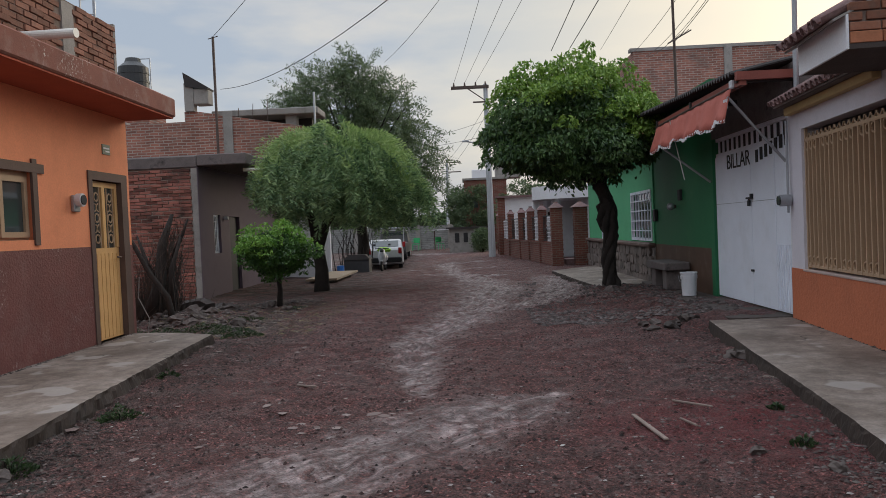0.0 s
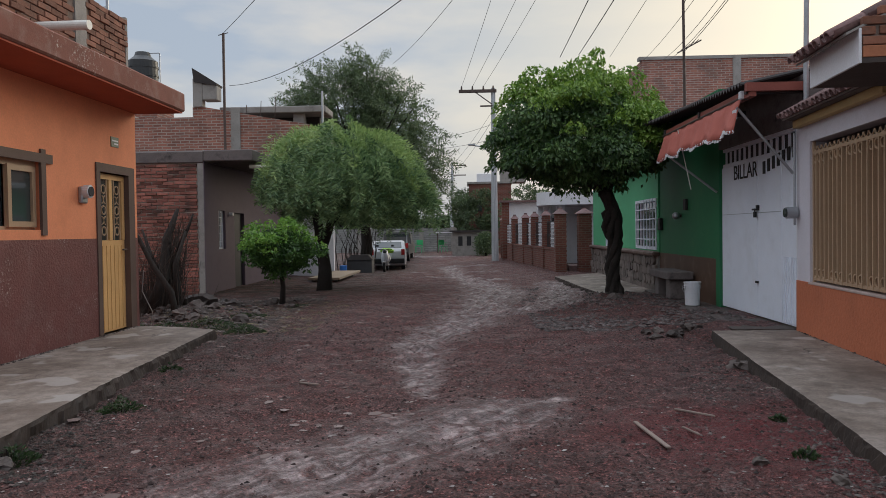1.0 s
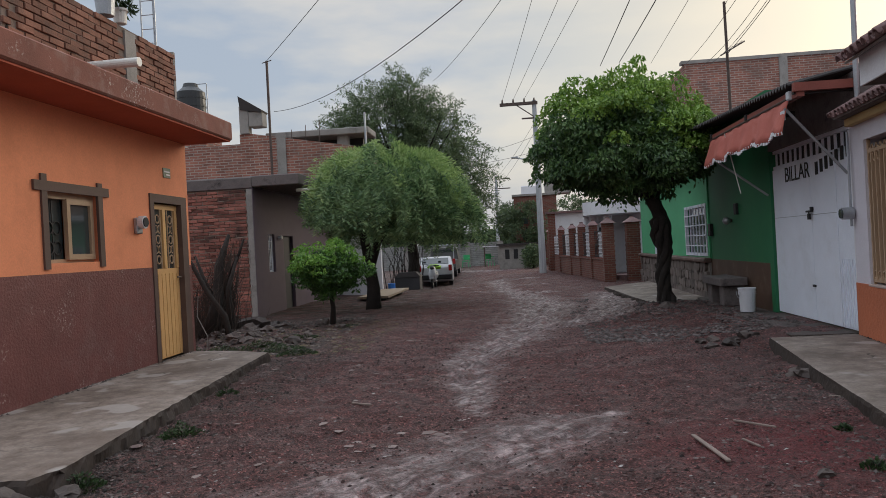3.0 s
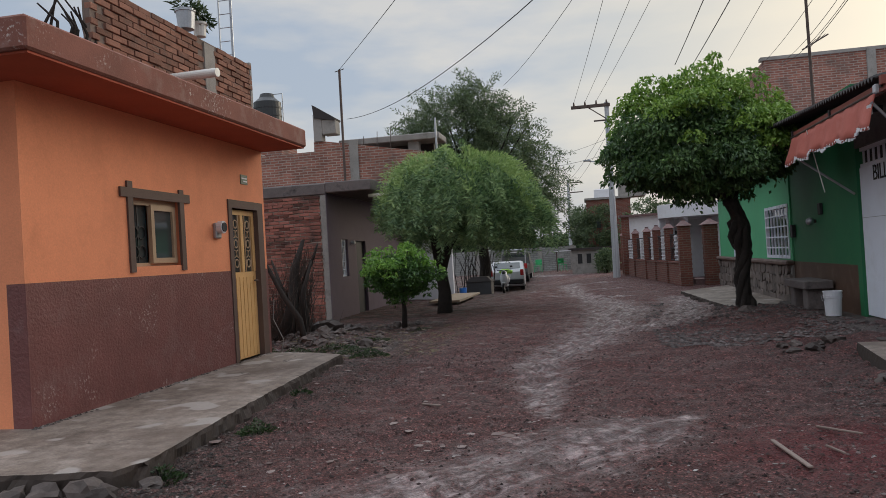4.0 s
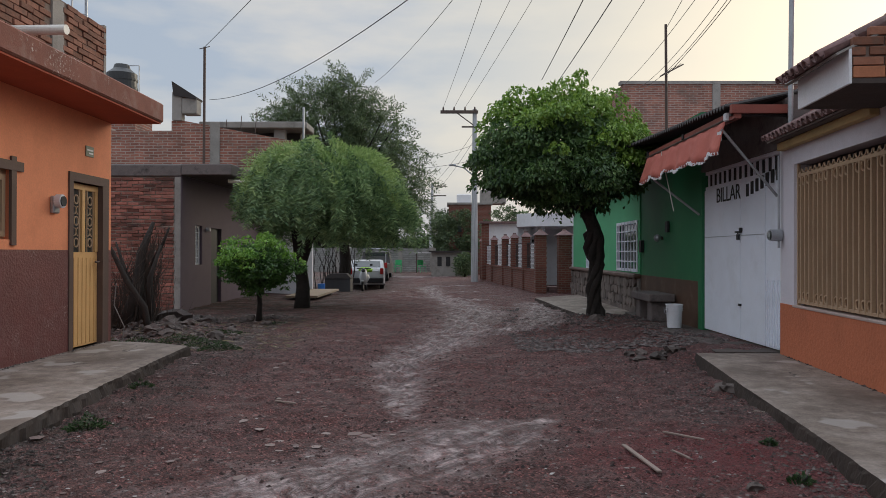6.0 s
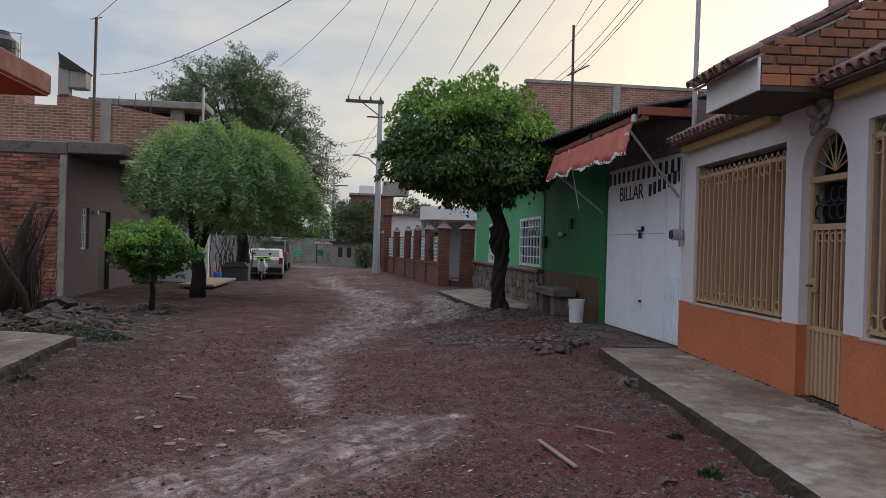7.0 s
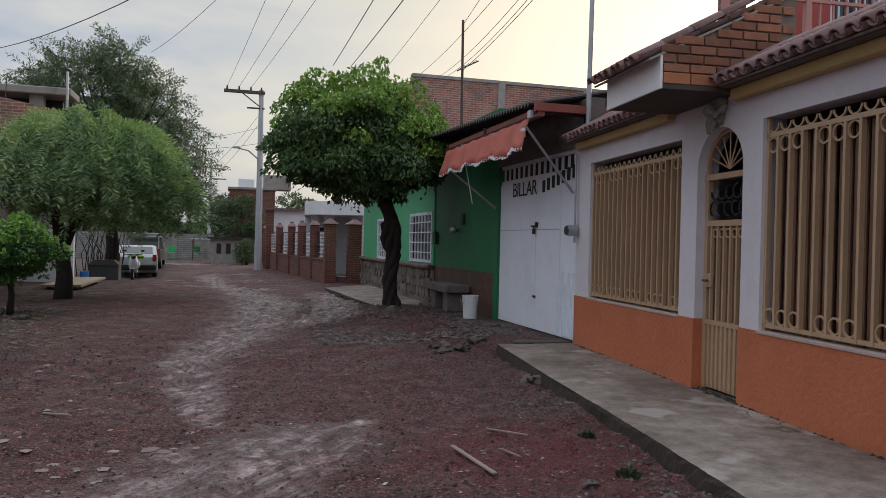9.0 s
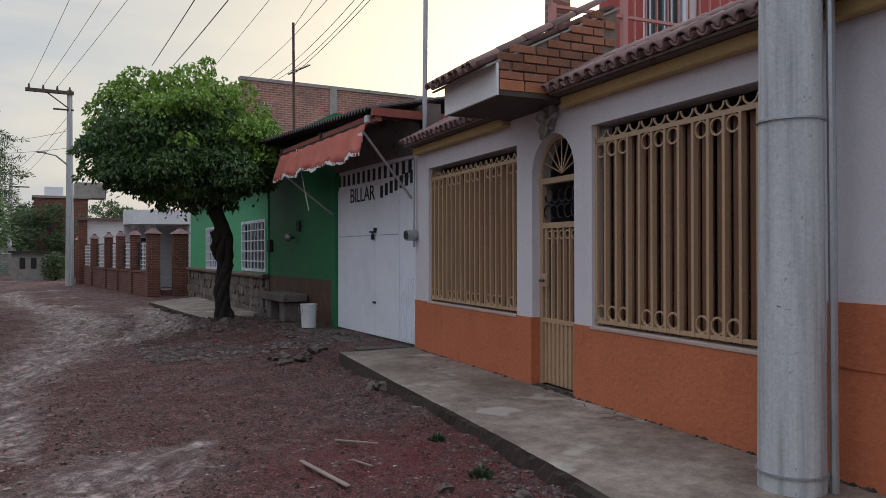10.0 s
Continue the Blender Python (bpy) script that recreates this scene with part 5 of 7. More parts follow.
def tile_mesh(length, r):
    """One clay barrel tile: a tapered half round with thickness, along local y."""
    bm = bmesh.new()
    n, rows = 7, []
    for y, k in ((0, 1.0), (length, 0.82)):
        for t in (0.0, 0.014):
            rows.append([bm.verts.new(((r - t) * k * math.cos(math.pi * i / (n - 1)), y, (r - t) * k * math.sin(math.pi * i / (n - 1)))) for i in range(n)])
    o0, i0, o1, i1 = rows
    for i in range(n - 1):
        bm.faces.new((o0[i], o0[i + 1], o1[i + 1], o1[i]))
        bm.faces.new((i0[i], i1[i], i1[i + 1], i0[i + 1]))
        bm.faces.new((o0[i], i0[i], i0[i + 1], o0[i + 1]))
    return mesh_of("roof_tile", bm, M_TILE, smooth=True)


TILE = tile_mesh(0.36, 0.058)
PAN = tile_mesh(0.36, 0.05)


def tile_roof(name, u0, u1, v0, z0, pitch, courses, label):
    """Courses of barrel tiles climbing from an eave."""
    run = part(name, boxes((0, 0, -0.03, u1 - u0, courses * 0.29, -0.012)), M_GCONC, right, label)
    run.matrix_local = pose(u0, v0, z0, pitch, 0, 0)
    rng = np.random.RandomState(int(u0 * 10) + 3)
    n = int((u1 - u0) / 0.125)
    for k in range(n):
        for c in range(courses):
            for mesh, dx, flip in ((TILE, 0.0, 0), (PAN, 0.0625, 180)):
                ob = new("roof_tile", mesh)
                ob.parent = run
                ob.matrix_local = pose((k + 0.5) * 0.125 + dx + rng.uniform(-0.006, 0.006), c * 0.29 - 0.05 + rng.uniform(-0.012, 0.012), 0.02 + 0.012 * c if not flip else 0.045, 3 if not flip else 2, flip, rng.uniform(-1.5, 1.5))
    return run


for u0, u1 in ((0.1, 2.45), (3.47, 13.9)):
    bm = bmesh.new()
    extrude_poly(bm, [(-0.17, 2.632), (0.3, 2.632), (0.3, 2.86), (-0.17, 2.645)], u1 - u0, Matrix.Translation((u0, 0, 0)) @ Matrix(((0, 1, 0, 0), (1, 0, 0, 0), (0, 0, 1, 0), (0, 0, 0, 1))))
    part("eave_bed", bm, M_SOOTSHADE, right, "mortar bed under the tiles")
tile_roof("tile_eave", 0.08, 2.45, -0.2, 2.665, 26, 2, "weathered clay tile eave")
tile_roof("tile_eave", 3.42, 7.2, -0.2, 2.665, 26, 2, "weathered clay tile eave")
tile_roof("canopy_tiles", CU0 - 0.08, CU1 + 0.0, CV - 0.12, 2.84, 26, 5, "weathered clay tiles on the canopy")

# red gable wall with a window, across the roof terrace, and its railing
red = thing("upper_storey", "brick-red painted upper wall with a barred window", "building", RH)
U0, U1 = 2.05, 2.2
bm = bmesh.new()
for v0, v1, z0, z1 in ((1.33, 1.8, 2.7, 5.6), (1.8, 2.58, 2.7, 3.2), (1.8, 2.58, 4.9, 5.6), (2.58, 6.0, 2.7, 5.6)):
    box(bm, U0, v0, z0, U1, v1, z1)
bmesh.ops.remove_doubles(bm, verts=bm.verts[:], dist=0.0005)
part("wall", bm, M_REDWALL, red)
rw = part("window", boxes((U1 - 0.06, 1.8, 3.2, U1 - 0.01, 1.85, 4.9), (U1 - 0.06, 2.36, 3.2, U1 - 0.01, 2.41, 4.9), (U1 - 0.06, 1.85, 3.2, U1 - 0.01, 2.36, 3.25), (U1 - 0.06, 1.85, 4.85, U1 - 0.01, 2.36, 4.9)), M_WHITE, red, "white barred window")
part("pane", boxes((U1 - 0.09, 1.82, 3.2, U1 - 0.082, 2.4, 4.9)), M_GLASS, rw)
part("shutter", boxes((U1 - 0.07, 2.41, 3.2, U1 - 0.03, 2.58, 4.9)), M_LILAC, rw, "pale blue side panel")
for k in range(5):
    part("bar", boxes((U1 + 0.002, 1.88 + 0.1 * k, 3.2, U1 + 0.014, 1.895 + 0.1 * k, 4.9)), M_WHITE, rw)
M_PINK = mat("pink_enamel", (0.5, 0.22, 0.2), 0.45, spread=0.12)
rail = thing("terrace_railing", "pink steel railing along the roof terrace", "railing", RH)
part("rail", boxes((2.43, 0.45, 3.76, 2.47, 4.6, 3.79)), M_PINK, rail)
part("rail", boxes((2.43, 0.45, 2.8, 2.47, 4.6, 2.83)), M_PINK, rail)
for k in range(22):
    v = 1.48 + 0.146 * k
    part("bar", boxes((2.44, v, 2.7, 2.458, v + 0.018, 5.2)), M_PINK, rail)
for v in (0.45, 1.32):
    part("post", boxes((2.42, v, 2.7, 2.48, v + 0.06, 3.8 if v < 1 else 5.4)), M_PINK, rail)
brk = thing("brick_stub", "unfinished bare brick pier on the roof edge", "pier", RH)
part("bricks", boxes((2.2, 0.55, 2.7, 2.38, 0.74, 4.05)), M_FBRICKY, brk)
meter2 = thing("electric_meter", "grey round electricity meter beside the garage door", "meter", RH)
part("dial", rods(((0.04, -0.14, 1.55), (0.04, -0.02, 1.55), 0.07), n=18), M_GALV, meter2)
part("cover", rods(((0.04, -0.16, 1.55), (0.04, -0.14, 1.55), 0.055), n=18), M_GLASS, meter2)
part("conduit", rods(((0.04, -0.04, 1.4), (0.04, -0.04, 2.5), 0.015), n=6), M_GALV, meter2)
rp = solid("service_mast", rods(((4.6, 8.83, 2.6), (4.6, 8.76, 5.6), 0.03), n=10), M_GALV, "galvanised service pipe rising above the tiles", "pipe")

# near pole fittings
part("conduit", rods(((3.855, 2.99, 0.1), (3.825, 3.02, 8.0), 0.022), n=8), M_GALV, near_pole, "grey conduit")
for z in (0.22, 2.0, 4.0):
    bm = bmesh.new()
    r = 0.166 - 0.05 * z / 8.5
    ring(bm, (3.74, 3.15, z), r + 0.006, 0.01, (1, 0, 0), (0, 1, 0), 24)
    part("strap", bm, M_GALV, near_pole)

# ---------------------------------------------------------------- garage front
gd = part("door", boxes((GX + 0.05, 9.2, 2.32, GX + 0.1, 12.04, 2.38), (GX + 0.05, 9.2, 2.57, GX + 0.1, 12.04, 2.62)), M_WHITE, garage, "white steel double door with a slatted vent")
for y0, y1 in ((10.57, 12.03), (9.76, 10.56)):
    leaf = part("leaf", boxes((GX + 0.03, y0, 0.14, GX + 0.07, y1, 2.32)), M_WHITE, gd, bevel=0.004)
    for z in (1.58,):
        part("seam", boxes((GX + 0.026, y0 + 0.01, z, GX + 0.03, y1 - 0.01, z + 0.008)), M_GALV, leaf)
cor = part("narrow_leaf", boxes((GX + 0.035, 9.22, 0.14, GX + 0.07, 9.75, 2.32)), M_WHITE, gd)
for k in range(7):
    part("rib", boxes((GX + 0.022, 9.25 + 0.072 * k, 0.16, GX + 0.035, 9.28 + 0.072 * k, 1.0)), M_WHITE, cor)
for k in range(15):
    part("vent_bar", boxes((GX + 0.088, 9.22 + 0.196 * k, 2.38, GX + 0.097, 9.3 + 0.196 * k, 2.57)), M_WHITE, gd)
part("vent_back", boxes((GX + 0.1, 9.2, 2.36, GX + 0.11, 12.04, 2.6)), M_BLACK, gd)
bolt = part("padlock", boxes((GX - 0.01, 10.5, 1.62, GX + 0.03, 10.68, 1.645), (GX - 0.01, 10.49, 1.645, GX + 0.03, 10.53, 1.69), (GX - 0.02, 10.545, 1.52, GX + 0.012, 10.6, 1.6), (GX - 0.012, 10.56, 1.6, GX, 10.585, 1.62)), M_BLACK, gd, "black bolt and padlock", bevel=0.004)
part("latch", boxes((GX + 0.005, 10.53, 0.6, GX + 0.03, 10.6, 0.63)), M_BLACK, gd)
part("jamb", boxes((GX - 0.02, 8.95, 0.0, GX + 0.1, 9.2, 2.62)), M_WPAINT, garage, "peeling white jamb")

font_curve = bpy.data.curves.new("lettering", "FONT")
font_curve.body = "BILLAR"
font_curve.size, font_curve.extrude, font_curve.space_character = 0.31, 0.002, 0.95
tmp = new("lettering_tmp", font_curve)
bpy.context.view_layer.update()
letters_mesh = bpy.data.meshes.new_from_object(tmp.evaluated_get(bpy.context.evaluated_depsgraph_get()))
bpy.data.objects.remove(tmp)
letters_mesh.materials.clear()
letters_mesh.materials.append(M_LETTER)
wide = max(v.co.x for v in letters_mesh.vertices)
for v in letters_mesh.vertices:
    v.co.x *= 0.95 / wide
lett = new("lettering", letters_mesh)
lett.parent = gd
# text runs towards the camera on the street face of the door
lett.matrix_local = Matrix.Translation((GX + 0.024, 11.5, 2.1)) @ Matrix(((0, 0, -1, 0), (-1, 0, 0, 0), (0, 1, 0, 0), (0, 0, 0, 1)))
tagged(lett, "black hand-painted lettering")
for k in range(7):
    y = 10.36 - 0.158 * k
    part("lettering_bar", boxes((GX + 0.022, y - 0.085, 2.11 + 0.022 * k, GX + 0.0295, y, 2.28 + 0.022 * k)), M_LETTER, gd)

# corrugated roof over the garage and its red beam
bm = bmesh.new()
n = 70
RY0, RY1, RX0, RX1 = 9.1, 16.4, 3.95, 7.5
rows = []
for i in range(n * 4 + 1):
    y = RY0 + (RY1 - RY0) * i / (n * 4)
    w = 0.028 * math.sin(i * math.pi / 2)
    zf = 3.1 + (y - RY0) * 0.045
    rows.append([bm.verts.new((RX0, y, zf + w)), bm.verts.new((RX1, y, zf + 0.75 + w)), bm.verts.new((RX1, y, zf + 0.735 + w)), bm.verts.new((RX0, y, zf - 0.015 + w))])
for a, b in zip(rows, rows[1:]):
    for k in range(4):
        bm.faces.new((a[k], a[(k + 1) % 4], b[(k + 1) % 4], b[k]))
part("roof", bm, M_DARK, garage, "dark corrugated sheet roof")
part("beam", boxes((4.02, 9.0, 2.94, 4.1, 12.9, 3.04)), M_REDTRIM, garage)
for y in (9.05, 10.9, 12.8, 14.6):
    part("rafter", boxes((4.0, y, 2.98, 6.5, y + 0.07, 3.06)), M_DARK, garage)
part("end_beam", boxes((3.98, 8.98, 3.0, 6.0, 9.05, 3.1)), M_REDTRIM, garage, "red steel beam")
part("gable_wall", boxes((GX + 0.0, 8.92, 2.62, 7.5, 9.08, 3.0)), M_GCONC, garage)

awn = thing("awning", "faded red canvas awning with a scalloped white hem", "awning")
bm = bmesh.new()
nn, AY0, AY1 = 60, 9.3, 12.95
front = []
for i in range(nn + 1):
    y = AY0 + (AY1 - AY0) * i / nn
    ztop = 2.96
    zb = 2.56 + 0.03 * math.sin(i * 0.4) - 0.018 * abs(math.sin(i * math.pi / 4))
    bow = 0.05 * math.sin(i * 0.55) * 0.6
    front.append([bm.verts.new((4.03 - 0.025 * j - bow * j * 0.25, y, ztop + (zb - ztop) * j / 4 + 0.02 * math.sin(i * 0.9 + j))) for j in range(5)])
for a, b in zip(front, front[1:]):
    for j in range(4):
        bm.faces.new((a[j], b[j], b[j + 1], a[j + 1]))
cl_ = part("canvas", bm, M_AWN, awn, smooth=True)
sm = cl_.modifiers.new("thickness", "SOLIDIFY")
sm.thickness = 0.006
bm = bmesh.new()
for i in range(nn):
    y0, y1 = AY0 + (AY1 - AY0) * i / nn, AY0 + (AY1 - AY0) * (i + 1) / nn
    zb = 2.56 + 0.03 * math.sin(i * 0.4) - 0.018 * abs(math.sin(i * math.pi / 4))
    bow = 0.05 * math.sin(i * 0.55) * 0.6
    x = 4.03 - 0.1 - bow
    box(bm, x - 0.006, y0, zb - 0.018, x + 0.006, y1, zb + 0.02)
part("hem", bm, M_WPAINT, awn, "dirty white scalloped hem")
part("roller", rods(((4.03, AY0 - 0.05, 2.97), (4.03, AY1 + 0.05, 2.97), 0.02), n=10), M_STEEL, awn)
part("bracket", boxes((3.98, AY0 - 0.12, 2.94, 4.1, AY0 - 0.03, 3.04)), M_PLASTIC, awn, "white end bracket", bevel=0.01)
part("patch", boxes((3.975, AY0 + 0.02, 2.72, 3.987, AY0 + 0.16, 2.84)), M_PLASTIC, awn, "pale blue-white patch")
part("strut", rods(((3.98, AY0 + 0.02, 2.86), (4.64, 9.26, 2.03), 0.018), n=8), M_GALV, awn, "grey steel strut")
part("strut", rods(((3.95, AY1 - 0.4, 2.62), (4.64, 12.1, 1.95), 0.018), n=8), M_GALV, awn, "grey steel strut")
part("cord", rods(((4.0, 12.0, 2.95), (4.2, 12.0, 2.0), 0.008), n=5), M_PVC, awn)

ant2 = thing("antenna_pole", "rusty television antenna pole above the garage roof", "antenna")
part("pole", rods(((5.25, 16.0, 3.5), (5.23, 16.0, 6.2), 0.03), n=8), M_STEEL, ant2)
part("boom", rods(((5.0, 15.6, 5.0), (5.6, 16.0, 5.35), 0.015), n=6), M_STEEL, ant2)
for k in range(4):
    part("element", rods(((5.1 + 0.12 * k, 15.4 + 0.1 * k, 5.08 + 0.07 * k), (5.1 + 0.12 * k, 15.95 + 0.1 * k, 5.08 + 0.07 * k), 0.006), n=5), M_STEEL, ant2)
wl_lamp = thing("wall_lamp", "small dusty globe lamp on the green wall", "lamp")
part("globe", (lambda b: (ball(b, (GX - 0.1, 14.25, 1.62), 0.07, 3), b)[1])(bmesh.new()), M_GALV, wl_lamp, smooth=True)
part("mount", rods(((GX, 14.25, 1.62), (GX - 0.06, 14.25, 1.62), 0.03), n=10), M_STEEL, wl_lamp)
solid("switch_box", boxes((GX - 0.05, 13.8, 1.72, GX, 13.95, 1.92)), M_BLACK, "black switch box on the green wall", "switch box", bevel=0.008)
solid("junction_box", boxes((GX - 0.07, 15.6, 1.35, GX, 15.78, 1.6)), M_BLACK, "dark junction box on the green wall", "switch box", bevel=0.008)

# ---------------------------------------------------------------- green house windows and stone dado
for y0, y1, z0, z1 in G_W:
    w = part("window", boxes((GX - 0.05, y0, z0, GX + 0.02, y0 + 0.07, z1), (GX - 0.05, y1 - 0.07, z0, GX + 0.02, y1, z1), (GX - 0.05, y0 + 0.07, z0, GX + 0.02, y1 - 0.07, z0 + 0.06), (GX - 0.05, y0 + 0.07, z1 - 0.06, GX + 0.02, y1 - 0.07, z1)), M_WHITE, green, "white framed window behind a white grille")
    part("pane", boxes((GX + 0.05, y0, z0, GX + 0.058, y1, z1)), M_GLASS, w)
    part("curtain", boxes((GX + 0.1, y0, z0, GX + 0.11, y1, z1)), M_WPAINT, w, "pale curtain")
    k = 7
    for i in range(1, k):
        y = y0 + (y1 - y0) * i / k
        part("bar", boxes((GX - 0.06, y - 0.014, z0, GX - 0.035, y + 0.014, z1)), M_WHITE, w)
    for i in range(1, 5):
        z = z0 + (z1 - z0) * i / 5
        part("bar", boxes((GX - 0.055, y0, z - 0.012, GX - 0.034, y1, z + 0.012)), M_WHITE, w)
part("plinth", boxes((GX - 0.05, 15.85, -0.1, GX + 0.17, 24.2, 0.86)), M_GCONC, green)
part("ledge", boxes((GX - 0.17, 15.8, 0.8, GX + 0.0, 24.25, 0.9)), mat("brown_ledge", (0.13, 0.08, 0.065), 0.7, stain=(0.25, 0.2, 0.17)), green, "worn brown ledge", bevel=0.03)
rng = np.random.RandomState(41)
STONES = []
for s in range(8):
    bm = bmesh.new()
    m8 = rng.randint(5, 8)
    pts = [(0.5 * math.cos(2 * math.pi * i / m8 + rng.uniform(-0.3, 0.3)) * rng.uniform(0.85, 1.15), 0.5 * math.sin(2 * math.pi * i / m8 + rng.uniform(-0.3, 0.3)) * rng.uniform(0.85, 1.15)) for i in range(m8)]
    extrude_poly(bm, pts, 1.0, Matrix.Identity(4))
    bmesh.ops.bevel(bm, geom=bm.edges[:], offset=0.06, segments=1, affect="EDGES")
    STONES.append(mesh_of("stone", bm, M_STONE))
for i in range(34):
    for j in range(4):
        ob = new("stone", STONES[rng.randint(8)])
        ob.parent = green
        ob.matrix_local = Matrix.Translation((GX - 0.05, 15.98 + 0.246 * i + 0.12 * (j % 2), 0.08 + 0.205 * j)) @ Matrix.Rotation(-math.pi / 2, 4, "Z") @ Matrix.Rotation(rng.uniform(-0.5, 0.5), 4, "Y") @ Matrix.Diagonal((rng.uniform(0.27, 0.36), -0.04 - rng.uniform(0, 0.03), rng.uniform(0.22, 0.3), 1))

bench = thing("concrete_bench", "low grey concrete bench on block legs", "bench")
part("seat", boxes((4.16, 13.3, 0.47, 4.62, 14.6, 0.61)), M_SOOTSHADE, bench, bevel=0.015)
for y in (13.4, 14.2):
    part("leg", boxes((4.22, y, 0.12, 4.58, y + 0.26, 0.47)), M_SOOTSHADE, bench, bevel=0.015)
bucket = thing("paint_bucket", "white plastic paint bucket on the apron", "bucket")
BX, BY, BZ = 4.3, 12.3, 0.12
bm = bmesh.new()
prof = [(0.0, 0.0), (0.112, 0.0), (0.13, 0.36), (0.14, 0.36), (0.14, 0.38), (0.124, 0.38), (0.108, 0.03), (0.0, 0.03)]
for (r0, z0), (r1, z1) in zip(prof, prof[1:]):
    for i in range(20):
        a, b = 2 * math.pi * i / 20, 2 * math.pi * (i + 1) / 20
        bm.faces.new([bm.verts.new((BX + r * math.cos(t), BY + r * math.sin(t), BZ + z + 0.005)) for r, t, z in ((r0, a, z0), (r0, b, z0), (r1, b, z1), (r1, a, z1))][: 4])
bmesh.ops.remove_doubles(bm, verts=bm.verts[:], dist=0.0005)
part("body", bm, M_PLASTIC, bucket, smooth=False)
for z in (0.29, 0.32):
    bm = bmesh.new()
    ring(bm, (BX, BY, BZ + z), 0.132, 0.012, (1, 0, 0), (0, 1, 0), 20)
    part("rib", bm, M_PLASTIC, bucket)
bm = bmesh.new()
ring(bm, (BX - 0.137, BY, BZ + 0.33), 0.1, 0.006, (0, 1, 0), (0, 0, 1), 12, math.pi, 2 * math.pi)
part("handle", bm, M_GALV, bucket, "wire handle")

# ---------------------------------------------------------------- utility pole fittings and wires
part("lower_arm", boxes((1.2, 34.4, 7.1, 1.95, 34.48, 7.16)), M_STEEL, pole)
part("brace", rods(((1.0, 34.42, 7.75), (1.75, 34.42, 7.2), 0.025), n=6), M_STEEL, pole)
for x in (0.35, 0.85, 1.35, 1.8):
    part("insulator", rods(((x, 34.42, 7.88), (x, 34.42, 8.05), 0.05, 0.03), n=8), M_STEEL, pole)
part("lamp_arm", rods(((1.72, 34.45, 4.9), (1.3, 34.4, 5.25), 0.035), ((1.3, 34.4, 5.25), (0.75, 34.4, 5.36), 0.03), n=8), M_GALV, pole)
part("lamp_head", boxes((0.62, 34.33, 5.32, 0.95, 34.47, 5.4)), M_GALV, pole, bevel=0.02)
part("crossarm", boxes((2.7, 3.1, 8.65, 4.7, 3.2, 8.77)), M_STEEL, near_pole)

M_WIRE = mat("black_cable", (0.03, 0.03, 0.032), 0.6, spread=0.2)


def wire(p, q, r, sag=0.0, label="thin black overhead cable against the sky", n=18):
    p, q = Vector(p), Vector(q)
    bm = bmesh.new()
    pts = []
    for i in range(n + 1):
        t = i / n
        c = p.lerp(q, t)
        c.z -= sag * 4 * t * (1 - t)
        pts.append(c)
    limb(bm, pts, [r] * len(pts), 5)
    return solid("overhead_wire", bm, M_WIRE, label, "cable", group="overhead wires")


for x0, x1 in ((0.35, 2.85), (0.85, 3.9), (1.35, 4.6)):
    wire((x0, 34.42, 8.02), (x1, 3.15, 8.75), 0.007, 0.25, "thin bare overhead power line")
wire((4.33, 30.0, 8.27), (3.74, 3.15, 7.6), 0.014, 0.1)
wire((5.07, 30.0, 8.34), (3.74, 3.15, 6.3), 0.014, 0.1)
wire((5.25, 24.4, 6.95), (3.76, 3.15, 6.0), 0.006, 0.05)
wire((6.3, 24.4, 6.8), (3.76, 3.15, 5.6), 0.006, 0.35)
wire((5.23, 16.0, 5.1), (4.6, 8.8, 5.2), 0.006, 0.08)
wire((5.23, 16.0, 6.1), (3.76, 3.15, 6.6), 0.006, 0.1)
wire((6.6, 24.4, 6.6), (4.6, 8.78, 5.5), 0.006, 0.35)
wire((6.7, 24.4, 6.6), (4.6, 8.78, 5.35), 0.006, 0.4)
wire((-5.59, 19.0, 6.55), (3.62, 3.15, 6.6), 0.007, 0.12)
wire((-5.78, 20.0, 5.41), (3.62, 3.15, 5.09), 0.007, 0.757, "dark sagging service cable over the street")
wire((-2.54, 32.0, 8.62), (3.62, 3.15, 6.5), 0.007, 0.5)
wire((1.75, 34.5, 6.3), (-3.8, 52.0, 7.9), 0.008, 0.3)
wire((1.75, 34.5, 5.6), (-6.0, 27.0, 4.6), 0.008, 0.4)
wire((1.75, 34.5, 6.9), (-0.75, 55.0, 6.2), 0.008, 0.2)
wire((1.75, 34.5, 6.5), (-0.75, 55.0, 5.5), 0.008, 0.25)

pole2 = thing("utility_pole", "distant grey utility pole with two short arms", "utility pole")
part("shaft", rods(((-0.75, 55.0, -0.2), (-0.6, 55.0, 6.5), 0.14, 0.09), n=10), M_POLE, pole2)
for z in (6.2, 5.5):
    part("arm", boxes((-0.7, 54.95, z, 0.4, 55.05, z + 0.07)), M_STEEL, pole2)

# ---------------------------------------------------------------- brick fence and white house
fence = thing("brick_fence", "red brick garden fence with tiled pillar caps and dark iron panels", "fence")
PILLARS = [(3.66, 24.9), (3.42, 27.2), (3.2, 29.45), (2.99, 31.5), (2.7, 34.3), (2.33, 37.9)]


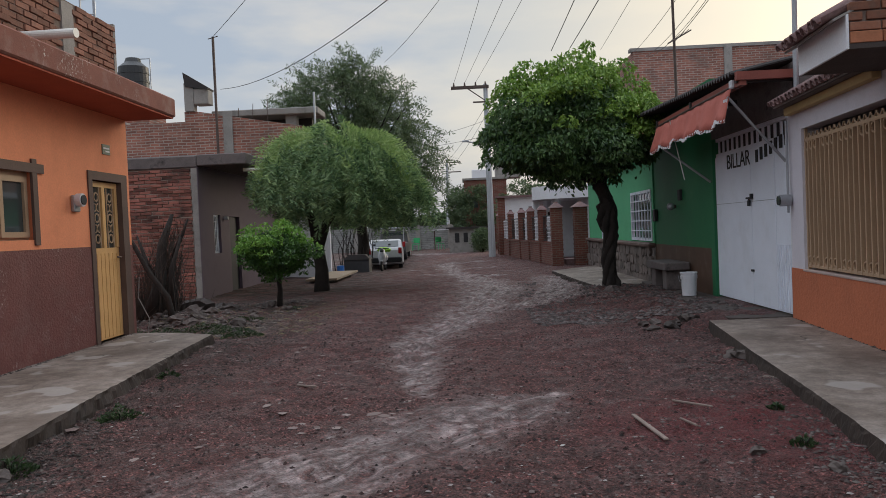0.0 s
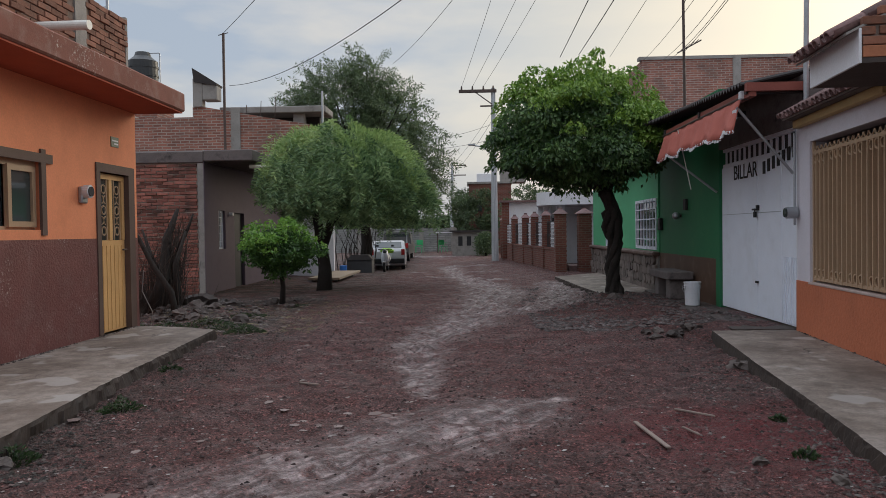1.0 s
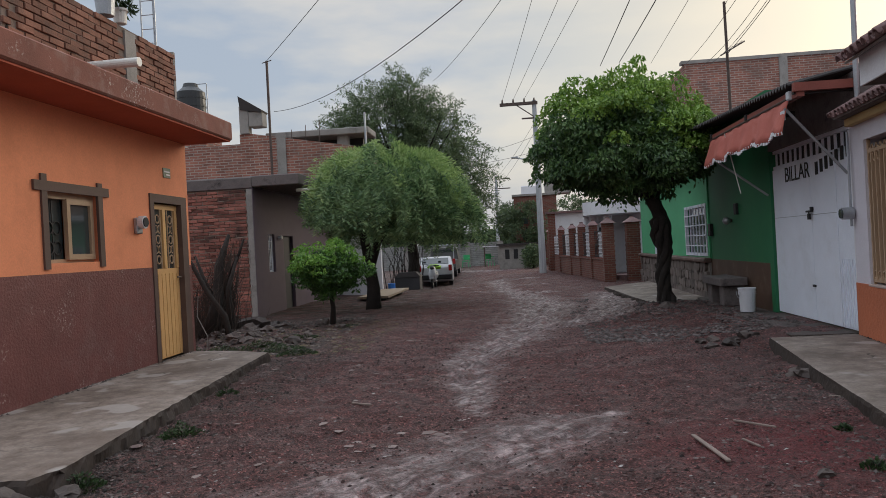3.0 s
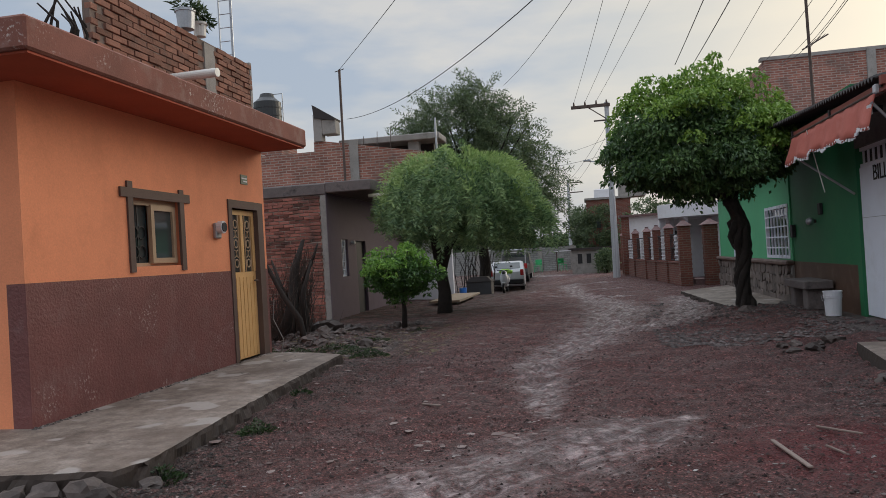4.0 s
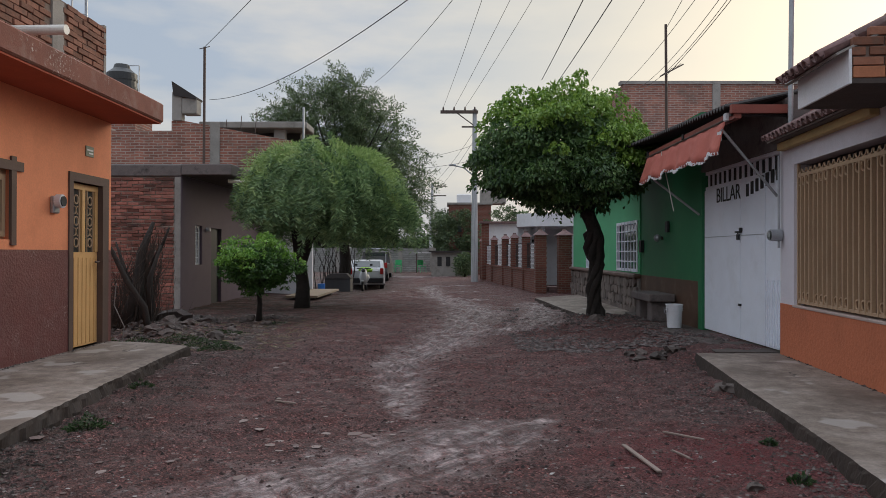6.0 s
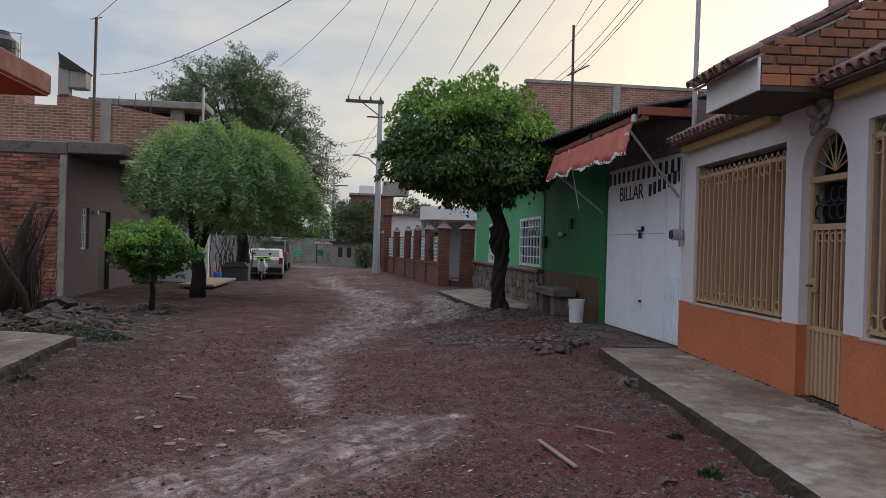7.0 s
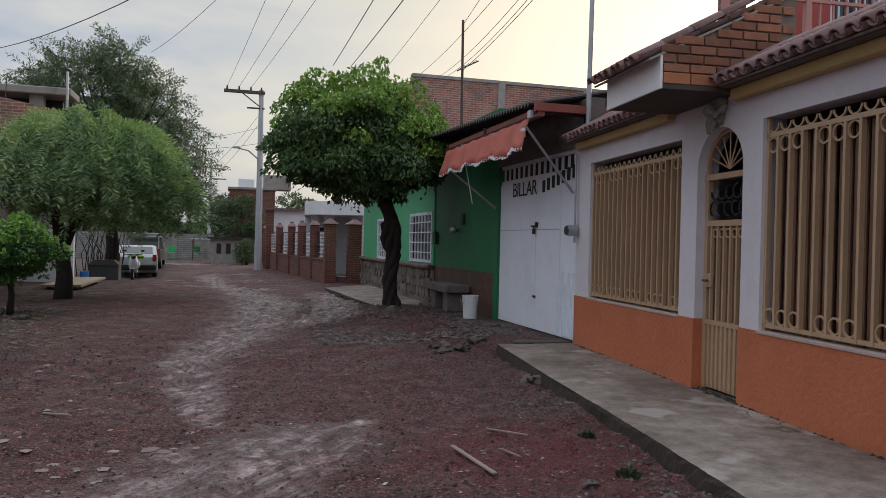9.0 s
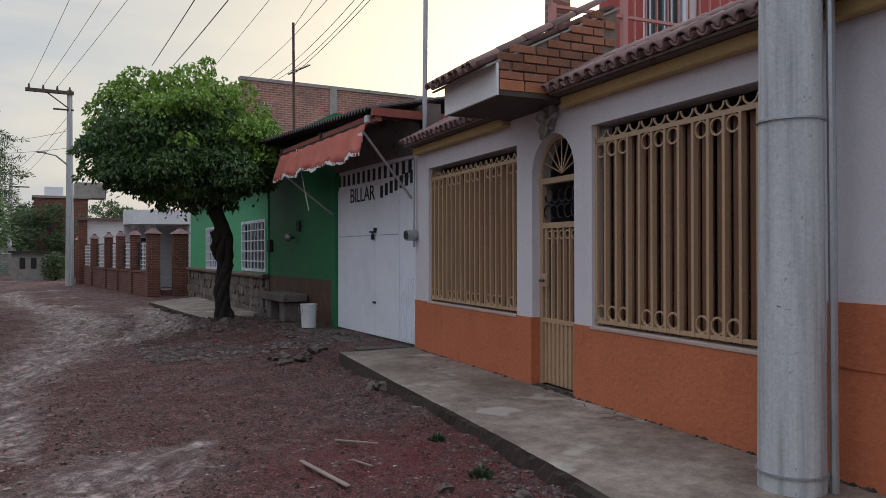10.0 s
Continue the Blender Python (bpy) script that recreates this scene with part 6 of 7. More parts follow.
def pillar(parent, x, y, h=1.92, w=0.42):
    p = part("pillar", boxes((x - w / 2, y - w / 2, -0.2, x + w / 2, y + w / 2, h)), M_RBRICK, parent)
    # brick courses standing a little proud
    for k in range(int(h / 0.16)):
        z = 0.02 + 0.16 * k
        part("course", boxes((x - w / 2 - 0.008, y - w / 2 - 0.008, z, x + w / 2 + 0.008, y + w / 2 + 0.008, z + 0.065)), M_RBRICK, p)
    bm = bmesh.new()
    made = bmesh.ops.create_cone(bm, cap_ends=True, segments=4, radius1=w * 0.98, radius2=0.05, depth=0.18)["verts"]
    bmesh.ops.transform(bm, matrix=Matrix.Translation((x, y, h + 0.09)) @ Matrix.Rotation(math.pi / 4, 4, "Z"), verts=made)
    part("cap", bm, M_TILE, p, "clay tile cap")
    part("cap_ridge", boxes((x - 0.06, y - 0.06, h + 0.15, x + 0.06, y + 0.06, h + 0.2)), M_TILE, p)
    return p


for k, (x, y) in enumerate(PILLARS):
    pillar(fence, x, y, 1.92, 0.28 if k else 0.36)
gp = thing("gate_pillar", "free-standing red brick gate pillar with a tiled cap", "pillar")
pillar(gp, 4.47, 25.0)
for (xa, ya), (xb, yb) in zip(PILLARS, PILLARS[1:]):
    a = math.atan2(yb - ya, xb - xa)
    L = math.hypot(xb - xa, yb - ya)
    m = Matrix.Translation((xa, ya, 0)) @ Matrix.Rotation(a, 4, "Z")
    lo = part("low_wall", boxes((0.2, -0.1, -0.2, L - 0.2, 0.1, 0.72)), M_RBRICKY, fence)
    lo.matrix_local = m
    cp = part("coping", boxes((0.2, -0.13, 0.72, L - 0.2, 0.13, 0.77)), M_RBRICKY, fence)
    cp.matrix_local = m
    g = part("iron_panel", boxes((0.25, -0.02, 0.8, L - 0.25, 0.02, 0.84), (0.25, -0.02, 1.66, L - 0.25, 0.02, 1.7), (0.25, -0.02, 1.2, L - 0.25, 0.02, 1.24)), M_BLACK, fence, "black iron panel")
    g.matrix_local = m
    bm = bmesh.new()
    for i in range(6):
        u = 0.24 + (L * 0.5 - 0.26) * i / 5
        box(bm, u, 0.03, 0.8, u + 0.035, 0.05, 1.66)
    for i in range(7):
        z = 0.82 + 0.13 * i
        box(bm, 0.24, 0.052, z, L * 0.5, 0.07, z + 0.03)
    lat = part("lattice_panel", bm, M_WPAINT, fence, "white lattice panel")
    lat.matrix_local = m
    k = int((L - 0.5) / 0.2)
    for i in range(k + 1):
        part("bar", boxes((0.25 + 0.2 * i, -0.01, 0.8, 0.27 + 0.2 * i, 0.01, 1.7)), M_BLACK, g)

villa = thing("white_house", "white house with round columns and a flat porch roof", "house")
part("wall", boxes((3.5, 31.4, -0.1, 10, 31.6, 2.9)), M_WPAINT, villa)
part("side_wall", boxes((5.35, 24.4, -0.1, 5.55, 31.4, 2.6)), M_WPAINT, villa)
bm = bmesh.new()
outline = [(10, 31.4), (3.5, 31.4)] + [(4.6 - 1.3 * math.cos(t * math.pi / 16), 29.6 - 1.2 * math.sin(t * math.pi / 16)) for t in range(0, 9)] + [(5.6, 28.2), (10, 28.2)]
extrude_poly(bm, [(x, -y) for x, y in outline], 0.5, Matrix.Translation((0, 0, 2.35)) @ Matrix(((1, 0, 0, 0), (0, 0, -1, 0), (0, 1, 0, 0), (0, 0, 0, 1))))
part("porch_roof", bm, M_WPAINT, villa, "curved white porch roof")
for x, y in ((3.75, 29.9), (4.2, 29.3)):
    part("column", rods(((x, y, -0.1), (x, y, 2.35), 0.17), n=18), M_WPAINT, villa)
vw = part("window", boxes((4.1, 31.38, 1.0, 4.6, 31.41, 1.9)), M_BLACK, villa)
part("step", boxes((4.0, 25.3, -0.1, 5.2, 26.2, 0.18)), M_TILE, villa, "red tiled step")
part("gate", boxes((4.62, 24.95, 0.1, 4.66, 25.9, 1.75)), M_BLACK, villa, "black iron gate leaf", bevel=0.005)
lowh = thing("white_wall_house", "low white wall with a brick end and tile coping", "wall")
part("wall", boxes((2.55, 36.2, -0.2, 6.2, 36.4, 2.75)), M_WPAINT, lowh)
part("brick_end", boxes((2.2, 36.1, -0.2, 2.55, 36.5, 2.75)), M_RBRICK, lowh)
part("coping", boxes((2.1, 36.0, 2.75, 6.3, 36.6, 2.85)), M_TILE, lowh, "clay tile coping")

# ---------------------------------------------------------------- street end
solid("block_wall", boxes((-12, 52.0, -0.3, -0.3, 52.25, 1.65)), M_BLOCK, "grey concrete block wall across the street's end", "wall")
for k in range(5):
    solid("wall_pier", boxes((-9.5 + 2.2 * k, 51.9, -0.3, -9.2 + 2.2 * k, 52.0, 1.7)), M_GCONC, "grey concrete pier on the block wall", "pier", group="wall piers")
bt = thing("brick_tower_house", "two-storey brick house overgrown with creeper", "house")
part("wall", boxes((0.6, 46.0, -0.2, 3.2, 48.5, 4.3)), M_RBRICK, bt)
part("parapet", boxes((0.5, 45.9, 4.3, 3.3, 48.6, 4.42)), M_GCONC, bt)
part("window", boxes((0.9, 45.97, 2.6, 1.4, 46.0, 3.3)), M_GLASS, bt)
solid("roof_tank", boxes((1.1, 46.3, 4.42, 2.0, 47.2, 4.95)), M_WPAINT, "pale square roof tank", "water tank", bevel=0.03)
solid("upper_room", boxes((2.6, 47.0, 4.42, 4.2, 48.4, 5.3)), M_GCONC, "grey concrete upper room", "room", bevel=0.02)
sh = thing("low_house", "low dark house with narrow window openings", "house")
part("wall", boxes((-0.4, 43.6, -0.2, 1.9, 46.0, 1.35)), M_GCONC, sh)
part("roof", boxes((-0.55, 43.4, 1.35, 2.0, 46.0, 1.45)), M_DARK, sh)
for k in range(3):
    part("window", boxes((-0.05 + 0.5 * k, 43.58, 0.55, 0.2 + 0.5 * k, 43.6, 1.1)), M_BLACK, sh)
solid("sheet_canopy", boxes((-1.6, 49.0, 1.3, 0.2, 50.4, 1.36)), M_WPAINT, "pale tilted sheet canopy", "canopy").matrix_world = pose(0, 0, 0, 0, 0, 0)
for x in (-1.5, 0.1):
    solid("canopy_post", rods(((x, 49.2, -0.1), (x, 49.2, 1.3), 0.04), n=8), M_STEEL, "thin steel canopy post", "post", group="canopy posts")
rng = np.random.RandomState(51)
for label, c, r, n, lf, kind_ in (("creeper mass over the brick house", (1.2, 45.0, 2.4), (1.5, 0.8, 2.0), 5000, L_FAR, "creeper"), ("dark shrub beside the low house", (1.5, 42.4, 0.7), (0.55, 0.6, 0.8), 2200, L_FAR, "shrub"), ("tall shrub beside the brick house", (0.3, 47.0, 2.6), (1.2, 1.0, 1.8), 5000, L_FAR, "shrub"), ("green shrub behind the white wall", (4.0, 42.0, 2.8), (2.2, 1.2, 1.5), 4000, L_FAR, "shrub")):
    ob = thing(kind_, label, kind_)
    bm = bmesh.new()
    limb(bm, [(c[0], c[1], -0.1), (c[0] + 0.1, c[1], c[2])], [0.08, 0.03], 6)
    part("stem", bm, M_BARK, ob)
    pos, out = crown_points(rng, scatter_clumps(rng, c, r, 24, 0.45), n)
    o = new("foliage", leaf_mesh("foliage", pos, out, 0.16, 0.07, lf, rng))
    o.parent = ob
for x, y, h in ((-10, 62, 3.4), (-5.5, 64, 3.0), (-1.5, 63, 2.6), (2.5, 66, 4.6), (-15, 60, 4.0), (7, 64, 3.6)):
    cl = scatter_clumps(rng, (0, 0, h * 0.6), (3.0, 2, h * 0.5), 26, 0.7)
    tree("distant_tree", "hazy dark tree beyond the end wall", (x, y, 0), [([(0, 0, -0.1), (0, 0, h * 0.4)], [0.2, 0.12])], cl, 9000, 0.3, 0.14, L_FAR, 0, 60 + int(x), "distant trees")
M_GPLASTIC = mat("green_plastic", (0.05, 0.42, 0.16), 0.4, spread=0.08)


def plastic_chair(x, y, turn_deg):
    c = thing("plastic_chair", "bright green plastic chair by the block wall", "chair", pose(x, y, 0.0, 0, 0, turn_deg), "plastic chairs")
    part("seat", boxes((-0.22, -0.22, 0.4, 0.22, 0.22, 0.44)), M_GPLASTIC, c, bevel=0.01)
    part("backrest", boxes((-0.22, 0.2, 0.5, 0.22, 0.24, 0.85)), M_GPLASTIC, c, bevel=0.01)
    for sx in (-0.2, 0.2):
        for sy in (-0.2, 0.2):
            part("leg", rods(((sx * 1.1, sy * 1.1, 0), (sx, sy, 0.42), 0.02), n=6), M_GPLASTIC, c)
        part("armrest", boxes((sx - 0.03, -0.2, 0.62, sx + 0.03, 0.22, 0.66)), M_GPLASTIC, c)
        part("upright", boxes((sx - 0.02, 0.18, 0.42, sx + 0.02, 0.23, 0.85)), M_GPLASTIC, c)


for x, y, a in ((-3.5, 50.0, 20), (-2.8, 50.1, -10), (-1.2, 49.9, 30)):
    plastic_chair(x, y, a)

# ---------------------------------------------------------------- vehicles and clutter by the left side
M_CARW = mat("white_car_paint", (0.5, 0.51, 0.53), 0.25, spread=0.04, relief=0.02)
M_TYRE = mat("black_rubber", (0.02, 0.02, 0.021), 0.85, spread=0.2)
M_REDL = mat("red_lamp_lens", (0.35, 0.01, 0.012), 0.2, spread=0.1)


def car(name, label, m, prof, width, paint, glass_spans):
    """prof: side outline (y, z) from the rear; the body is narrowed above the waist."""
    c = thing(name, label, "car", m)
    bm = bmesh.new()
    rows = []
    for s in (-1, -0.86, 0.86, 1):
        rows.append([bm.verts.new((s * width / 2 * (1 - 0.16 * max(0, z - 0.85)) * (1 if abs(s) == 1 else 1), y, z if abs(s) < 1 else 0.2 + (z - 0.2) * 0.965)) for y, z in prof])
    n = len(prof)
    for a, b in zip(rows, rows[1:]):
        for i in range(n):
            bm.faces.new((a[i], a[(i + 1) % n], b[(i + 1) % n], b[i]))
    bm.faces.new(rows[0])
    bm.faces.new(rows[-1][::-1])
    part("body", bm, paint, c, smooth=False)
    for nm, y0, z0, y1, z1, w in glass_spans:
        bm = bmesh.new()
        d = Vector((0, y1 - y0, z1 - z0)).normalized()
        nrm = Vector((0, -d.z, d.y)) * 0.012
        q = [Vector((-w * 1.04, y0, z0)), Vector((w * 1.04, y0, z0)), Vector((w, y1, z1)), Vector((-w, y1, z1))]
        if nrm.y > 0 and y0 < 1:
            nrm = -nrm
        a = [bm.verts.new(v + nrm) for v in q]
        b = [bm.verts.new(v - nrm) for v in q]
        bm.faces.new(a)
        bm.faces.new(b[::-1])
        for i in range(4):
            bm.faces.new((a[i], b[i], b[(i + 1) % 4], a[(i + 1) % 4]))
        part(nm, bm, M_GLASS, c)
    for x in (-width / 2 + 0.1, width / 2 - 0.1):
        for y in (0.65, 3.05):
            wheel = part("wheel", rods(((x - 0.09, y, 0.29), (x + 0.09, y, 0.29), 0.29), n=20), M_TYRE, c, "black tyre")
            part("rim", rods(((x - 0.1, y, 0.29), (x + 0.1, y, 0.29), 0.17), n=14), M_GALV, wheel)
        part("tail_lamp", boxes((x - 0.08, -0.02, 0.72, x + 0.08, 0.08, 1.0)), M_REDL, c, bevel=0.015)
    part("bumper", boxes((-width / 2 + 0.03, -0.06, 0.32, width / 2 - 0.03, 0.1, 0.55)), M_BLACK, c, bevel=0.03)
    part("plate_bar", boxes((-0.2, -0.035, 0.64, 0.2, -0.015, 0.74)), M_PLASTIC, c)
    return c


GZ = lambda x, y: float(ground_z(x, y, False))
car("sedan_car", "silver-white sedan parked with its rear to the road", pose(-3.25, 35.0, GZ(-3.2, 36), 0, 0, 4), [(0.02, 0.28), (0.0, 0.6), (0.03, 0.88), (0.12, 0.96), (0.62, 1.0), (1.15, 1.33), (1.5, 1.39), (2.3, 1.36), (2.9, 0.96), (3.9, 0.82), (4.05, 0.6), (4.05, 0.22), (0.1, 0.22)], 1.66, M_CARW, [("rear_window", 0.68, 1.04, 1.12, 1.31, 0.62), ("windscreen", 2.84, 1.0, 2.35, 1.33, 0.62)])
truck = car("pickup_truck", "old dark pickup with a pale pipe rack over the bed", pose(-3.5, 40.2, GZ(-3.5, 41)), [(0.0, 0.4), (0.0, 0.95), (2.0, 0.95), (2.05, 1.6), (2.9, 1.62), (3.4, 1.05), (4.3, 0.95), (4.35, 0.4)], 1.65, mat("dark_truck_paint", (0.09, 0.09, 0.088), 0.4), [("rear_window", 2.03, 1.1, 2.05, 1.5, 0.6)])
for x in (-0.7, 0.7):
    part("rack_post", rods(((x, 0.3, 0.9), (x, 0.3, 1.75), 0.03), n=8), M_GALV, truck)
part("rack_bar", rods(((-0.72, 0.3, 1.75), (0.72, 0.3, 1.75), 0.03), n=8), M_GALV, truck)

sc = thing("motor_scooter", "white scooter with a lime cover on its seat", "scooter", pose(-3.2, 33.3, GZ(-3.2, 33.3)))
for y in (0.0, 1.25):
    w = part("wheel", (lambda b: (ring(b, (0, y, 0.24), 0.19, 0.09, (0, 1, 0), (0, 0, 1), 18), b)[1])(bmesh.new()), M_TYRE, sc, "black tyre")
    part("rim", rods(((-0.03, y, 0.24), (0.03, y, 0.24), 0.15), n=14), M_GALV, w)
bm = bmesh.new()
limb(bm, [(0, 0.12, 0.3), (0, 0.2, 0.62), (0, 0.3, 0.95)], [0.12, 0.19, 0.13], 10)
part("front_shield", bm, M_CARW, sc, smooth=True)
part("headlamp", (lambda b: (ball(b, (0, 0.16, 0.93), 0.1, 2), b)[1])(bmesh.new()), M_GLASS, sc, smooth=True)
part("fender", boxes((-0.08, -0.2, 0.42, 0.08, 0.15, 0.5)), M_CARW, sc, bevel=0.03)
part("handlebar", rods(((-0.32, 0.3, 1.02), (0.32, 0.3, 1.02), 0.02), n=8), M_BLACK, sc)
for x in (-0.34, 0.34):
    part("mirror", boxes((x - 0.06, 0.28, 1.14, x + 0.06, 0.3, 1.22)), M_BLACK, sc, bevel=0.005)
part("floorboard", boxes((-0.15, 0.25, 0.28, 0.15, 0.75, 0.36)), M_CARW, sc, bevel=0.02)
bm = bmesh.new()
limb(bm, [(0, 0.7, 0.5), (0, 1.0, 0.6), (0, 1.4, 0.62)], [0.17, 0.2, 0.12], 10)
part("rear_body", bm, M_CARW, sc, smooth=True)
part("seat_cover", (lambda b: (ball(b, (0.04, 0.75, 0.93), 0.26, 3, (1.15, 1.2, 0.5), 0.5, 4), b)[1])(bmesh.new()), mat("lime_fabric", (0.32, 0.62, 0.06), 0.8), sc, "lime-green cloth cover", smooth=True)

tr = thing("water_trough", "dark plastic tub with a tapered lid", "tub", pose(-3.75, 29.8, GZ(-3.75, 29.8) - 0.02))
bm = bmesh.new()
made = box(bm, -0.5, -0.4, 0, 0.5, 0.4, 0.55)
part("tub", bm, mat("dark_grey_plastic", (0.06, 0.062, 0.068), 0.45), tr, bevel=0.02)
bm = bmesh.new()
a = [bm.verts.new(p) for p in ((-0.54, -0.44, 0.55), (0.54, -0.44, 0.55), (0.54, 0.44, 0.55), (-0.54, 0.44, 0.55))]
b = [bm.verts.new(p) for p in ((-0.33, -0.25, 0.74), (0.33, -0.25, 0.74), (0.33, 0.25, 0.74), (-0.33, 0.25, 0.74))]
bm.faces.new(a[::-1])
bm.faces.new(b)
for i in range(4):
    bm.faces.new((a[i], a[(i + 1) % 4], b[(i + 1) % 4], b[i]))
part("lid", bm, M_DARK, tr)
solid("plywood_sheet", boxes((-3.95, 21.0, 0.06, -3.05, 25.0, 0.12)), mat("weathered_plywood", (0.36, 0.28, 0.2), 0.8, stain=(0.25, 0.18, 0.12)), "weathered tan plywood sheet on blocks", "board")
for y in (21.4, 24.4):
    solid("support_block", boxes((-3.9, y, -0.15, -3.2, y + 0.2, 0.06)), M_GCONC, "grey block under the plywood", "block", group="support blocks")
solid("pale_wall", boxes((-5.6, 25.3, -0.3, -4.0, 25.5, 2.35)), M_WPAINT, "pale blue-white end wall of a yard", "wall")
solid("blue_drum", rods(((-3.8, 26.0, -0.15), (-3.8, 26.0, 0.25), 0.13), n=14), mat("blue_plastic", (0.03, 0.16, 0.5), 0.4), "small blue plastic container", "container")
bm = bmesh.new()
for k in range(26):
    x, y = -4.6 + rng.uniform(0, 1.3), 29.5 + rng.uniform(0, 1.5)
    limb(bm, [(x, y, -0.3), (x + rng.uniform(-0.2, 0.2), y, 0.7), (x + rng.uniform(-0.4, 0.4), y, 1.3 + rng.uniform(0, 0.5))], [0.02, 0.015, 0.008], 5)
solid("dry_stalks", bm, M_BARK, "tangle of dry upright stalks", "brush", kind="stuff")
bh = thing("shaded_house", "shaded house front behind the pepper tree", "house")
part("wall", boxes((-6.2, 24.2, -0.2, -5.6, 29.0, 2.9)), M_PURPLE, bh)
part("eave", boxes((-6.2, 24.2, 2.9, -4.6, 29.0, 3.05)), M_EAVE, bh)

# ---------------------------------------------------------------- brush, rubble, stones and weeds
rng = np.random.RandomState(71)
bm = bmesh.new()
for k in range(700):
    x, y = -5.1 + rng.normal() * 0.34, 12.9 + rng.normal() * 0.45
    h = 0.15 + 1.25 * rng.rand() ** 1.6 * (1.15 if x > -5.0 else 0.8)
    lean = rng.normal(size=2) * 0.2 + np.array((0.06, 0))
    bend = rng.normal(size=2) * 0.09
    limb(bm, [(x, y, -0.05), (x + lean[0] * 0.4 + bend[0], y + lean[1] * 0.4 + bend[1], h * 0.55), (x + lean[0], y + lean[1], h)], [0.004 + 0.005 * rng.rand(), 0.004, 0.002], 4)
for k in range(130):
    x, y = -4.72 + rng.normal() * 0.12, 12.95 + rng.normal() * 0.18
    h = rng.uniform(0.9, 1.75)
    tip = 0.28 * h / 1.75 + rng.normal() * 0.1
    k1, k2 = rng.normal(size=2) * 0.06
    limb(bm, [(x, y, -0.05), (x + tip * 0.2 + k1, y, h * 0.3), (x + tip * 0.45 + k2, y, h * 0.6), (x + tip * 0.8 - k1, y + 0.05, h * 0.82), (x + tip, y + rng.normal() * 0.12, h)], [0.007 + 0.007 * rng.rand(), 0.008, 0.007, 0.005, 0.002], 5)
solid("brush_pile", bm, mat("dry_twigs", (0.06, 0.045, 0.037), 0.9, spread=0.4), "pile of dry cut twigs leaning on the brick wall", "brush", kind="stuff")
dead = thing("dead_branch", "forked dead branch propped in the brush", "branch")
bm = bmesh.new()
limb(bm, [(-4.15, 12.0, -0.05), (-4.25, 12.05, 0.45), (-4.55, 12.1, 0.85), (-4.85, 12.2, 1.35), (-5.0, 12.2, 1.6)], [0.06, 0.055, 0.045, 0.035, 0.02], 8, 0.3)
limb(bm, [(-4.75, 12.3, 0.0), (-4.6, 12.6, 0.7), (-4.62, 12.8, 1.3), (-4.45, 12.9, 1.85)], [0.1, 0.1, 0.08, 0.03], 8, 0.4)
limb(bm, [(-4.6, 12.6, 0.6), (-4.85, 12.7, 1.0), (-5.05, 12.8, 1.5)], [0.06, 0.04, 0.015], 6, 0.3)
limb(bm, [(-4.3, 12.4, 0.2), (-4.35, 12.5, 0.9), (-4.2, 12.6, 1.45)], [0.06, 0.05, 0.02], 6, 0.3)
limb(bm, [(-4.4, 12.7, 1.1), (-4.2, 12.7, 1.5), (-4.1, 12.7, 1.75)], [0.05, 0.03, 0.015], 6, 0.3)
part("wood", bm, M_BARK, dead, smooth=True)

ROCKS = []
for s in range(10):
    bm = bmesh.new()
    ball(bm, (0, 0, 0), 1.0, 2, (1, rng.uniform(0.6, 0.95), rng.uniform(0.4, 0.75)), 0.9, s + 2)
    ROCKS.append(mesh_of("rock", bm, M_ROCK))


def rock(x, y, r, name="rock", label="rough grey-brown stone lying on the dirt", group="loose stones"):
    ob = new(name, ROCKS[rng.randint(10)])
    ob.matrix_world = pose(x, y, float(ground_z(x, y)) + r * 0.25, rng.uniform(-15, 15), rng.uniform(-15, 15), rng.uniform(0, 360)) @ Matrix.Diagonal((r, r, r, 1))
    tagged(ob, label, "stone", group)


rock(-4.35, 13.6, 0.3, label="large dark boulder against the brush")
for k in range(70):
    rock(-4.9 + rng.uniform(0, 2.4) * rng.uniform(0.4, 1), 11.0 + rng.uniform(0, 4.2), rng.choice([0.05, 0.07, 0.09, 0.13]), label="broken stone in the rubble", group="rubble stones")
for x, y, r in ((-2.95, 4.0, 0.12), (-2.75, 4.05, 0.11), (-2.42, 4.05, 0.15), (-2.15, 4.3, 0.08), (-3.2, 3.95, 0.12), (-2.3, 4.0, 0.09), (3.27, 7.3, 0.1), (3.3, 13.7, 0.13), (2.95, 9.2, 0.08), (3.2, 9.3, 0.11), (3.45, 9.6, 0.1), (2.9, 9.55, 0.07), (3.1, 9.7, 0.09), (3.6, 9.75, 0.09), (3.3, 9.5, 0.07), (2.3, 4.2, 0.05), (2.6, 3.9, 0.05)):
    rock(x, y, r)


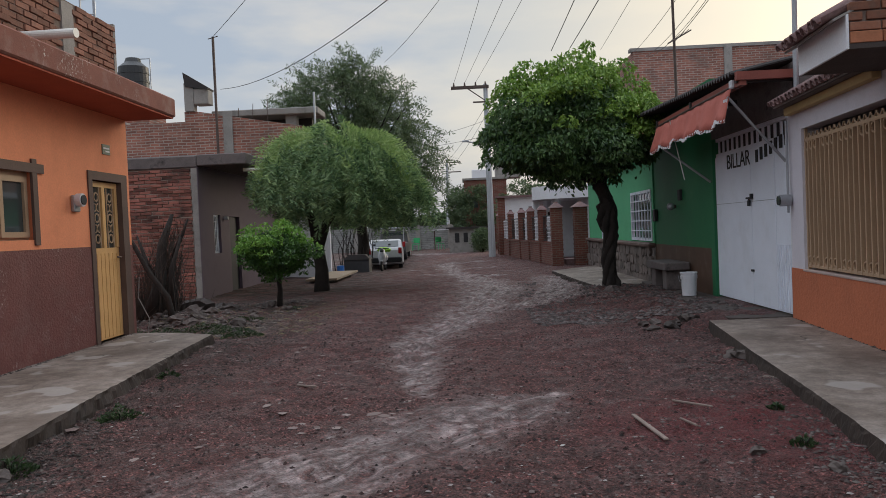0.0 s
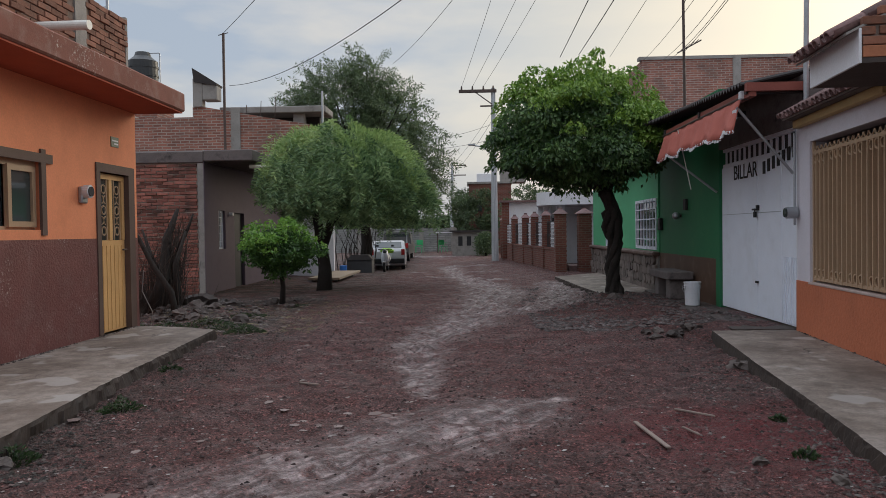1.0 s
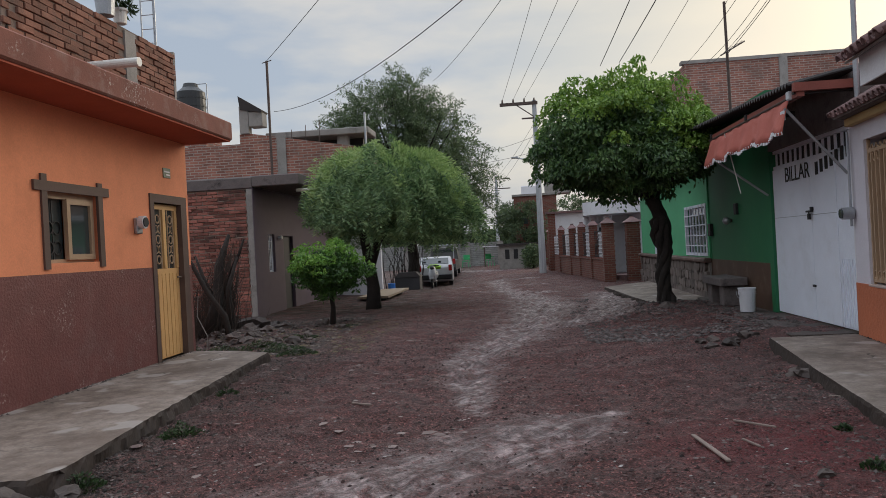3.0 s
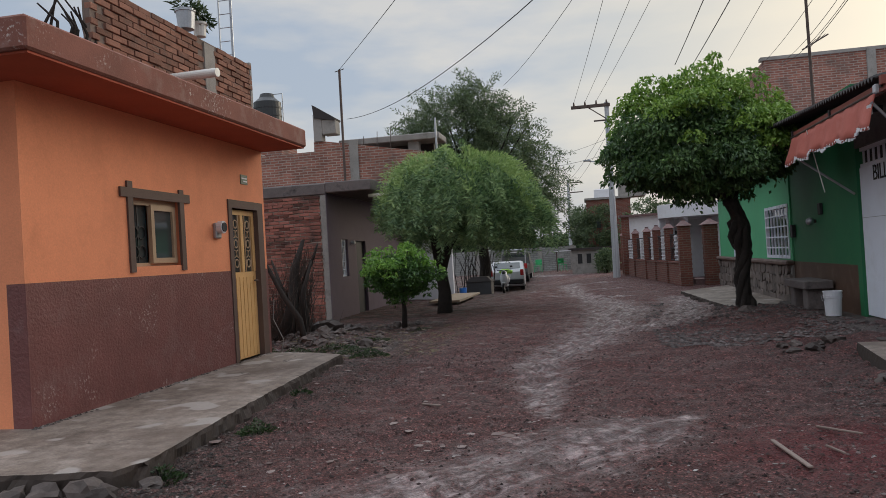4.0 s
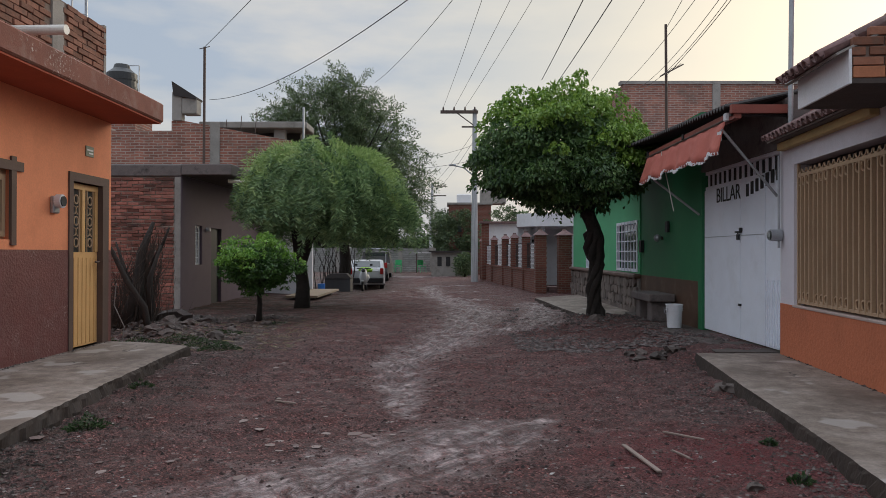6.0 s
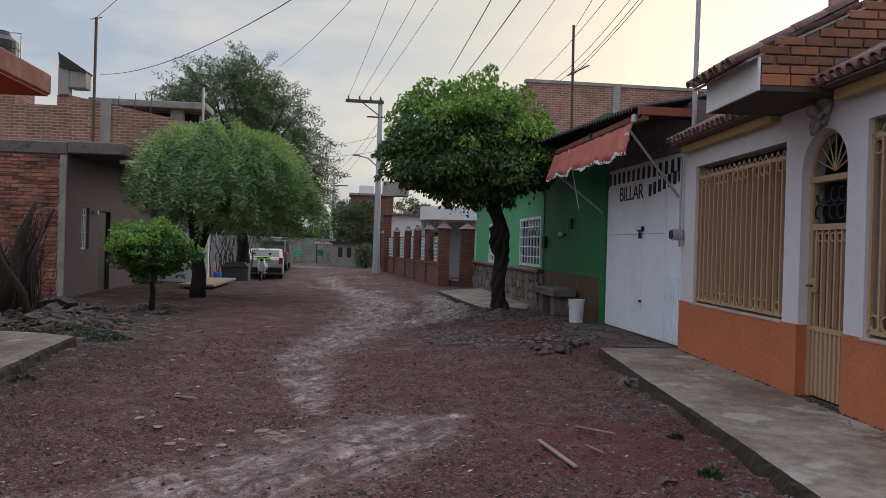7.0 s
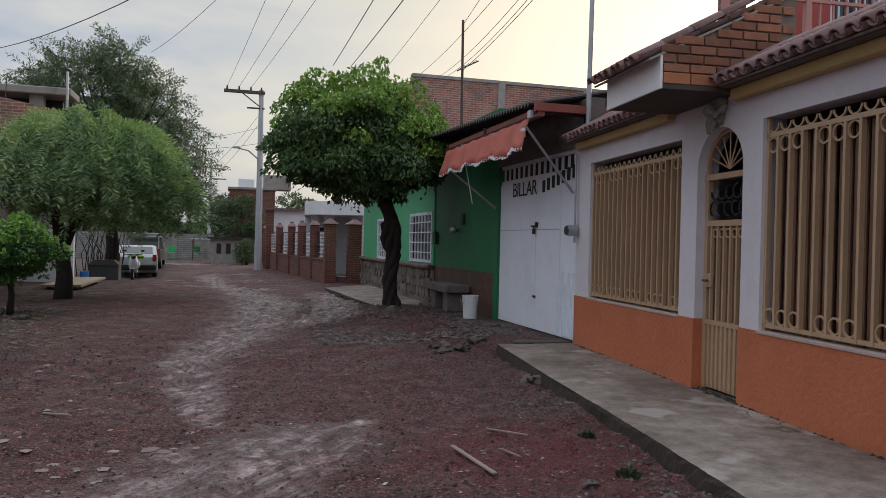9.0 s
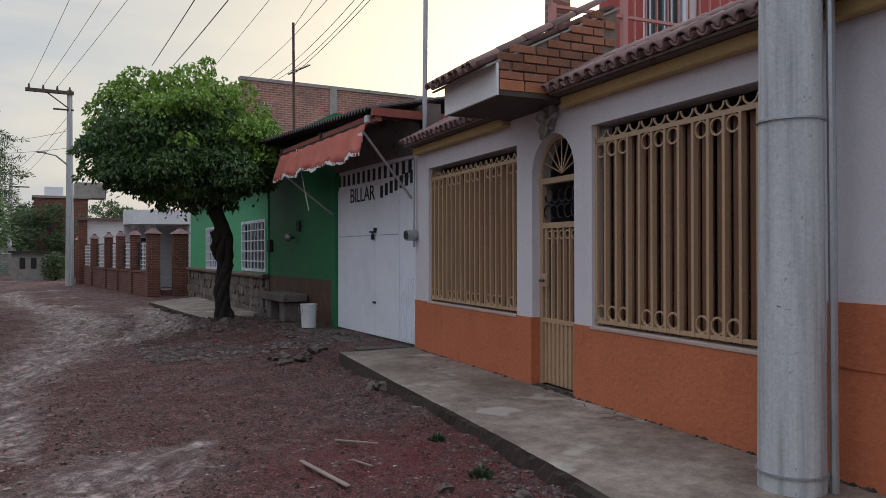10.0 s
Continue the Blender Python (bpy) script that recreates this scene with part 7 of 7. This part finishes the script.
def pebbles(name, n, sizes, box_, colours, label, seed, flat=0.5, level=None, slant=0.0):
    """Very many small stones in one mesh, on the ground or on a pavement at that level; slant: metres in x for each in y."""
    r = np.random.RandomState(seed)
    x = r.uniform(box_[0], box_[1], n)
    y = box_[2] + (box_[3] - box_[2]) * r.rand(n) ** 1.7
    keep = lumps(x, y, 0.8, seed) + 0.35 * r.rand(n) > 0.5
    keep &= (track_mask(x, y) < 0.55) | (r.rand(n) < 0.12)
    x, y = x[keep], y[keep]
    x = x + slant * (y - box_[2])
    n = len(x)
    s = sizes[0] * (sizes[1] / sizes[0]) ** (r.rand(n) ** 2.2)
    z = ground_z(x, y) if level is None else np.full(n, level)
    base = np.array([(1, 0, 0), (0.3, 0.95, 0), (-0.8, 0.6, 0), (-0.75, -0.65, 0), (0.4, -0.9, 0), (0.1, 0.1, 1), (-0.2, -0.1, -0.6)])
    a = r.uniform(0, 6.28, n)
    v = base[None] * r.uniform(0.65, 1.35, (n, 7, 1)) * np.array((1, 0.8, flat))
    vx = v[..., 0] * np.cos(a)[:, None] - v[..., 1] * np.sin(a)[:, None]
    vy = v[..., 0] * np.sin(a)[:, None] + v[..., 1] * np.cos(a)[:, None]
    verts = np.stack([x[:, None] + vx * s[:, None], y[:, None] + vy * s[:, None], z[:, None] + (v[..., 2] + 0.1) * s[:, None]], -1).reshape(-1, 3)
    f = [(i, (i + 1) % 5, 5) for i in range(5)] + [((i + 1) % 5, i, 6) for i in range(5)]
    faces = (np.array(f)[None] + (np.arange(n) * 7)[:, None, None]).reshape(-1, 3)
    me = bpy.data.meshes.new(name)
    me.from_pydata(verts.tolist(), [], faces.tolist())
    m, nt, b, co = start_mat(name, 0.8)
    info = nt.nodes.new("ShaderNodeNewGeometry")
    nt.links.new(ramp(nt, info.outputs["Random Per Island"], [(i / (len(colours) - 1), c) for i, c in enumerate(colours)]), b.inputs["Base Color"])
    me.materials.append(m)
    return tagged(new(name, me), label, "gravel", kind="stuff")


pebbles("gravel", 42000, (0.004, 0.022), (-3.2, 3.6, 3.0, 16), [(0.022, 0.01, 0.009), (0.06, 0.028, 0.025), (0.1, 0.052, 0.047), (0.17, 0.13, 0.12)], "fine brown and grey gravel over the dirt", 81)
pebbles("pale_chips", 2600, (0.005, 0.02), (-3.4, 3.4, 3.2, 15), [(0.16, 0.13, 0.12), (0.24, 0.2, 0.19), (0.42, 0.39, 0.37)], "scattered pale stone chips and litter", 82, 0.25)
pebbles("dark_clods", 12000, (0.005, 0.022), (-3.2, 3.6, 2.9, 14), [(0.012, 0.006, 0.005), (0.035, 0.017, 0.015), (0.075, 0.038, 0.034)], "dark crumbled soil clods over the road", 87, 0.7)
pebbles("flat_stones", 420, (0.02, 0.065), (-2.6, 0.6, 2.9, 13), [(0.11, 0.07, 0.063), (0.18, 0.13, 0.118), (0.3, 0.235, 0.215)], "flat pale stones pressed into the dirt", 88, 0.16)
pebbles("leaf_litter", 2600, (0.015, 0.045), (-4.6, -1.6, 10.2, 15), [(0.05, 0.035, 0.015), (0.13, 0.1, 0.04), (0.2, 0.16, 0.08)], "fallen brown and yellowish leaves over the soil", 89, 0.12)
pebbles("mud_clods", 9000, (0.012, 0.05), (1.6, 4.5, 10.2, 18), [(0.035, 0.026, 0.024), (0.07, 0.054, 0.05), (0.15, 0.12, 0.115)], "broken mud clods below the tree", 83, 0.45)
pebbles("rubble_chips", 5000, (0.012, 0.05), (-5.0, -2.4, 10.3, 16), [(0.04, 0.03, 0.026), (0.08, 0.062, 0.055), (0.18, 0.15, 0.135)], "broken rubble chips beside the brush", 84, 0.45)

pebbles("wall_foot_dirt", 3600, (0.006, 0.032), (4.03, 4.12, 2.9, 9.0), [(0.015, 0.011, 0.01), (0.035, 0.026, 0.023), (0.08, 0.062, 0.055)], "dark dirt gathered at the foot of the orange dado", 90, 0.5, 0.128, 0.0907)
pebbles("house_foot_dirt", 900, (0.006, 0.025), (-3.97, -3.9, 5.4, 10.1), [(0.03, 0.022, 0.02), (0.08, 0.065, 0.06), (0.2, 0.18, 0.17)], "crumbs of plaster at the foot of the maroon dado", 92, 0.5, 0.128)
pebbles("kerb_debris", 7000, (0.005, 0.024), (2.55, 3.65, 3.0, 9.6), [(0.03, 0.022, 0.02), (0.07, 0.052, 0.048), (0.14, 0.115, 0.105)], "dirt crumbs and chips along the kerb", 85, 0.5)
pebbles("kerb_crumbs", 6000, (0.005, 0.022), (-2.6, -1.7, 4.0, 10.5), [(0.012, 0.009, 0.007), (0.03, 0.022, 0.018), (0.1, 0.08, 0.07)], "dark soil crumbs along the cracked pavement edge", 86, 0.5)
for pts, r in (([(1.82, 5.2, 0.03), (1.89, 4.58, 0.03)], 0.015), ([(2.12, 5.1, 0.02), (2.17, 4.89, 0.025)], 0.006), ([(2.2, 5.6, 0.025), (2.42, 5.35, 0.03)], 0.006), ([(3.15, 6.3, 0.03), (3.38, 6.15, 0.03)], 0.018), ([(-0.9, 6.7, 0.02), (-0.7, 6.6, 0.02)], 0.01)):
    bm = bmesh.new()
    d = Vector(pts[1]) - Vector(pts[0])
    box(bm, -r, 0, -0.006, r, d.length, 0.008)
    ob = solid("wood_strip", bm, mat("weathered_lath", (0.26, 0.2, 0.17), 0.85), "thin weathered strip of wood on the dirt", "wood strip", group="wood scraps", bevel=0.003)
    ob.matrix_world = Matrix.Translation(Vector(pts[0])) @ d.to_track_quat("Y", "Z").to_matrix().to_4x4()


def weed(x, y, w, h, n, label="low green weed growing from the dirt"):
    ob = thing("weed", label, "weed", pose(x, y, float(ground_z(x, y))), "weeds")
    r = np.random.RandomState(int(abs(x * 100 + y * 10)))
    n = n * 2
    k = r.rand(n) ** 0.6
    a = r.uniform(0, 6.28, n)
    pos = np.stack([np.cos(a) * k * w, np.sin(a) * k * w, r.uniform(0.01, 1, n) * h * (1.1 - k)], -1)
    out = np.stack([np.cos(a), np.sin(a), r.uniform(0.2, 1.6, n)], -1)
    o = new("foliage", leaf_mesh("foliage", pos, out, 0.032, 0.017, L_WEED, r))
    o.parent = ob
    bm = bmesh.new()
    for i in range(5):
        limb(bm, [(0, 0, -0.02), (w * 0.5 * math.cos(i * 1.3), w * 0.5 * math.sin(i * 1.3), h * 0.6)], [0.006, 0.003], 4)
    part("stem", bm, M_BARK, ob)


for x, y, w, h, n in ((-2.1, 5.75, 0.2, 0.14, 260), (-2.2, 4.5, 0.16, 0.12, 160), (-2.5, 10.3, 0.3, 0.14, 330), (-2.9, 10.9, 0.35, 0.12, 300), (2.62, 4.35, 0.08, 0.06, 60), (-3.4, 11.3, 0.4, 0.12, 320), (-2.3, 7.2, 0.12, 0.08, 90), (-3.9, 11.0, 0.3, 0.12, 200), (-2.6, 14.0, 0.3, 0.06, 140), (-4.4, 10.9, 0.3, 0.2, 220), (2.85, 5.3, 0.06, 0.05, 50), (-3.1, 12.3, 0.4, 0.08, 260)):
    weed(x, y, w, h, n)

# ---------------------------------------------------------------- bricks one by one
PBRICK = brick_mesh(0.235, 0.062, 0.07, M_TANBRICK)
PHALF = brick_mesh(0.112, 0.062, 0.07, M_TANBRICK)
rng = np.random.RandomState(91)
yturn = Matrix(((0, -1, 0, 0), (1, 0, 0, 0), (0, 0, 1, 0), (0, 0, 0, 1)))
row = 0
z = 3.365
while z < 4.33:
    y = 6.58 - (0.12 if row % 2 else 0)
    while y < 10.0:
        if not 8.68 < y + 0.12 < 9.0:
            short = y < 6.5 or y + 0.24 > 10.1
            lay(house, PHALF if short else PBRICK, Matrix.Translation((LX + 0.0 + rng.uniform(-0.012, 0.012), max(y, 6.5), z + rng.uniform(-0.004, 0.004))) @ Matrix.Rotation(rng.uniform(-0.03, 0.03), 4, "Z") @ yturn)
        y += 0.25
    z += 0.075
    row += 1
for k in range(3):
    for j in range(3):
        lay(house, PBRICK, Matrix.Translation((LX, 5.0 + 0.25 * k, 3.365 + 0.075 * j)) @ yturn)
part("repair", boxes((LX - 0.04, 8.72, 3.37, LX + 0.004, 8.98, 4.3)), M_GCONC, house, "patch of grey mortar on the parapet")
part("parapet_corner", boxes((LX - 0.08, 10.02, 3.36, LX + 0.0, 10.08, 4.36)), M_GCONC, house)
SIDE = brick_mesh(0.245, 0.062, 0.03, M_OLDBRICK)
row = 0
z = 0.0
while z < 3.02:
    x = -8.25 + (0.12 if row % 2 else 0)
    while x < -5.7:
        lay(purple, SIDE, Matrix.Translation((min(x, -5.86), PY - 0.004 + rng.uniform(-0.014, 0.016), z + rng.uniform(-0.008, 0.008))) @ Matrix.Rotation(rng.uniform(-0.02, 0.02), 4, "Y"))
        x += 0.263
    z += 0.08
    row += 1
